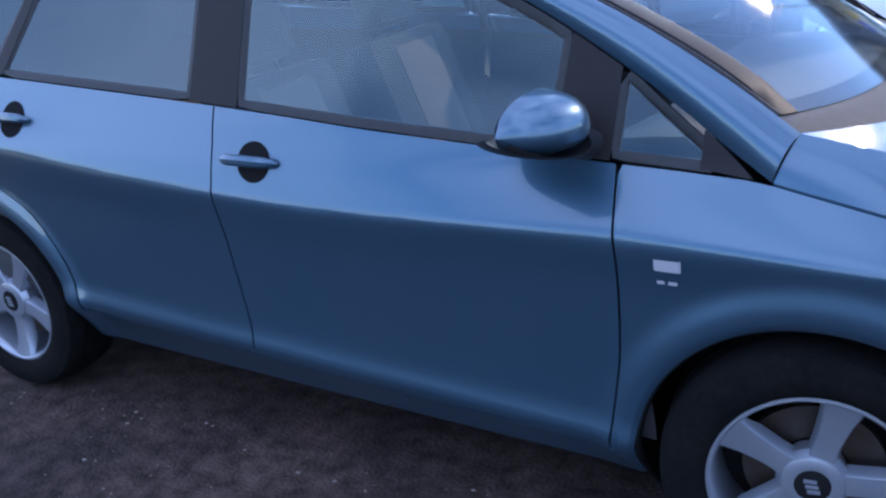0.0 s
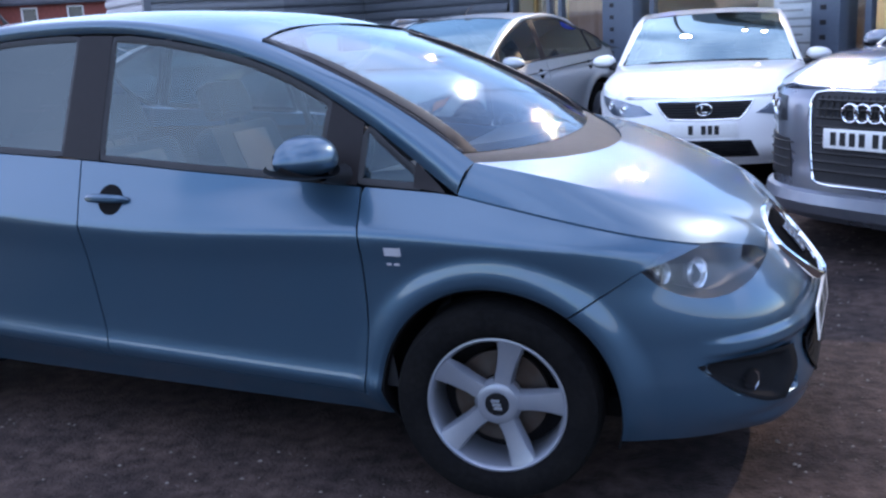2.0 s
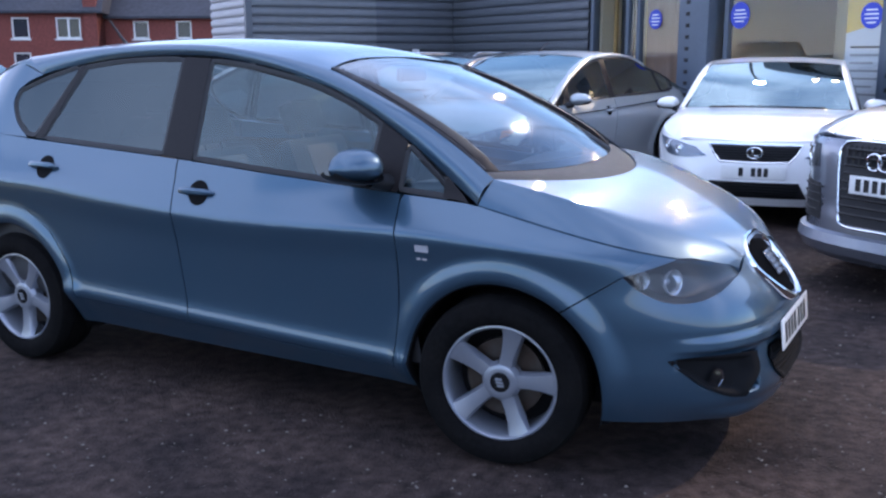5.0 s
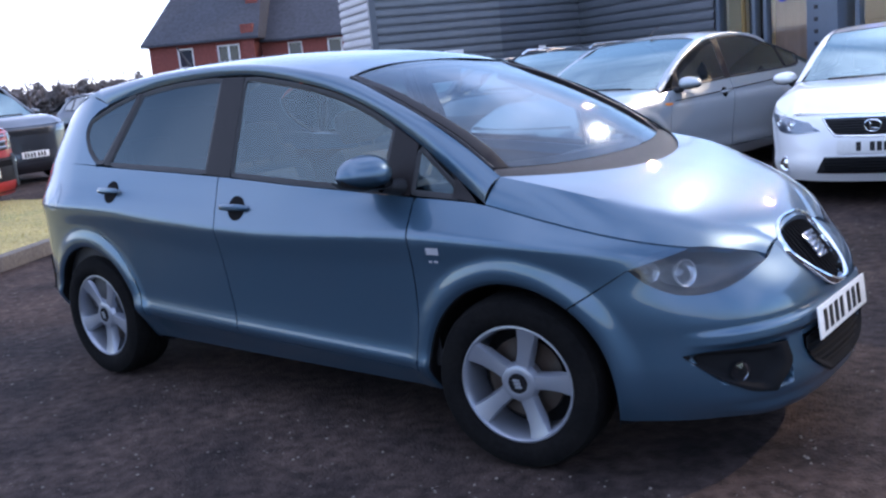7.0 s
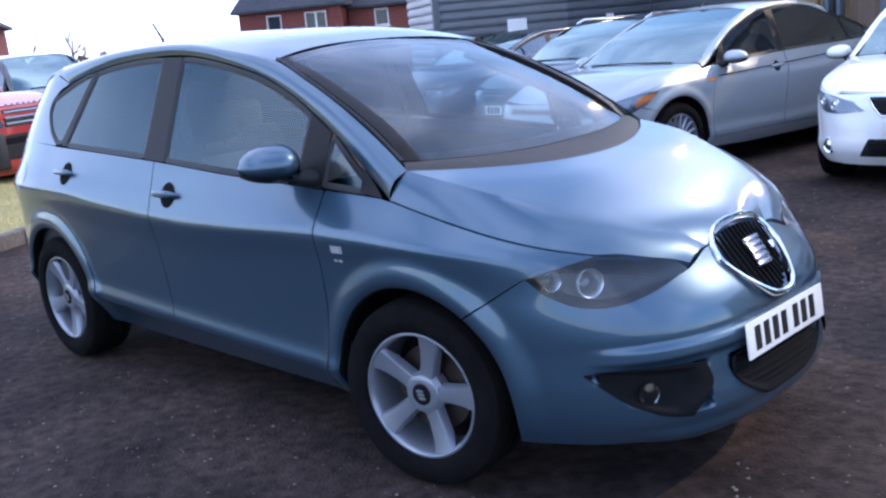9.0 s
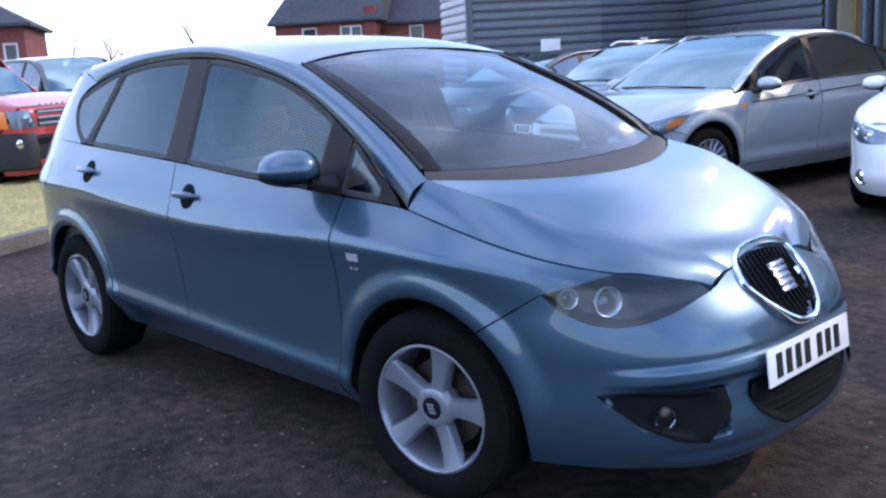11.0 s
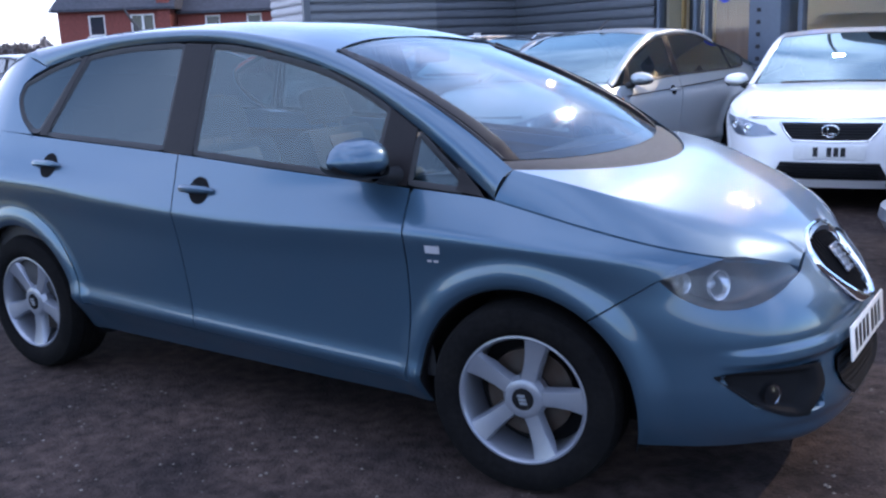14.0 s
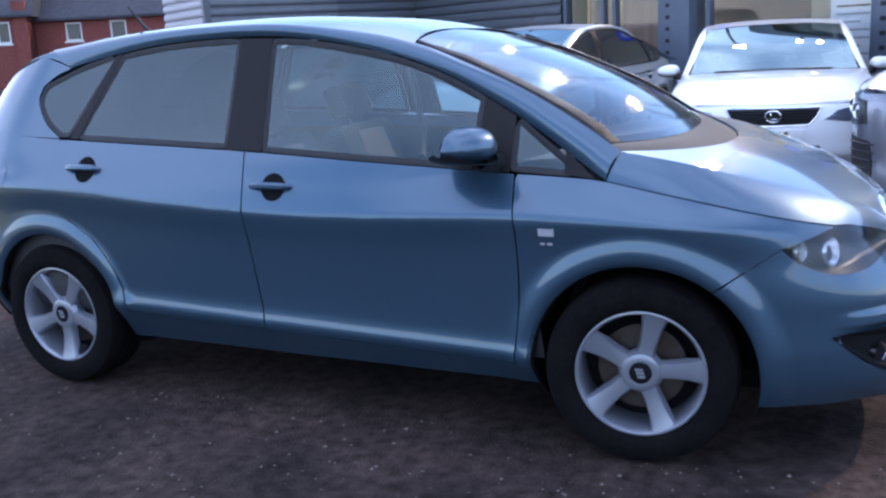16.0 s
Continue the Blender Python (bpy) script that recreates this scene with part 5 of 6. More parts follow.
    bm = bmesh.new()
    grid(bm, [[shield(t, r) - nrm * 0.028 for r in np.linspace(0, 0.97, 6)] for t in np.linspace(0, 1, 49)])
    part("grille_backing", bm, M["dark"], ring)
    for i, y in enumerate(np.linspace(-0.15, 0.15, 13)):
        z1 = 0.690 + 0.098 * max(0.0, 1 - (abs(y) / 0.178) ** 2.6) ** 0.4 * 0.93
        z0 = 0.690 - 0.112 * max(0.05, 1 - (abs(y) / 0.165) ** 1.8) * 0.93
        bm = bmesh.new()
        f = lambda z, o: np.array([2.047 - 0.86 * (z - 0.690) - 0.55 * y * y, y, z]) + nrm * o
        grid(bm, [[f(z, -0.026) + (0, -0.0035, 0), f(z, -0.006) + (0, -0.002, 0), f(z, -0.006) + (0, 0.002, 0), f(z, -0.026) + (0, 0.0035, 0)] for z in np.linspace(z0, z1, 6)])
        part("grille_bar", bm, M["dark"], ring)
    bm = bmesh.new()
    base = Matrix.Translation((2.052, 0, 0.690)) @ Matrix.Rotation(radians(-40), 4, "Y")
    for j in range(5):
        z = -0.044 + j * 0.0215
        sh = 0.010 * (j - 2) * 0.5
        box(bm, -0.002, 0.008, -0.042 + sh, 0.042 + sh, z - 0.0085, z + 0.0085, 0.003, base)
    box(bm, -0.004, 0.003, -0.038, 0.038, -0.05, 0.05, 0.002, base)
    part("grille_emblem", bm, M["emblem"], ring, "chrome emblem of slanting bars")
    bm = bmesh.new()
    box(bm, -0.006, 0.004, 0.085, 0.115, -0.016, 0.012, 0.003, base)
    part("grille_badge", bm, M["chrome"], ring, "small chrome grille badge")

    # wind screen, its band and the scuttle
    n = 31
    def span(y0, fx, fz):
        y = np.linspace(-y0, y0, n)
        return np.stack([fx(y / y0), y, fz(y / y0)], 1)
    wt = span(0.548, lambda u: 0.335 + 0.085 * u * u, lambda u: 1.447 - 0.042 * u * u)
    wb = span(0.640, lambda u: 1.295 - 0.145 * np.abs(u) ** 2.4, lambda u: 1.026 + 0.022 * u * u)
    side_l = curve([wb[0], (0.97, -0.615, 1.160), (0.70, -0.585, 1.291), wt[0]], 22)
    side_r = side_l * (1, -1, 1)
    ws = coons(wb, wt, side_l, side_r)
    v = np.linspace(0, 1, 22)[:, None]
    u = np.linspace(-1, 1, n)[None, :]
    ws = ws + np.array([0.5, 0, 0.87]) * (0.030 * np.sin(np.pi * v) * (1 - u**2))[..., None]
    bm = bmesh.new()
    grid(bm, ws)
    screen = part("windscreen", bm, M["glass_screen"], car, "curved clear windscreen", outward=(0, 0, 0.6))
    screen.visible_shadow = False
    bm = bmesh.new()
    inset = np.array([-0.5, 0, -0.87]) * 0.004
    grid(bm, ws[:2] + inset)
    grid(bm, ws[-2:] + inset)
    grid(bm, ws[:, :2] + inset)
    grid(bm, ws[:, -2:] + inset)
    part("screen_band", bm, M["dark"], screen, "black ceramic band")
    for e, o in ((side_l, -1), (side_r, 1)):
        bm = bmesh.new()
        grid(bm, [e + np.array(d) * (1, o, 1) for d in ((0.0, 0.006, -0.008), (-0.012, -0.022, -0.018), (-0.045, -0.026, -0.055), (-0.075, 0.004, -0.075))])
        part("pillar_lining", bm, M["dark"], screen, "black inner pillar lining")
        # plastic cover over the wiper that parks along the pillar
        cols = ws[:, :4] if o < 0 else ws[:, :-5:-1]
        up = np.array([0.5, 0, 0.87])
        up = up[None] * np.clip(np.minimum(np.arange(22) / 2, np.arange(21, -1, -1) / 5), 0.1, 1)[:, None]
        inner, half = cols[:, 1] * 0.7 + cols[:, 2] * 0.3, cols[:, 1] * 0.9 + cols[:, 0] * 0.1
        bm = bmesh.new()
        grid(bm, [e + np.array([0.0, 0.006 * o, 0.0]), e + up * 0.014, half + up * 0.017, inner + up * 0.012, inner - up * 0.003])
        part("wiper_cover", bm, M["pillar"], screen, "black plastic cover over the parked wiper")
        bm = bmesh.new()
        tube(bm, e + np.array([0.004, 0.010 * o, 0.003]), 0.007, 6)
        part("screen_seal", bm, M["trim"], screen)
    bm = bmesh.new()
    be = np.vstack([mid[0] * 0 + crest[0] * (1, -1, 1), mid[0], crest[0]])
    edge = loft3(p0[:1], crest[:1], mid[:1], 9, 16, 0.010, 1)[0][8:]
    edge = np.vstack([edge * (1, -1, 1), edge[::-1][1:]])
    edge = poly(edge, n) - np.array([0.004, 0, 0.006])
    rows = [wb * (1 - t) + edge * t + np.array([0, 0, 0.006 * math.sin(math.pi * t) - 0.002]) for t in np.linspace(0, 1, 7)]
    grid(bm, rows)
    cow = part("scuttle_panel", bm, M["cowl"], car, "grey plastic scuttle panel below the windscreen")

    # roof
    hi = curve([(0.425, 0.572, 1.404), (0.2, 0.568, 1.455), (-0.15, 0.562, 1.500), (-0.55, 0.56, 1.508), (-0.95, 0.565, 1.490), (-1.35, 0.57, 1.442), (-1.50, 0.565, 1.388), (-1.63, 0.56, 1.305)], 40)
    cl = curve([(0.330, 0, 1.451), (0.1, 0, 1.500), (-0.25, 0, 1.534), (-0.6, 0, 1.540), (-1.0, 0, 1.526), (-1.4, 0, 1.492), (-1.62, 0, 1.435), (-1.78, 0, 1.345)], 40)
    bm = bmesh.new()
    rows = []
    for a, c in zip(hi, cl):
        u = np.linspace(-1, 1, 25)
        q = np.abs(u) ** 2.6
        rows.append(np.stack([c[0] + (a[0] - c[0]) * u * u, a[1] * u, c[2] + (a[2] - c[2]) * q], 1))
    grid(bm, rows)
    part("roof", bm, P, car, "smooth painted roof")
    bm = bmesh.new()
    tube(bm, [(-1.30, 0.0, 1.505), (-1.34, 0, 1.545), (-1.43, 0, 1.645)], [0.014, 0.008, 0.005], 6)
    part("aerial", bm, M["trim"], car, "thin black roof aerial")

    # tail
    bm = bmesh.new()
    zz = np.linspace(0.45, 1.335, 26)
    ss = np.linspace(-2.25, -1.62, 20)
    for sg in (1, -1):
        grid(bm, k.at(*np.meshgrid(ss, zz), -0.004, sg))
    weld(bm)
    part("tailgate", bm, P, car)
    bm = bmesh.new()
    for sg in (1, -1):
        grid(bm, k.at(*np.meshgrid(np.linspace(-2.25, -1.66, 20), np.linspace(0.2, 0.58, 10)), 0.006, sg))
    weld(bm)
    part("rear_bumper", bm, P, car)
    bm = bmesh.new()
    for sg in (1, -1):
        grid(bm, k.at(*np.meshgrid(np.linspace(-2.25, -1.80, 14), np.linspace(1.14, 1.30, 8)), 0.004, sg))
    weld(bm)
    part("rear_window", bm, M["glass_dark"], car, outward=(0, 0, 0.6)).visible_shadow = False

    # underside and lining
    bm = bmesh.new()
    box(bm, -1.90, 1.72, -0.55, 0.55, 0.21, 0.28, 0.02)
    box(bm, 1.6, 1.98, -0.42, 0.42, 0.25, 0.30, 0.02)
    box(bm, -0.85, 0.85, -0.70, 0.70, 0.245, 0.31, 0.02)
    box(bm, 1.0, 1.85, -0.48, 0.48, 0.2, 0.70, 0.05)
    part("underside", bm, M["dark"], car)
    for sg in (1, -1):
        bm = bmesh.new()
        grid(bm, [[k.at(np.array(s), np.array(min(z, 0.985 - 0.06 * s)), -0.05, sg) for s in np.linspace(-1.7, 0.95, 20)] for z in np.linspace(0.3, 1.0, 10)])
        part("door_lining", bm, M["cabin"], car)
    bm = bmesh.new()
    lr = np.array(rows) * (1, 0.96, 1) - (0, 0, 0.03)
    grid(bm, lr)
    part("headlining", bm, M["cabin_light"], car)
    bm = bmesh.new()
    prof = [(1.24, 1.0), (1.05, 1.0), (0.88, 0.985), (0.78, 0.94), (0.74, 0.86), (0.76, 0.6), (0.82, 0.4)]
    grid(bm, [[(x - 0.05 * (y / 0.6) ** 2, y, z) for x, z in curve(prof, 16)] for y in np.linspace(-0.66, 0.66, 13)])
    part("dashboard", bm, M["cabin"], car)
    bm = bmesh.new()
    box(bm, -0.2, 0.6, -0.1, 0.1, 0.3, 0.55, 0.03)
    part("centre_console", bm, M["cabin"], car)
    bm = bmesh.new()
    ringpts = [(0.0, 0.185 * math.cos(a), 0.185 * math.sin(a)) for a in np.linspace(0, 2 * np.pi, 33)]
    tube(bm, ringpts, 0.016, 8)
    box(bm, -0.01, 0.04, -0.07, 0.07, -0.06, 0.05, 0.02)
    box(bm, -0.005, 0.015, -0.18, 0.18, -0.02, 0.02, 0.006)
    wheel_ob = part("steering_wheel", bm, M["cabin"], car, "dark steering wheel")
    wheel_ob.matrix_basis = Matrix.Translation((0.56, -0.36, 0.92)) @ Matrix.Rotation(radians(25), 4, "Y")
    for y in (-0.36, 0.36):
        seat(car, 0.05, y, M["seat"], 0.5, 22, 0.36, 0.64, True, M["seat_tan"])
    seat(car, -0.85, 0.0, M["seat"], 1.25, 24, 0.40, 0.6, False)
    for y in (-0.38, 0.38):
        bm = bmesh.new()
        box(bm, -0.05, 0.05, y - 0.13, y + 0.13, 0, 0.16, 0.04, Matrix.Translation((-1.28, 0, 1.02)))
        part("headrest", bm, M["seat"], car)
    for sg in (1, -1):
        bm = bmesh.new()
        tube(bm, [k.at(np.array(-0.22), np.array(1.42), -0.06, sg), k.at(np.array(-0.22), np.array(1.0), -0.07, sg), (-0.12, 0.50 * sg, 0.85)], 0.018, 4)
        part("seat_belt", bm, M["cabin"], car)
    bm = bmesh.new()
    box(bm, 0.44, 0.47, -0.11, 0.11, 1.345, 1.405, 0.012)
    part("rear_view_mirror", bm, M["trim"], car)
    return car


blue_car()


# ---- the other parked cars ----
def parked_car(name, label, place, az, mat, xf, xr, nose, tail, W, R, zb0, zb1, zf, cowl, head, roof, rend, deck=None, style="five", spokes=5, group="cars on the forecourt", seats=True, arch=None, lamp_z=0.0, box_nose=2.9, turn=0, rim=None, glass_mat=None, heads=True):
    """A parked car from a few sizes: axles, nose and tail, half width, wheel radius, belt heights, bonnet edge, foot and head of the windscreen, roof height, end of the roof."""
    car = thing(name, label, "car", Matrix.Translation((place[0], place[1], 0)) @ Matrix.Rotation(radians(az), 4, "Z"), group)
    A = arch or R + 0.055
    hz = R
    gm = glass_mat or M["glass_coated"]
    side_glass = M["glass_side"]
    k = Skin(
        [(0.16, W - 0.075), (0.24, W - 0.04), (0.33, W - 0.018), (0.42, W - 0.025), (0.6, W - 0.010), (zb0 - 0.17, W), (zb0 - 0.08, W - 0.012), (zb0, W - 0.045), (zb0 + 0.1, W - 0.085), (roof - 0.12, W - 0.085 - 0.42 * (roof - 0.22 - zb0)), (roof + 0.1, W - 0.16 - 0.42 * (roof - 0.1 - zb0))],
        [(0.16, nose - 0.10), (0.22, nose - 0.05), (0.32, nose), (0.45, nose - 0.005), (0.55, nose - 0.02), (zf - 0.08, nose - 0.05), (zf, nose - 0.10), (zf + 0.1, nose - 0.22), (zb0 + 0.1, nose - 0.45), (roof + 0.1, nose - 0.7)],
        [(0.16, tail + 0.10), (0.3, tail + 0.02), (0.5, tail), (0.8, tail + 0.02), (zb1, tail + 0.08), (roof - 0.15, min(rend - 0.15, tail + 0.5)), (roof + 0.1, min(rend, tail + 0.7))],
        xf - 0.1, xr + 0.05, box_nose, 3.2, [(xf, hz), (xr, hz)], arch=A, taper=0.06, taper_z=(zb0 - 0.15, zb0 + 0.05))
    side_x = head - 0.02
    belt = along([(tail, zb1 + 0.02), (xr, zb1), (0, (zb0 + zb1) / 2 + 0.01), (cowl - 0.05, zb0)])
    xF, xB = xf - A - 0.08, (xf + xr) / 2 - 0.12
    xR = xr + 0.16
    shutF = [(xF, 0.30), (xF + 0.02, 0.6), (xF, zb0 - 0.12), (xF - 0.02, float(belt(xF - 0.02)) - 0.004)]
    shutB = [(xB + 0.03, 0.30), (xB, 0.6), (xB - 0.03, float(belt(xB)) - 0.004)]
    shutR = [(xr + A + 0.03, 0.30), (xr + A + 0.0, 0.48), (xr + A * 0.72, 0.68), (xR - 0.06, 0.80), (xR - 0.06, float(belt(xR)) - 0.004)]
    gap = 0.004
    sN = k.xc + 1
    # nose
    a0 = math.degrees(math.asin((0.2 - hz) / A))
    j = math.degrees(math.asin((min(zf - 0.12, 0.62) - hz) / A)) if (min(zf - 0.12, 0.62) - hz) < A else 75
    left = k.sz(arc(xf, hz, A, a0, j, 20))
    wing_end = (left[-1, 0], left[-1, 1])
    top_s = np.linspace(left[-1, 0], sN, 44)
    top = np.stack([top_s, np.interp(top_s, [top_s[0], top_s[0] + 0.25, sN], [left[-1, 1], zf - 0.01, zf])], 1)
    b = np.stack([np.linspace(left[0, 0], sN, 44), np.full(44, 0.2)], 1)
    r = np.stack([np.full(26, sN), np.linspace(0.2, zf, 26)], 1)
    bumper = patch("front_bumper", k, coons(b, top, poly(left, 26), r), mat, car, 1, both=True, depth=0.02)
    for sg in (1, -1):
        inner = arc(xf, hz, A, 180 + math.degrees(math.asin((hz - 0.2) / A)), j, 50)
        e = k.raw(np.array(top_s[0] + 0.25), np.array(zf - 0.01))
        outer = poly(np.vstack([[(xF + 0.03, 0.2)], np.array(shutF) + (gap, 0), [(cowl - 0.12, float(belt(cowl - 0.12))), (cowl + 0.05, zb0 - 0.02), ((cowl + e[0]) / 2, (zb0 + zf) / 2 + 0.02), (float(e[0]), zf)]]), 50)
        sz = coons(inner, outer, poly([inner[0], outer[0]], 16), poly([inner[-1], outer[-1]], 16))
        patch("front_wing", k, k.sz(sz.reshape(-1, 2)).reshape(sz.shape), mat, car, sg)
        for nm, lf, rt, hx in (("front_door", shutB, shutF, xB + 0.14), ("rear_door", shutR, shutB, xR + 0.12)):
            l, rr = curve(lf, 24), curve(rt, 24)
            l[:, 0] += gap
            rr[:, 0] -= gap
            xt = np.linspace(l[-1, 0], rr[-1, 0], 26)
            t = np.stack([xt, belt(xt) - 0.004], 1)
            l[-1], rr[-1] = t[0], t[-1]
            bb = np.stack([np.linspace(l[0, 0], rr[0, 0], 26), np.full(26, 0.30)], 1)
            sz = coons(bb, t, l, rr)
            d = patch(nm, k, k.sz(sz.reshape(-1, 2)).reshape(sz.shape), mat, car, sg)
            handle(d, k, hx, float(belt(hx)) - 0.13, sg, mat, 0.21)
        xs = np.linspace(xr + A - 0.01, xf - A + 0.01, 30)
        sz = coons(np.stack([xs, np.full(30, 0.19)], 1), np.stack([xs, np.full(30, 0.292)], 1), poly([(xs[0], 0.19), (xs[0], 0.292)], 6), poly([(xs[-1], 0.19), (xs[-1], 0.292)], 6))
        patch("sill", k, k.sz(sz.reshape(-1, 2)).reshape(sz.shape), mat, car, sg)
        inner = arc(xr, hz, A, math.degrees(math.asin((0.2 - hz) / A)), 180 + math.degrees(math.asin((hz - 0.2) / A)), 60)
        zt = float(belt(tail + 0.2))
        outer = poly(np.vstack([[(xr + A + 0.02, 0.2)], np.array(shutR) - (gap, 0), [(xr - 0.2, float(belt(xr - 0.2))), (tail + 0.22, zt), (tail + 0.12, 0.7), (tail + 0.12, 0.4), (tail + 0.2, 0.2)]]), 60)
        sz = coons(inner, outer, poly([inner[0], outer[0]], 16), poly([inner[-1], outer[-1]], 16))
        patch("rear_quarter", k, k.sz(sz.reshape(-1, 2)).reshape(sz.shape), mat, car, sg)
        for xh in (xf, xr):
            bm = bmesh.new()
            rows = []
            ang = np.radians(np.linspace(-20, 200, 36))
            ys = k.at(*k.sz(np.stack([xh + A * np.cos(ang), hz + A * np.sin(ang)], 1)).T, 0)[:, 1]
            for q, y in zip(ang, ys):
                c, s = math.cos(q), math.sin(q)
                rows.append([((xh + (A + dr) * c), (y + dy) * sg, hz + (A + dr) * s) for dr, dy in ((0.002, -0.003), (-0.005, -0.006), (0.0, -0.04), (0.015, -0.25), (-0.02, -0.33))])
            grid(bm, rows)
            part("wheel_well", bm, M["dark"], car)
        wheel(car, xf, W - 0.035, R, rim or R * 0.68, sg, spokes, 20, turn, style)
        wheel(car, xr, W - 0.035, R, rim or R * 0.68, sg, spokes, 47, 0, style)
        # glass house
        roof_y = W - 0.10 - 0.42 * (roof - 0.10 - zb0)
        ztop = along([(cowl - 0.02, zb0 + 0.0), (cowl - 0.02 + (head - cowl) * 0.5, zb0 + (roof - 0.09 - zb0) * 0.60), (head, roof - 0.125), (head - 0.35, roof - 0.085), ((head + rend) / 2 - 0.1, roof - 0.078), (rend + 0.15, roof - 0.11), (rend - 0.15, roof - 0.22)])
        zt_ = lambda x: float(ztop(x)) - 0.02
        zb_ = lambda x: float(belt(x)) + 0.02
        qr = xR - 0.35
        p1 = np.linspace(xB + 0.06, cowl - 0.30, 7)
        pane(k, [(x, zb_(x)) for x in p1], [(x, zt_(x)) for x in np.linspace(xB + 0.04, cowl - 0.34, 8)], [(p1[0], zb_(p1[0])), (xB + 0.04, zt_(xB + 0.04))], [(p1[-1], zb_(p1[-1])), (cowl - 0.34, zt_(cowl - 0.34))], side_glass, car, sg, n=14, k=8)
        p2 = np.linspace(xR - 0.02, xB - 0.06, 7)
        pane(k, [(x, zb_(x)) for x in p2], [(x, zt_(x)) for x in np.linspace(xR + 0.06, xB - 0.07, 7)], [(p2[0], zb_(p2[0])), (xR + 0.06, zt_(xR + 0.06))], [(p2[-1], zb_(p2[-1])), (xB - 0.07, zt_(xB - 0.07))], side_glass, car, sg, n=14, k=8)
        pane(k, [(qr, zb_(qr) + 0.02), (xR - 0.08, zb_(xR))], [(qr - 0.01, max(zt_(qr) - 0.12, zb_(qr) + 0.03)), (xR + 0.0, zt_(xR))], [(qr, zb_(qr) + 0.02), (qr - 0.01, max(zt_(qr) - 0.12, zb_(qr) + 0.03))], [(xR - 0.08, zb_(xR)), (xR, zt_(xR))], side_glass, car, sg, n=8, k=6, name="quarter_window")
        for q in ([(xB - 0.042, float(belt(xB))), (xB + 0.042, float(belt(xB))), (xB - 0.052, zt_(xB) + 0.015), (xB + 0.022, zt_(xB) + 0.015)], [(cowl - 0.285, float(belt(cowl - 0.3))), (cowl - 0.16, float(belt(cowl - 0.2))), (cowl - 0.325, zt_(cowl - 0.34) + 0.01), (cowl - 0.29, zt_(cowl - 0.31) + 0.01)]):
            patch("pillar_cover", k, coons(poly([q[0], q[1]], 4), poly([q[2], q[3]], 4), poly([q[0], q[2]], 8), poly([q[1], q[3]], 8)), M["pillar"], car, sg, 0.002, 0.004)
        lo = [(cowl + 0.03, zb0 - 0.01)] + [(x, float(ztop(x)) + 0.006) for x in np.linspace(cowl - 0.06, rend - 0.1, 14)]
        lo = curve(lo, 44)
        hi = curve([(cowl + 0.02, W - 0.14, zb0 + 0.03), (cowl + (head - cowl) * 0.5, roof_y + 0.035, zb0 + (roof - 0.05 - zb0) * 0.58), (head, roof_y, roof - 0.080), ((head + rend) / 2, roof_y - 0.01, roof - 0.03), (rend, roof_y - 0.02, roof - 0.09), (rend - 0.12, roof_y - 0.02, roof - 0.14)], 44)
        bm = bmesh.new()
        rows = []
        for a, c in zip(k.at(*k.sz(lo).T, 0.0), hi):
            t = np.linspace(0, 1, 6)[:, None]
            row = a * (1 - t) + c * t
            row[:, 1:] += (0.014 * 4 * t * (1 - t))
            row = np.vstack([row[:1] - (0, 0.015, 0), row])
            row[:, 1] *= sg
            rows.append(row)
        grid(bm, rows)
        # rear pillar down to the belt
        zz = np.linspace(0, 1, 8)
        lo_e = np.array([rows[-1][j] for j in range(1, 7)])
        part("roof_rail", bm, mat, car)
        bx = np.linspace(xR - 0.02, tail + 0.25, 12)
        tx = np.linspace(xR + 0.02, rend - 0.12, 12)
        bt = k.at(*k.sz(np.stack([bx, belt(bx) - 0.004], 1)).T, -0.012)
        tp = k.at(*k.sz(np.stack([tx, ztop(tx) + 0.002], 1)).T, -0.012)
        bm = bmesh.new()
        g = np.array([bt * (1 - t) + tp * t for t in np.linspace(0, 1, 9)])
        g[..., 1] *= sg
        on = g[:, 4:]
        grid(bm, on)
        part("rear_pillar", bm, mat, car)
        m = Matrix.Translation((cowl - 0.28, (W + 0.06) * sg, zb0 + 0.055)) @ Matrix.Rotation(radians(12 * sg), 4, "Z")
        mirror_shell(car, m if sg > 0 else m @ Matrix.Diagonal((1, -1, 1, 1)), mat, (0.12, 0.23, 0.15))
    # bonnet, screen, roof, tail
    e = k.raw(np.array(sN), np.array(zf))
    c0 = k.raw(np.array(top_s[0] + 0.25), np.array(zf - 0.01))
    p0a = k.at(*k.sz(curve([(cowl + 0.05, zb0 - 0.016), ((cowl + c0[0]) / 2, (zb0 + zf) / 2 + 0.024), (float(c0[0]), zf + 0.003)], 16)).T, 0.0)
    sf = np.linspace(top_s[0] + 0.25, sN - 0.45, 9)[1:]
    p0 = np.vstack([p0a, k.at(sf, np.interp(sf, [sf[0], sN], [zf - 0.006, zf + 0.004]), 0.0)])
    n0 = len(p0)
    crest = curve([(cowl + 0.03, W - 0.15, zb0 + 0.03), ((cowl + nose) / 2, W - 0.24, (zb0 + zf) / 2 + 0.075), (float(p0[-1][0]) - 0.03, float(p0[-1][1]) - 0.06, zf + 0.012)], n0)
    mid = curve([(cowl + 0.13, 0, zb0 + 0.045), ((cowl + nose) / 2 + 0.05, 0, (zb0 + zf) / 2 + 0.09), (float(e[0]) - 0.004, 0, zf + 0.006)], n0)
    bm = bmesh.new()
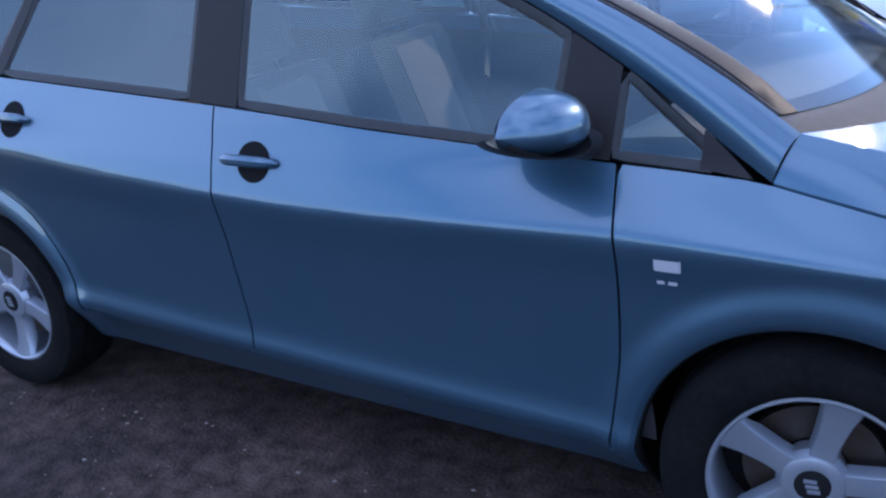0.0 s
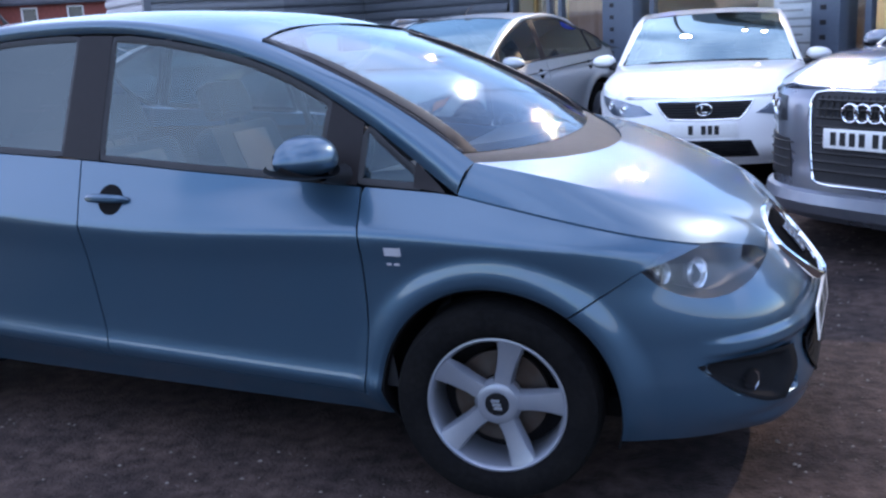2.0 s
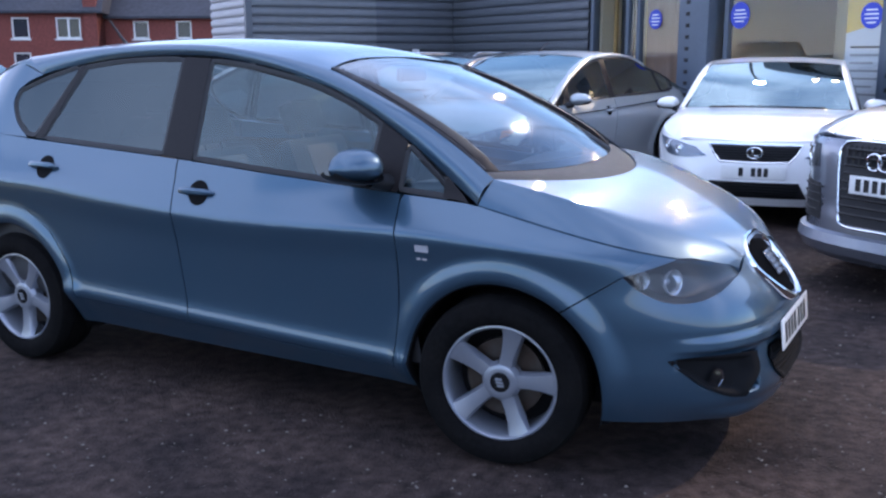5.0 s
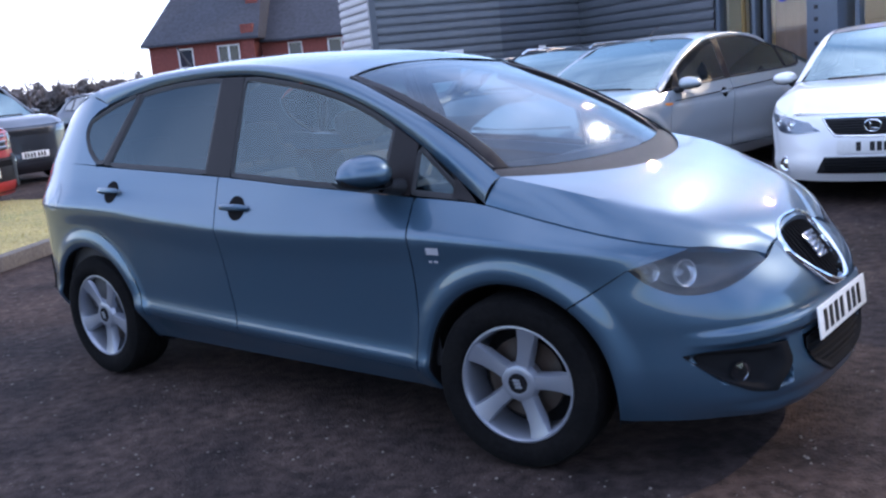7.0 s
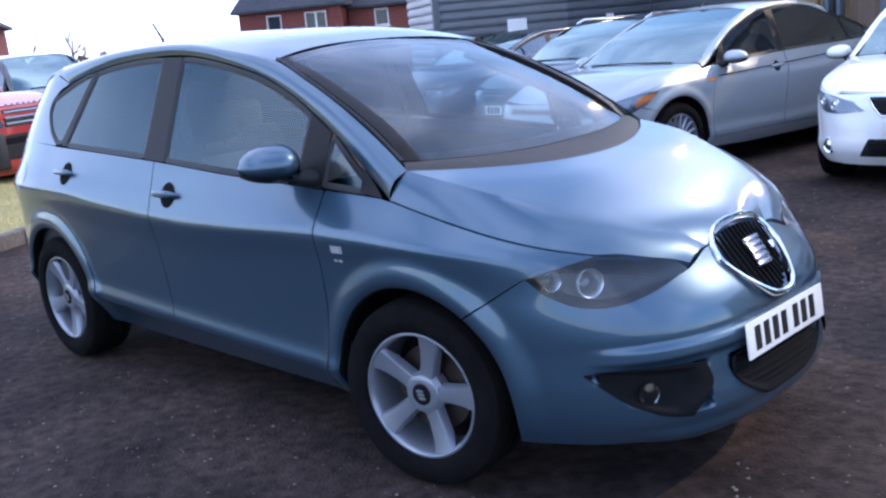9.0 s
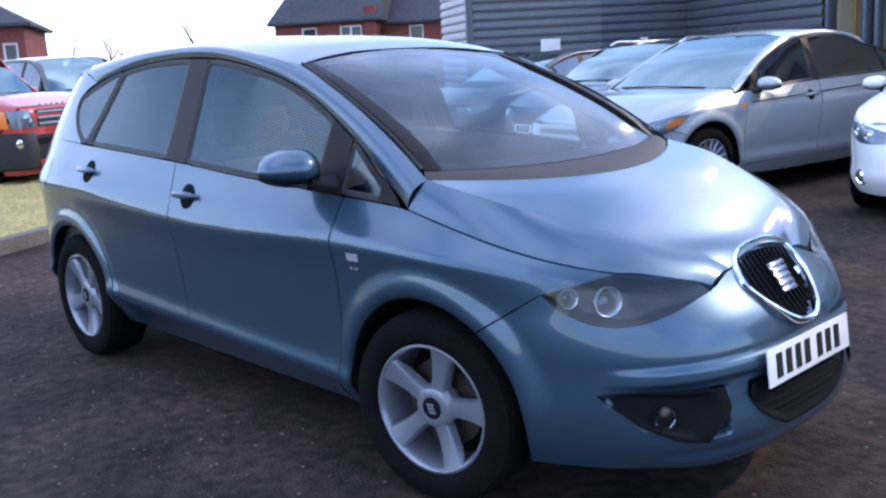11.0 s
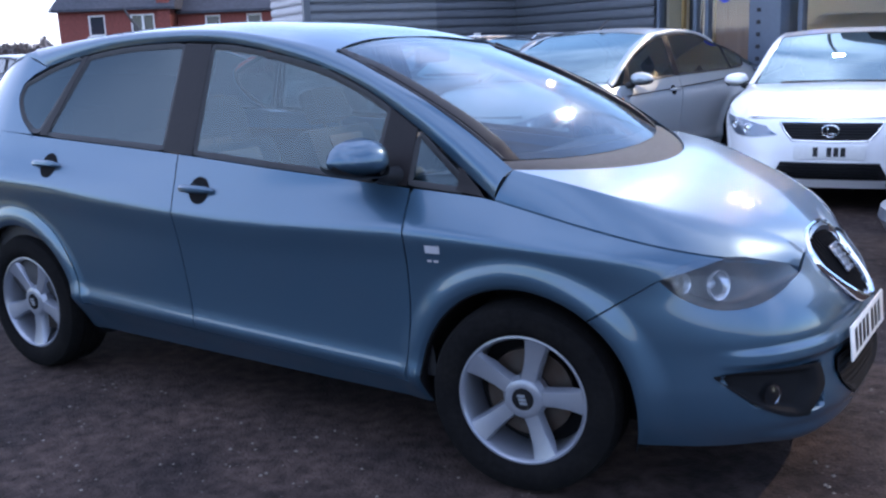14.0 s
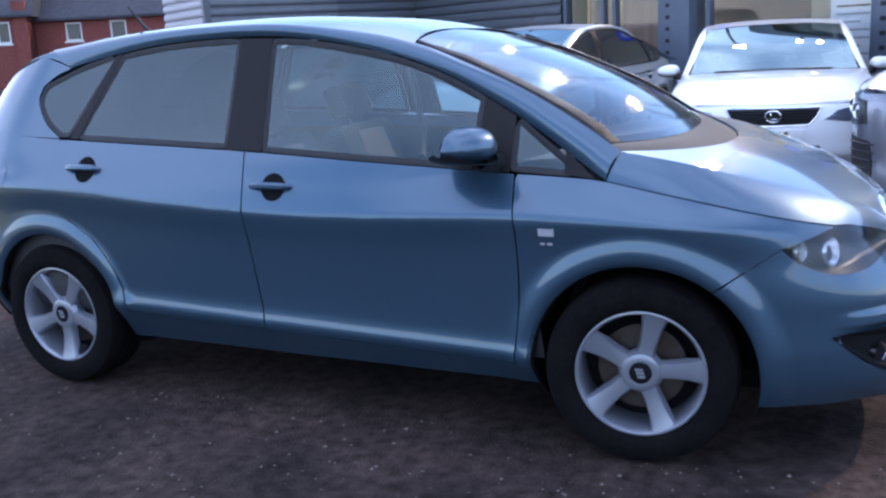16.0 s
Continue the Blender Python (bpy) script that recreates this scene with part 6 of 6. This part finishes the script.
    for sg in (1, -1):
        g = loft3(p0, crest, mid, 6, 12, 0.012, sg)
        grid(bm, g)
        rim_ = np.vstack([g[0, ::-1], g[1:, 0], g[-1, 1:]])
        grid(bm, np.stack([rim_, rim_ - np.array([0.002, 0, 0.02])]))
    weld(bm)
    bonnet = part("bonnet", bm, mat, car)
    n = 21
    u = np.linspace(-1, 1, n)
    wb = np.stack([cowl + 0.09 - 0.10 * u**2, u * (W - 0.165), zb0 + 0.045 - 0.01 * u**2], 1)
    wt = np.stack([head - 0.07 + 0.07 * u**2, u * (roof_y - 0.012), roof - 0.048 - 0.032 * u**2], 1)
    sl = curve([wb[0], ((wb[0] + wt[0]) / 2 + (0.02, 0, 0.035)), wt[0]], 12)
    ws = coons(wb, wt, sl, sl * (1, -1, 1))
    bm = bmesh.new()
    grid(bm, ws)
    sc = part("windscreen", bm, gm, car, outward=(0, 0, 0.6))
    sc.visible_shadow = False
    bm = bmesh.new()
    ins = np.array([-0.004, 0, -0.006])
    grid(bm, ws[:2] + ins)
    grid(bm, ws[-2:] + ins)
    part("screen_band", bm, M["dark"], sc)
    edge = loft3(p0[:1], crest[:1], mid[:1], 6, 12, 0.012, 1)[0][5:]
    edge = poly(np.vstack([edge * (1, -1, 1), edge[::-1][1:]]), n) - (0.004, 0, 0.012)
    bm = bmesh.new()
    grid(bm, [wb + (0, 0, -0.004), edge])
    cow = part("scuttle_panel", bm, M["trim"], car)
    for o in (-1, 1):
        bm = bmesh.new()
        tube(bm, [ws[0, 10 + o * 7] + (0.03, 0, 0.006), ws[0, 10 + o * 3] + (0.02, 0, 0.010), ws[0, 10 - o] + (0.012, 0, 0.014)], [0.009, 0.007, 0.005], 6)
        part("wiper", bm, M["trim"], cow)
    hi = curve([(head, roof_y, roof - 0.080), ((head + rend) / 2, roof_y - 0.01, roof - 0.03), (rend, roof_y - 0.02, roof - 0.09)], 24)
    cl = curve([(head - 0.07, 0, roof - 0.046), ((head + rend) / 2, 0, roof), (rend - 0.06, 0, roof - 0.055)], 24)
    bm = bmesh.new()
    rows = [np.stack([c[0] + (a[0] - c[0]) * u * u, a[1] * u, c[2] + (a[2] - c[2]) * np.abs(u) ** 2.6], 1) for a, c in zip(hi, cl)]
    grid(bm, rows)
    part("roof", bm, mat, car)
    dk = deck if deck is not None else tail + 0.12
    last = np.array(rows[-1])
    foot = np.stack([np.full(n, dk) + 0.05 * u**2, u * (W - 0.16), np.full(n, float(belt(tail + 0.2)) + 0.01)], 1)
    bm = bmesh.new()
    grid(bm, [last * (1 - t) + foot * t for t in np.linspace(0, 1, 8)])
    part("rear_window", bm, M["glass_dark"], car, outward=(0, 0, 0.6)).visible_shadow = False
    bm = bmesh.new()
    end = np.stack([np.full(n, tail + 0.10) + 0.1 * u**4, u * (W - 0.10), np.full(n, float(belt(tail + 0.2)) - 0.03)], 1)
    grid(bm, [foot * (1 - t) + end * t for t in np.linspace(0, 1, 4)])
    ss = np.linspace(k.xcr - 1, k.xcr - 0.35, 14)
    for sg in (1, -1):
        grid(bm, k.at(*np.meshgrid(ss, np.linspace(0.22, float(belt(tail + 0.2)) - 0.02, 12)), 0.003, sg))
    weld(bm)
    part("boot_lid", bm, mat, car)
    bm = bmesh.new()
    box(bm, tail + 0.2, nose - 0.25, -W + 0.3, W - 0.3, 0.17, 0.30, 0.02)
    box(bm, xr + A + 0.02, xf - A - 0.02, -W + 0.06, W - 0.06, 0.18, 0.32, 0.02)
    box(bm, xf - 0.35, nose - 0.22, -W + 0.42, W - 0.42, 0.2, zf - 0.08, 0.04)
    part("underside", bm, M["dark"], car)
    if seats:
        bm = bmesh.new()
        grid(bm, [[(x, y, z) for x, z in curve([(cowl + 0.05, zb0 + 0.01), (cowl - 0.35, zb0 + 0.0), (cowl - 0.5, zb0 - 0.12), (cowl - 0.48, 0.45)], 9)] for y in np.linspace(-W + 0.15, W - 0.15, 5)])
        part("dashboard", bm, M["cabin"], car)
        for y in (-0.37, 0.37):
            seat(car, xB + 0.25, y, M["seat"], 0.5, 22, zb0 - 0.62, 0.62, heads)
        seat(car, xR - 0.0, 0, M["seat"], 1.2, 22, zb0 - 0.58, 0.56, False)
        bm = bmesh.new()
        for sg in (1, -1):
            grid(bm, k.at(*np.meshgrid(np.linspace(xr + 0.05, xF, 12), np.linspace(0.3, zb0 - 0.03, 5)), -0.05, sg))
        part("door_lining", bm, M["cabin"], car)
        bm = bmesh.new()
        grid(bm, np.array(rows) * (1, 0.96, 1) - (0, 0, 0.03))
        part("headlining", bm, M["cabin_light"], car)
    return car, k, bumper, bonnet


def lamps(car, k, low, top, mat=None, bowls=(), amber=None, name="head_lamp"):
    """A pair of lamps between two lines on the skin, in (x, z)."""
    for sg in (1, -1):
        l, t = curve(low, 18), curve(top, 18)
        sz = coons(l, t, poly([l[0], t[0]], 8), poly([l[-1], t[-1]], 8))
        f = k.sz(sz.reshape(-1, 2)).reshape(sz.shape)
        lens = patch(name, k, f, M["lens"], car, sg, 0.010, 0.008, "clear head lamp")
        lens.visible_shadow = False
        patch("lamp_housing", k, f, mat or M["silver"], lens, sg, 0.0035, 0.004)
        for x, z, r in bowls:
            c = k.at(*k.sz([(x, z)])[0], 0.003, sg)
            bm = bmesh.new()
            lathe(bm, [(0.0, 0.003), (r * 0.5, 0.002), (r * 0.7, -0.004), (r * 0.92, 0.003), (r, 0.0)], 24, "x")
            o = part("lamp_bowl", bm, M["chrome"], lens)
            o.matrix_basis = Matrix.Translation(c) @ Matrix.Rotation(radians(25 * sg), 4, "Z")
        if amber:
            l, t = curve(amber[0], 8), curve(amber[1], 8)
            sz = coons(l, t, poly([l[0], t[0]], 5), poly([l[-1], t[-1]], 5))
            patch("indicator", k, k.sz(sz.reshape(-1, 2)).reshape(sz.shape), M["amber"], lens, sg, 0.007, 0.004, "amber indicator")


def front_panel(parent, k, pts, mat, off=0.006, name="grille", label="", sides=(1, -1), depth=0.006):
    """A panel on the nose given by half width and height rows: (y half, z)."""
    bm = bmesh.new()
    rows = []
    for h, z in pts:
        y = np.linspace(-h, h, 25)
        rows.append(np.stack([nose_x(k, y, z) + off, y, np.full(25, z)], 1))
    rows = np.array(rows)
    grid(bm, rows)
    rim = np.vstack([rows[0], rows[1:, -1], rows[-1, -2::-1], rows[-2::-1, 0]])
    grid(bm, np.stack([rim, rim - (depth + 0.004, 0, 0)]))
    return part(name, bm, mat, parent, label)


def bars(parent, k, hw, z0, z1, n, mat, off, upright=False, name="grille_bar", t=0.006):
    for q in range(n):
        bm = bmesh.new()
        if upright:
            y = -hw + 2 * hw * (q + 0.5) / n
            grid(bm, [[(nose_x(k, y, z) + off, y - t, z), (nose_x(k, y, z) + off + 0.012, y, z), (nose_x(k, y, z) + off, y + t, z)] for z in np.linspace(z0, z1, 4)])
        else:
            z = z0 + (z1 - z0) * (q + 0.5) / n
            h = hw(z) if callable(hw) else hw
            grid(bm, [[(nose_x(k, y, z) + off, y, z - t), (nose_x(k, y, z) + off + 0.014, y, z), (nose_x(k, y, z) + off, y, z + t)] for y in np.linspace(-h, h, 13)])
        part(name, bm, mat, parent)


def ring(parent, m, r0, r1, mat, sy=1.0, name="emblem", n=32):
    bm = bmesh.new()
    rows = []
    for a in np.linspace(0, 2 * np.pi, n, endpoint=False):
        rows.append([((r0 + (r1 - r0) * (0.5 + 0.5 * math.cos(b))) * math.cos(a) * sy, 0.006 * math.sin(b), (r0 + (r1 - r0) * (0.5 + 0.5 * math.cos(b))) * math.sin(a)) for b in np.linspace(0, 2 * np.pi, 9)])
    grid(bm, rows, close_u=True)
    o = part(name, bm, mat, parent)
    o.matrix_basis = m
    return o


FACE = Matrix.Rotation(math.pi / 2, 4, "Z")

# white saloon
car, k, bumper, bonnet = parked_car("saloon_car", "pearl white saloon parked nose-out by the showroom glass", (0.76, 6.70), -82.5, M["white"], 1.37, -1.36, 2.20, -2.38, 0.90, 0.325, 0.92, 1.0, 0.735, 0.95, 0.12, 1.425, -1.15, -1.9, "multi", 14, glass_mat=M["glass_coated"])
lamps(car, k, [(1.80, 0.67), (1.92, 0.60), (2.06, 0.585), (2.135, 0.61)], [(1.70, 0.745), (1.82, 0.735), (1.97, 0.715), (2.085, 0.675)], M["silver"], [(2.02, 0.645, 0.045), (1.90, 0.675, 0.035)])
g = front_panel(bumper, k, [(0.27, 0.575), (0.33, 0.64), (0.37, 0.705)], M["trim"], 0.004, "grille", "black upper grille")
bars(g, k, lambda z: 0.27 + 0.1 * (z - 0.575) / 0.13, 0.58, 0.70, 6, M["trim"], 0.006)
for h, z in ((0.375, 0.71),):
    bm = bmesh.new()
    tube(bm, [(nose_x(k, y, z) + 0.008, y, z) for y in np.linspace(-h, h, 15)], 0.008, 6)
    tube(bm, [(nose_x(k, y, zz) + 0.008, y, zz) for y, zz in ((-0.375, 0.71), (-0.335, 0.64), (-0.275, 0.572), (0.0, 0.565), (0.275, 0.572), (0.335, 0.64), (0.375, 0.71))], 0.007, 6)
    part("grille_frame", bm, M["chrome"], g, "chrome grille frame")
em = ring(g, Matrix.Translation((nose_x(k, 0, 0.64) + 0.022, 0, 0.645)) @ FACE, 0.038, 0.052, M["chrome"], 1.35)
bm = bmesh.new()
box(bm, -0.025, -0.012, -0.005, 0.004, -0.025, 0.03, 0.002)
box(bm, -0.025, 0.03, -0.005, 0.004, -0.028, -0.016, 0.002)
part("emblem_stroke", bm, M["chrome"], em)
np_ = number_plate(bumper, Matrix.Translation((2.205, 0, 0.487)) @ FACE, bars=0)
for x0 in (-0.10, 0.0, 0.05, 0.10):
    bm = bmesh.new()
    box(bm, x0 - 0.018, x0 + 0.018, -0.0012, 0.001, -0.036, 0.036)
    part("plate_bar", bm, M["ink"], np_, smooth=False)
g2 = front_panel(bumper, k, [(0.43, 0.27), (0.40, 0.33), (0.36, 0.405)], M["trim"], 0.004, "lower_grille", "wide black lower intake")
bars(g2, k, 0.36, 0.28, 0.40, 5, M["dark"], 0.005)
for sg in (1, -1):
    c = k.at(*k.sz([(2.0, 0.335)])[0], 0.0, sg)
    bm = bmesh.new()
    lathe(bm, [(0.0, 0.008), (0.03, 0.006), (0.042, 0.0), (0.055, 0.004), (0.065, -0.01)], 20, "x")
    o = part("fog_lamp", bm, M["chrome"], bumper, "round fog lamp")
    o.matrix_basis = Matrix.Translation(c) @ Matrix.Rotation(radians(30 * sg), 4, "Z")

# grey hatchback
car, k, bumper, bonnet = parked_car("hatchback_car", "silver-grey large hatchback with multi-spoke alloy wheels", (-1.73, 6.42), -100, M["grey"], 1.43, -1.42, 2.40, -2.38, 0.925, 0.335, 0.95, 1.02, 0.74, 1.02, 0.12, 1.50, -1.0, -2.05, "multi", 18, glass_mat=M["glass_coated"], heads=False)
lamps(car, k, [(1.82, 0.69), (2.02, 0.62), (2.20, 0.615), (2.28, 0.64)], [(1.68, 0.80), (1.85, 0.79), (2.02, 0.755), (2.20, 0.70)], M["silver"], [(2.14, 0.665, 0.04)], ([(1.80, 0.72), (1.93, 0.68)], [(1.72, 0.785), (1.90, 0.755)]))
g = front_panel(bumper, k, [(0.36, 0.24), (0.45, 0.33), (0.42, 0.44)], M["trim"], 0.004, "lower_grille", "black trapezoid lower grille")
bars(g, k, 0.38, 0.26, 0.43, 5, M["cowl"], 0.006)
front_panel(bumper, k, [(0.36, 0.655), (0.38, 0.70)], M["trim"], 0.004, "grille", "slim black upper grille")
number_plate(bumper, Matrix.Translation((2.41, 0, 0.53)) @ FACE)
for sg in (1, -1):
    bm = bmesh.new()
    grid(bm, [[k.at(np.array(1.0 + x), np.array(0.83 + dz + 0.05 * x), 0.004, sg) for x in (-0.06, 0.0, 0.06)] for dz in (-0.012, 0.012)])
    part("side_indicator", bm, M["amber"], car, "amber side indicator")
    bm = bmesh.new()
    tube(bm, [k.at(np.array(x), np.array(0.85 + (0.93 - 0.85) * (0.9 - x) / 2.3), 0.004, sg) for x in np.linspace(-1.3, 0.9, 24)], 0.006, 6)
    part("side_moulding", bm, M["trim"], car)
bm = bmesh.new()
tube(bm, [(0.02, 0, 1.49), (-0.03, 0, 1.53), (-0.16, 0, 1.60)], [0.010, 0.005, 0.003], 6)
part("aerial", bm, M["trim"], car)

# silver off-roader near the nose of the blue car
car, k, bumper, bonnet = parked_car("suv_car", "large silver off-roader with a deep chrome-framed grille", (3.58, 4.48), -122.0, M["silver"], 1.55, -1.45, 2.52, -2.5, 0.985, 0.38, 1.10, 1.16, 0.95, 1.05, 0.2, 1.74, -1.9, -2.3, "multi", 10, box_nose=3.0)
g = front_panel(bumper, k, [(0.30, 0.44), (0.335, 0.50), (0.37, 0.70), (0.38, 0.90), (0.36, 0.935)], M["trim"], 0.006, "grille", "tall dark single-frame grille")
bars(g, k, lambda z: 0.34, 0.48, 0.92, 9, M["cowl"], 0.008, t=0.008)
bars(g, k, 0.34, 0.80, 0.92, 16, M["cowl"], 0.008, True, "grille_upright", 0.004)
bm = bmesh.new()
tube(bm, [(nose_x(k, y, z) + 0.012, y, z) for y, z in np.vstack([curve([(0.0, 0.942), (-0.30, 0.942), (-0.385, 0.90), (-0.375, 0.70), (-0.34, 0.50), (-0.28, 0.432), (0.0, 0.428)], 30), curve([(0.0, 0.428), (0.28, 0.432), (0.34, 0.50), (0.375, 0.70), (0.385, 0.90), (0.30, 0.942), (0.0, 0.942)], 30)[1:]])], 0.009, 8)
part("grille_frame", bm, M["chrome"], g, "polished chrome grille frame")
for q in range(4):
    ring(g, Matrix.Translation((nose_x(k, 0, 0.83) + 0.03, -0.112 + q * 0.075, 0.832)) @ FACE, 0.042, 0.056, M["chrome"])
number_plate(g, Matrix.Translation((nose_x(k, 0, 0.7) + 0.035, 0, 0.69)) @ FACE)
lamps(car, k, [(2.05, 0.80), (2.25, 0.74), (2.40, 0.76)], [(1.95, 0.93), (2.20, 0.925), (2.37, 0.90)], M["housing"], [(2.32, 0.83, 0.055), (2.16, 0.85, 0.05)])
bm = bmesh.new()
for sg in (1, -1):
    grid(bm, [[k.at(np.array(s), np.array(z), o, sg) for z, o in ((0.24, 0.0), (0.26, 0.03), (0.32, 0.045), (0.37, 0.03), (0.385, 0.0))] for s in np.linspace(k.xc + 0.25, k.xc + 1, 24)])
weld(bm)
part("bumper_bar", bm, M["alloy"], bumper, "bright lower bumper bar")
for sg in (1, -1):
    g2 = coons(k.sz(curve([(2.28, 0.44), (2.46, 0.44)], 8)), k.sz(curve([(2.22, 0.68), (2.42, 0.66)], 8)), k.sz(curve([(2.28, 0.44), (2.22, 0.68)], 8)), k.sz(curve([(2.46, 0.44), (2.42, 0.66)], 8)))
    patch("side_intake", k, g2, M["trim"], bumper, sg, 0.006, 0.006)
    for z in (0.49, 0.54, 0.59, 0.64):
        bm = bmesh.new()
        tube(bm, [k.at(*k.sz([(x, z)])[0], 0.012, sg) for x in np.linspace(2.27, 2.44, 6)], 0.006, 6)
        part("intake_bar", bm, M["cowl"], bumper)

# red off-roader across the verge
car, k, bumper, bonnet = parked_car("suv_car", "red boxy off-roader with a slatted silver grille", (-11.49, 1.58), 27.0, M["red"], 1.55, -1.34, 2.35, -2.45, 0.955, 0.37, 1.18, 1.2, 1.06, 1.12, 0.55, 1.86, -2.2, -2.35, "five", 5, box_nose=4.5)
lamps(car, k, [(2.14, 0.80), (2.25, 0.80), (2.295, 0.80)], [(2.10, 1.02), (2.2, 1.02), (2.26, 1.02)], M["silver"], [(2.25, 0.91, 0.07)], ([(2.02, 0.80), (2.11, 0.80)], [(1.98, 1.02), (2.08, 1.02)]))
g = front_panel(bumper, k, [(0.55, 0.80), (0.57, 1.02)], M["trim"], 0.004, "grille", "dark grille with silver slats")
bars(g, k, 0.54, 0.80, 1.02, 3, M["alloy"], 0.010, t=0.018)
front_panel(bumper, k, [(0.80, 0.235), (0.82, 0.40), (0.82, 0.60), (0.80, 0.70)], M["trim"], 0.006, "lower_panel", "black plastic lower bumper")
front_panel(bumper, k, [(0.62, 0.58), (0.62, 0.66)], M["dark"], 0.012, "lower_grille")
for sg in (1, -1):
    bm = bmesh.new()
    grid(bm, [[k.at(np.array(s), np.array(z), o, sg) for z, o in ((0.26, 0.0), (0.30, 0.02), (0.70, 0.02), (0.74, 0.0))] for s in np.linspace(k.xc + 0.3, k.xc + 0.62, 14)])
    part("bumper_corner", bm, M["trim"], bumper, "black plastic bumper corner")
for sg in (1, -1):
    c = k.at(np.array(k.xc + 0.5), np.array(0.60), 0.02, sg)
    bm = bmesh.new()
    lathe(bm, [(0.0, 0.01), (0.04, 0.008), (0.06, 0.0)], 20, "x")
    o = part("fog_lamp", bm, M["chrome"], bumper)
    o.matrix_basis = Matrix.Translation(c) @ Matrix.Rotation(radians(20 * sg), 4, "Z")
number_plate(bumper, Matrix.Translation((2.36, 0, 0.50)) @ FACE)
for y in np.linspace(-0.42, 0.42, 9):
    bm = bmesh.new()
    box(bm, -0.018, 0.018, -0.004, 0.004, -0.018, 0.018, 0.002)
    o = part("bonnet_bar", bm, M["alloy"], bonnet)
    o.matrix_basis = Matrix.Translation((nose_x(k, y, 1.06) + 0.0, y, 1.075)) @ FACE

# dark cars beyond
for nm, lb, pl, az, mt, kw in (
    ("suv_car", "black off-roader parked behind the red one", (-14.9, 5.0), 4, "black", dict(R=0.37, zb0=1.14, zb1=1.17, zf=0.98, W=1.0, roof=1.82, rend=-2.1)),
    ("hatchback_car", "dark blue hatchback parked beyond the verge", (-19.5, 11.5), 8, "navy", dict()),
    ("estate_car", "dark grey estate with bright roof rails", (-3.98, 8.15), -96, "black", dict(roof=1.47, rend=-1.9)),
    ("hatchback_car", "black hatchback parked by the cladding wall", (-6.2, 8.6), -96, "navy", dict(roof=1.42)),
    ("convertible_car", "black convertible with its roof raised", (4.7, 7.35), -95, "black", dict(roof=1.38, W=0.88)),
):
    a = dict(xf=1.33, xr=-1.30, nose=2.17, tail=-2.2, W=0.88, R=0.32, zb0=0.96, zb1=1.03, zf=0.74, cowl=0.95, head=0.15, roof=1.46, rend=-1.5)
    a.update(kw)
    car, k, bumper, bonnet = parked_car(nm, lb, pl, az, M[mt], **a)
    n, zf = a["nose"], a["zf"]
    lamps(car, k, [(n - 0.40, zf - 0.07), (n - 0.2, zf - 0.12), (n - 0.09, zf - 0.12)], [(n - 0.48, zf + 0.01), (n - 0.3, zf - 0.005), (n - 0.13, zf - 0.02)], M["silver"], [(n - 0.2, zf - 0.06, 0.035)])
    g = front_panel(bumper, k, [(0.38, zf - 0.15), (0.40, zf - 0.04)], M["trim"], 0.004, "grille", "black grille")
    bars(g, k, 0.37, zf - 0.14, zf - 0.05, 3, M["chrome"], 0.008, t=0.005)
    front_panel(bumper, k, [(0.45, 0.26), (0.42, 0.40)], M["trim"], 0.004, "lower_grille")
    number_plate(bumper, Matrix.Translation((n + 0.004, 0, 0.50)) @ FACE)
    if nm == "estate_car":
        for sg in (1, -1):
            bm = bmesh.new()
            tube(bm, [(0.1, 0.58 * sg, 1.42), (-0.05, 0.58 * sg, 1.475), (-1.6, 0.57 * sg, 1.46), (-1.75, 0.57 * sg, 1.41)], 0.014, 8)
            part("roof_rail_bar", bm, M["chrome"], car, "bright roof rail")
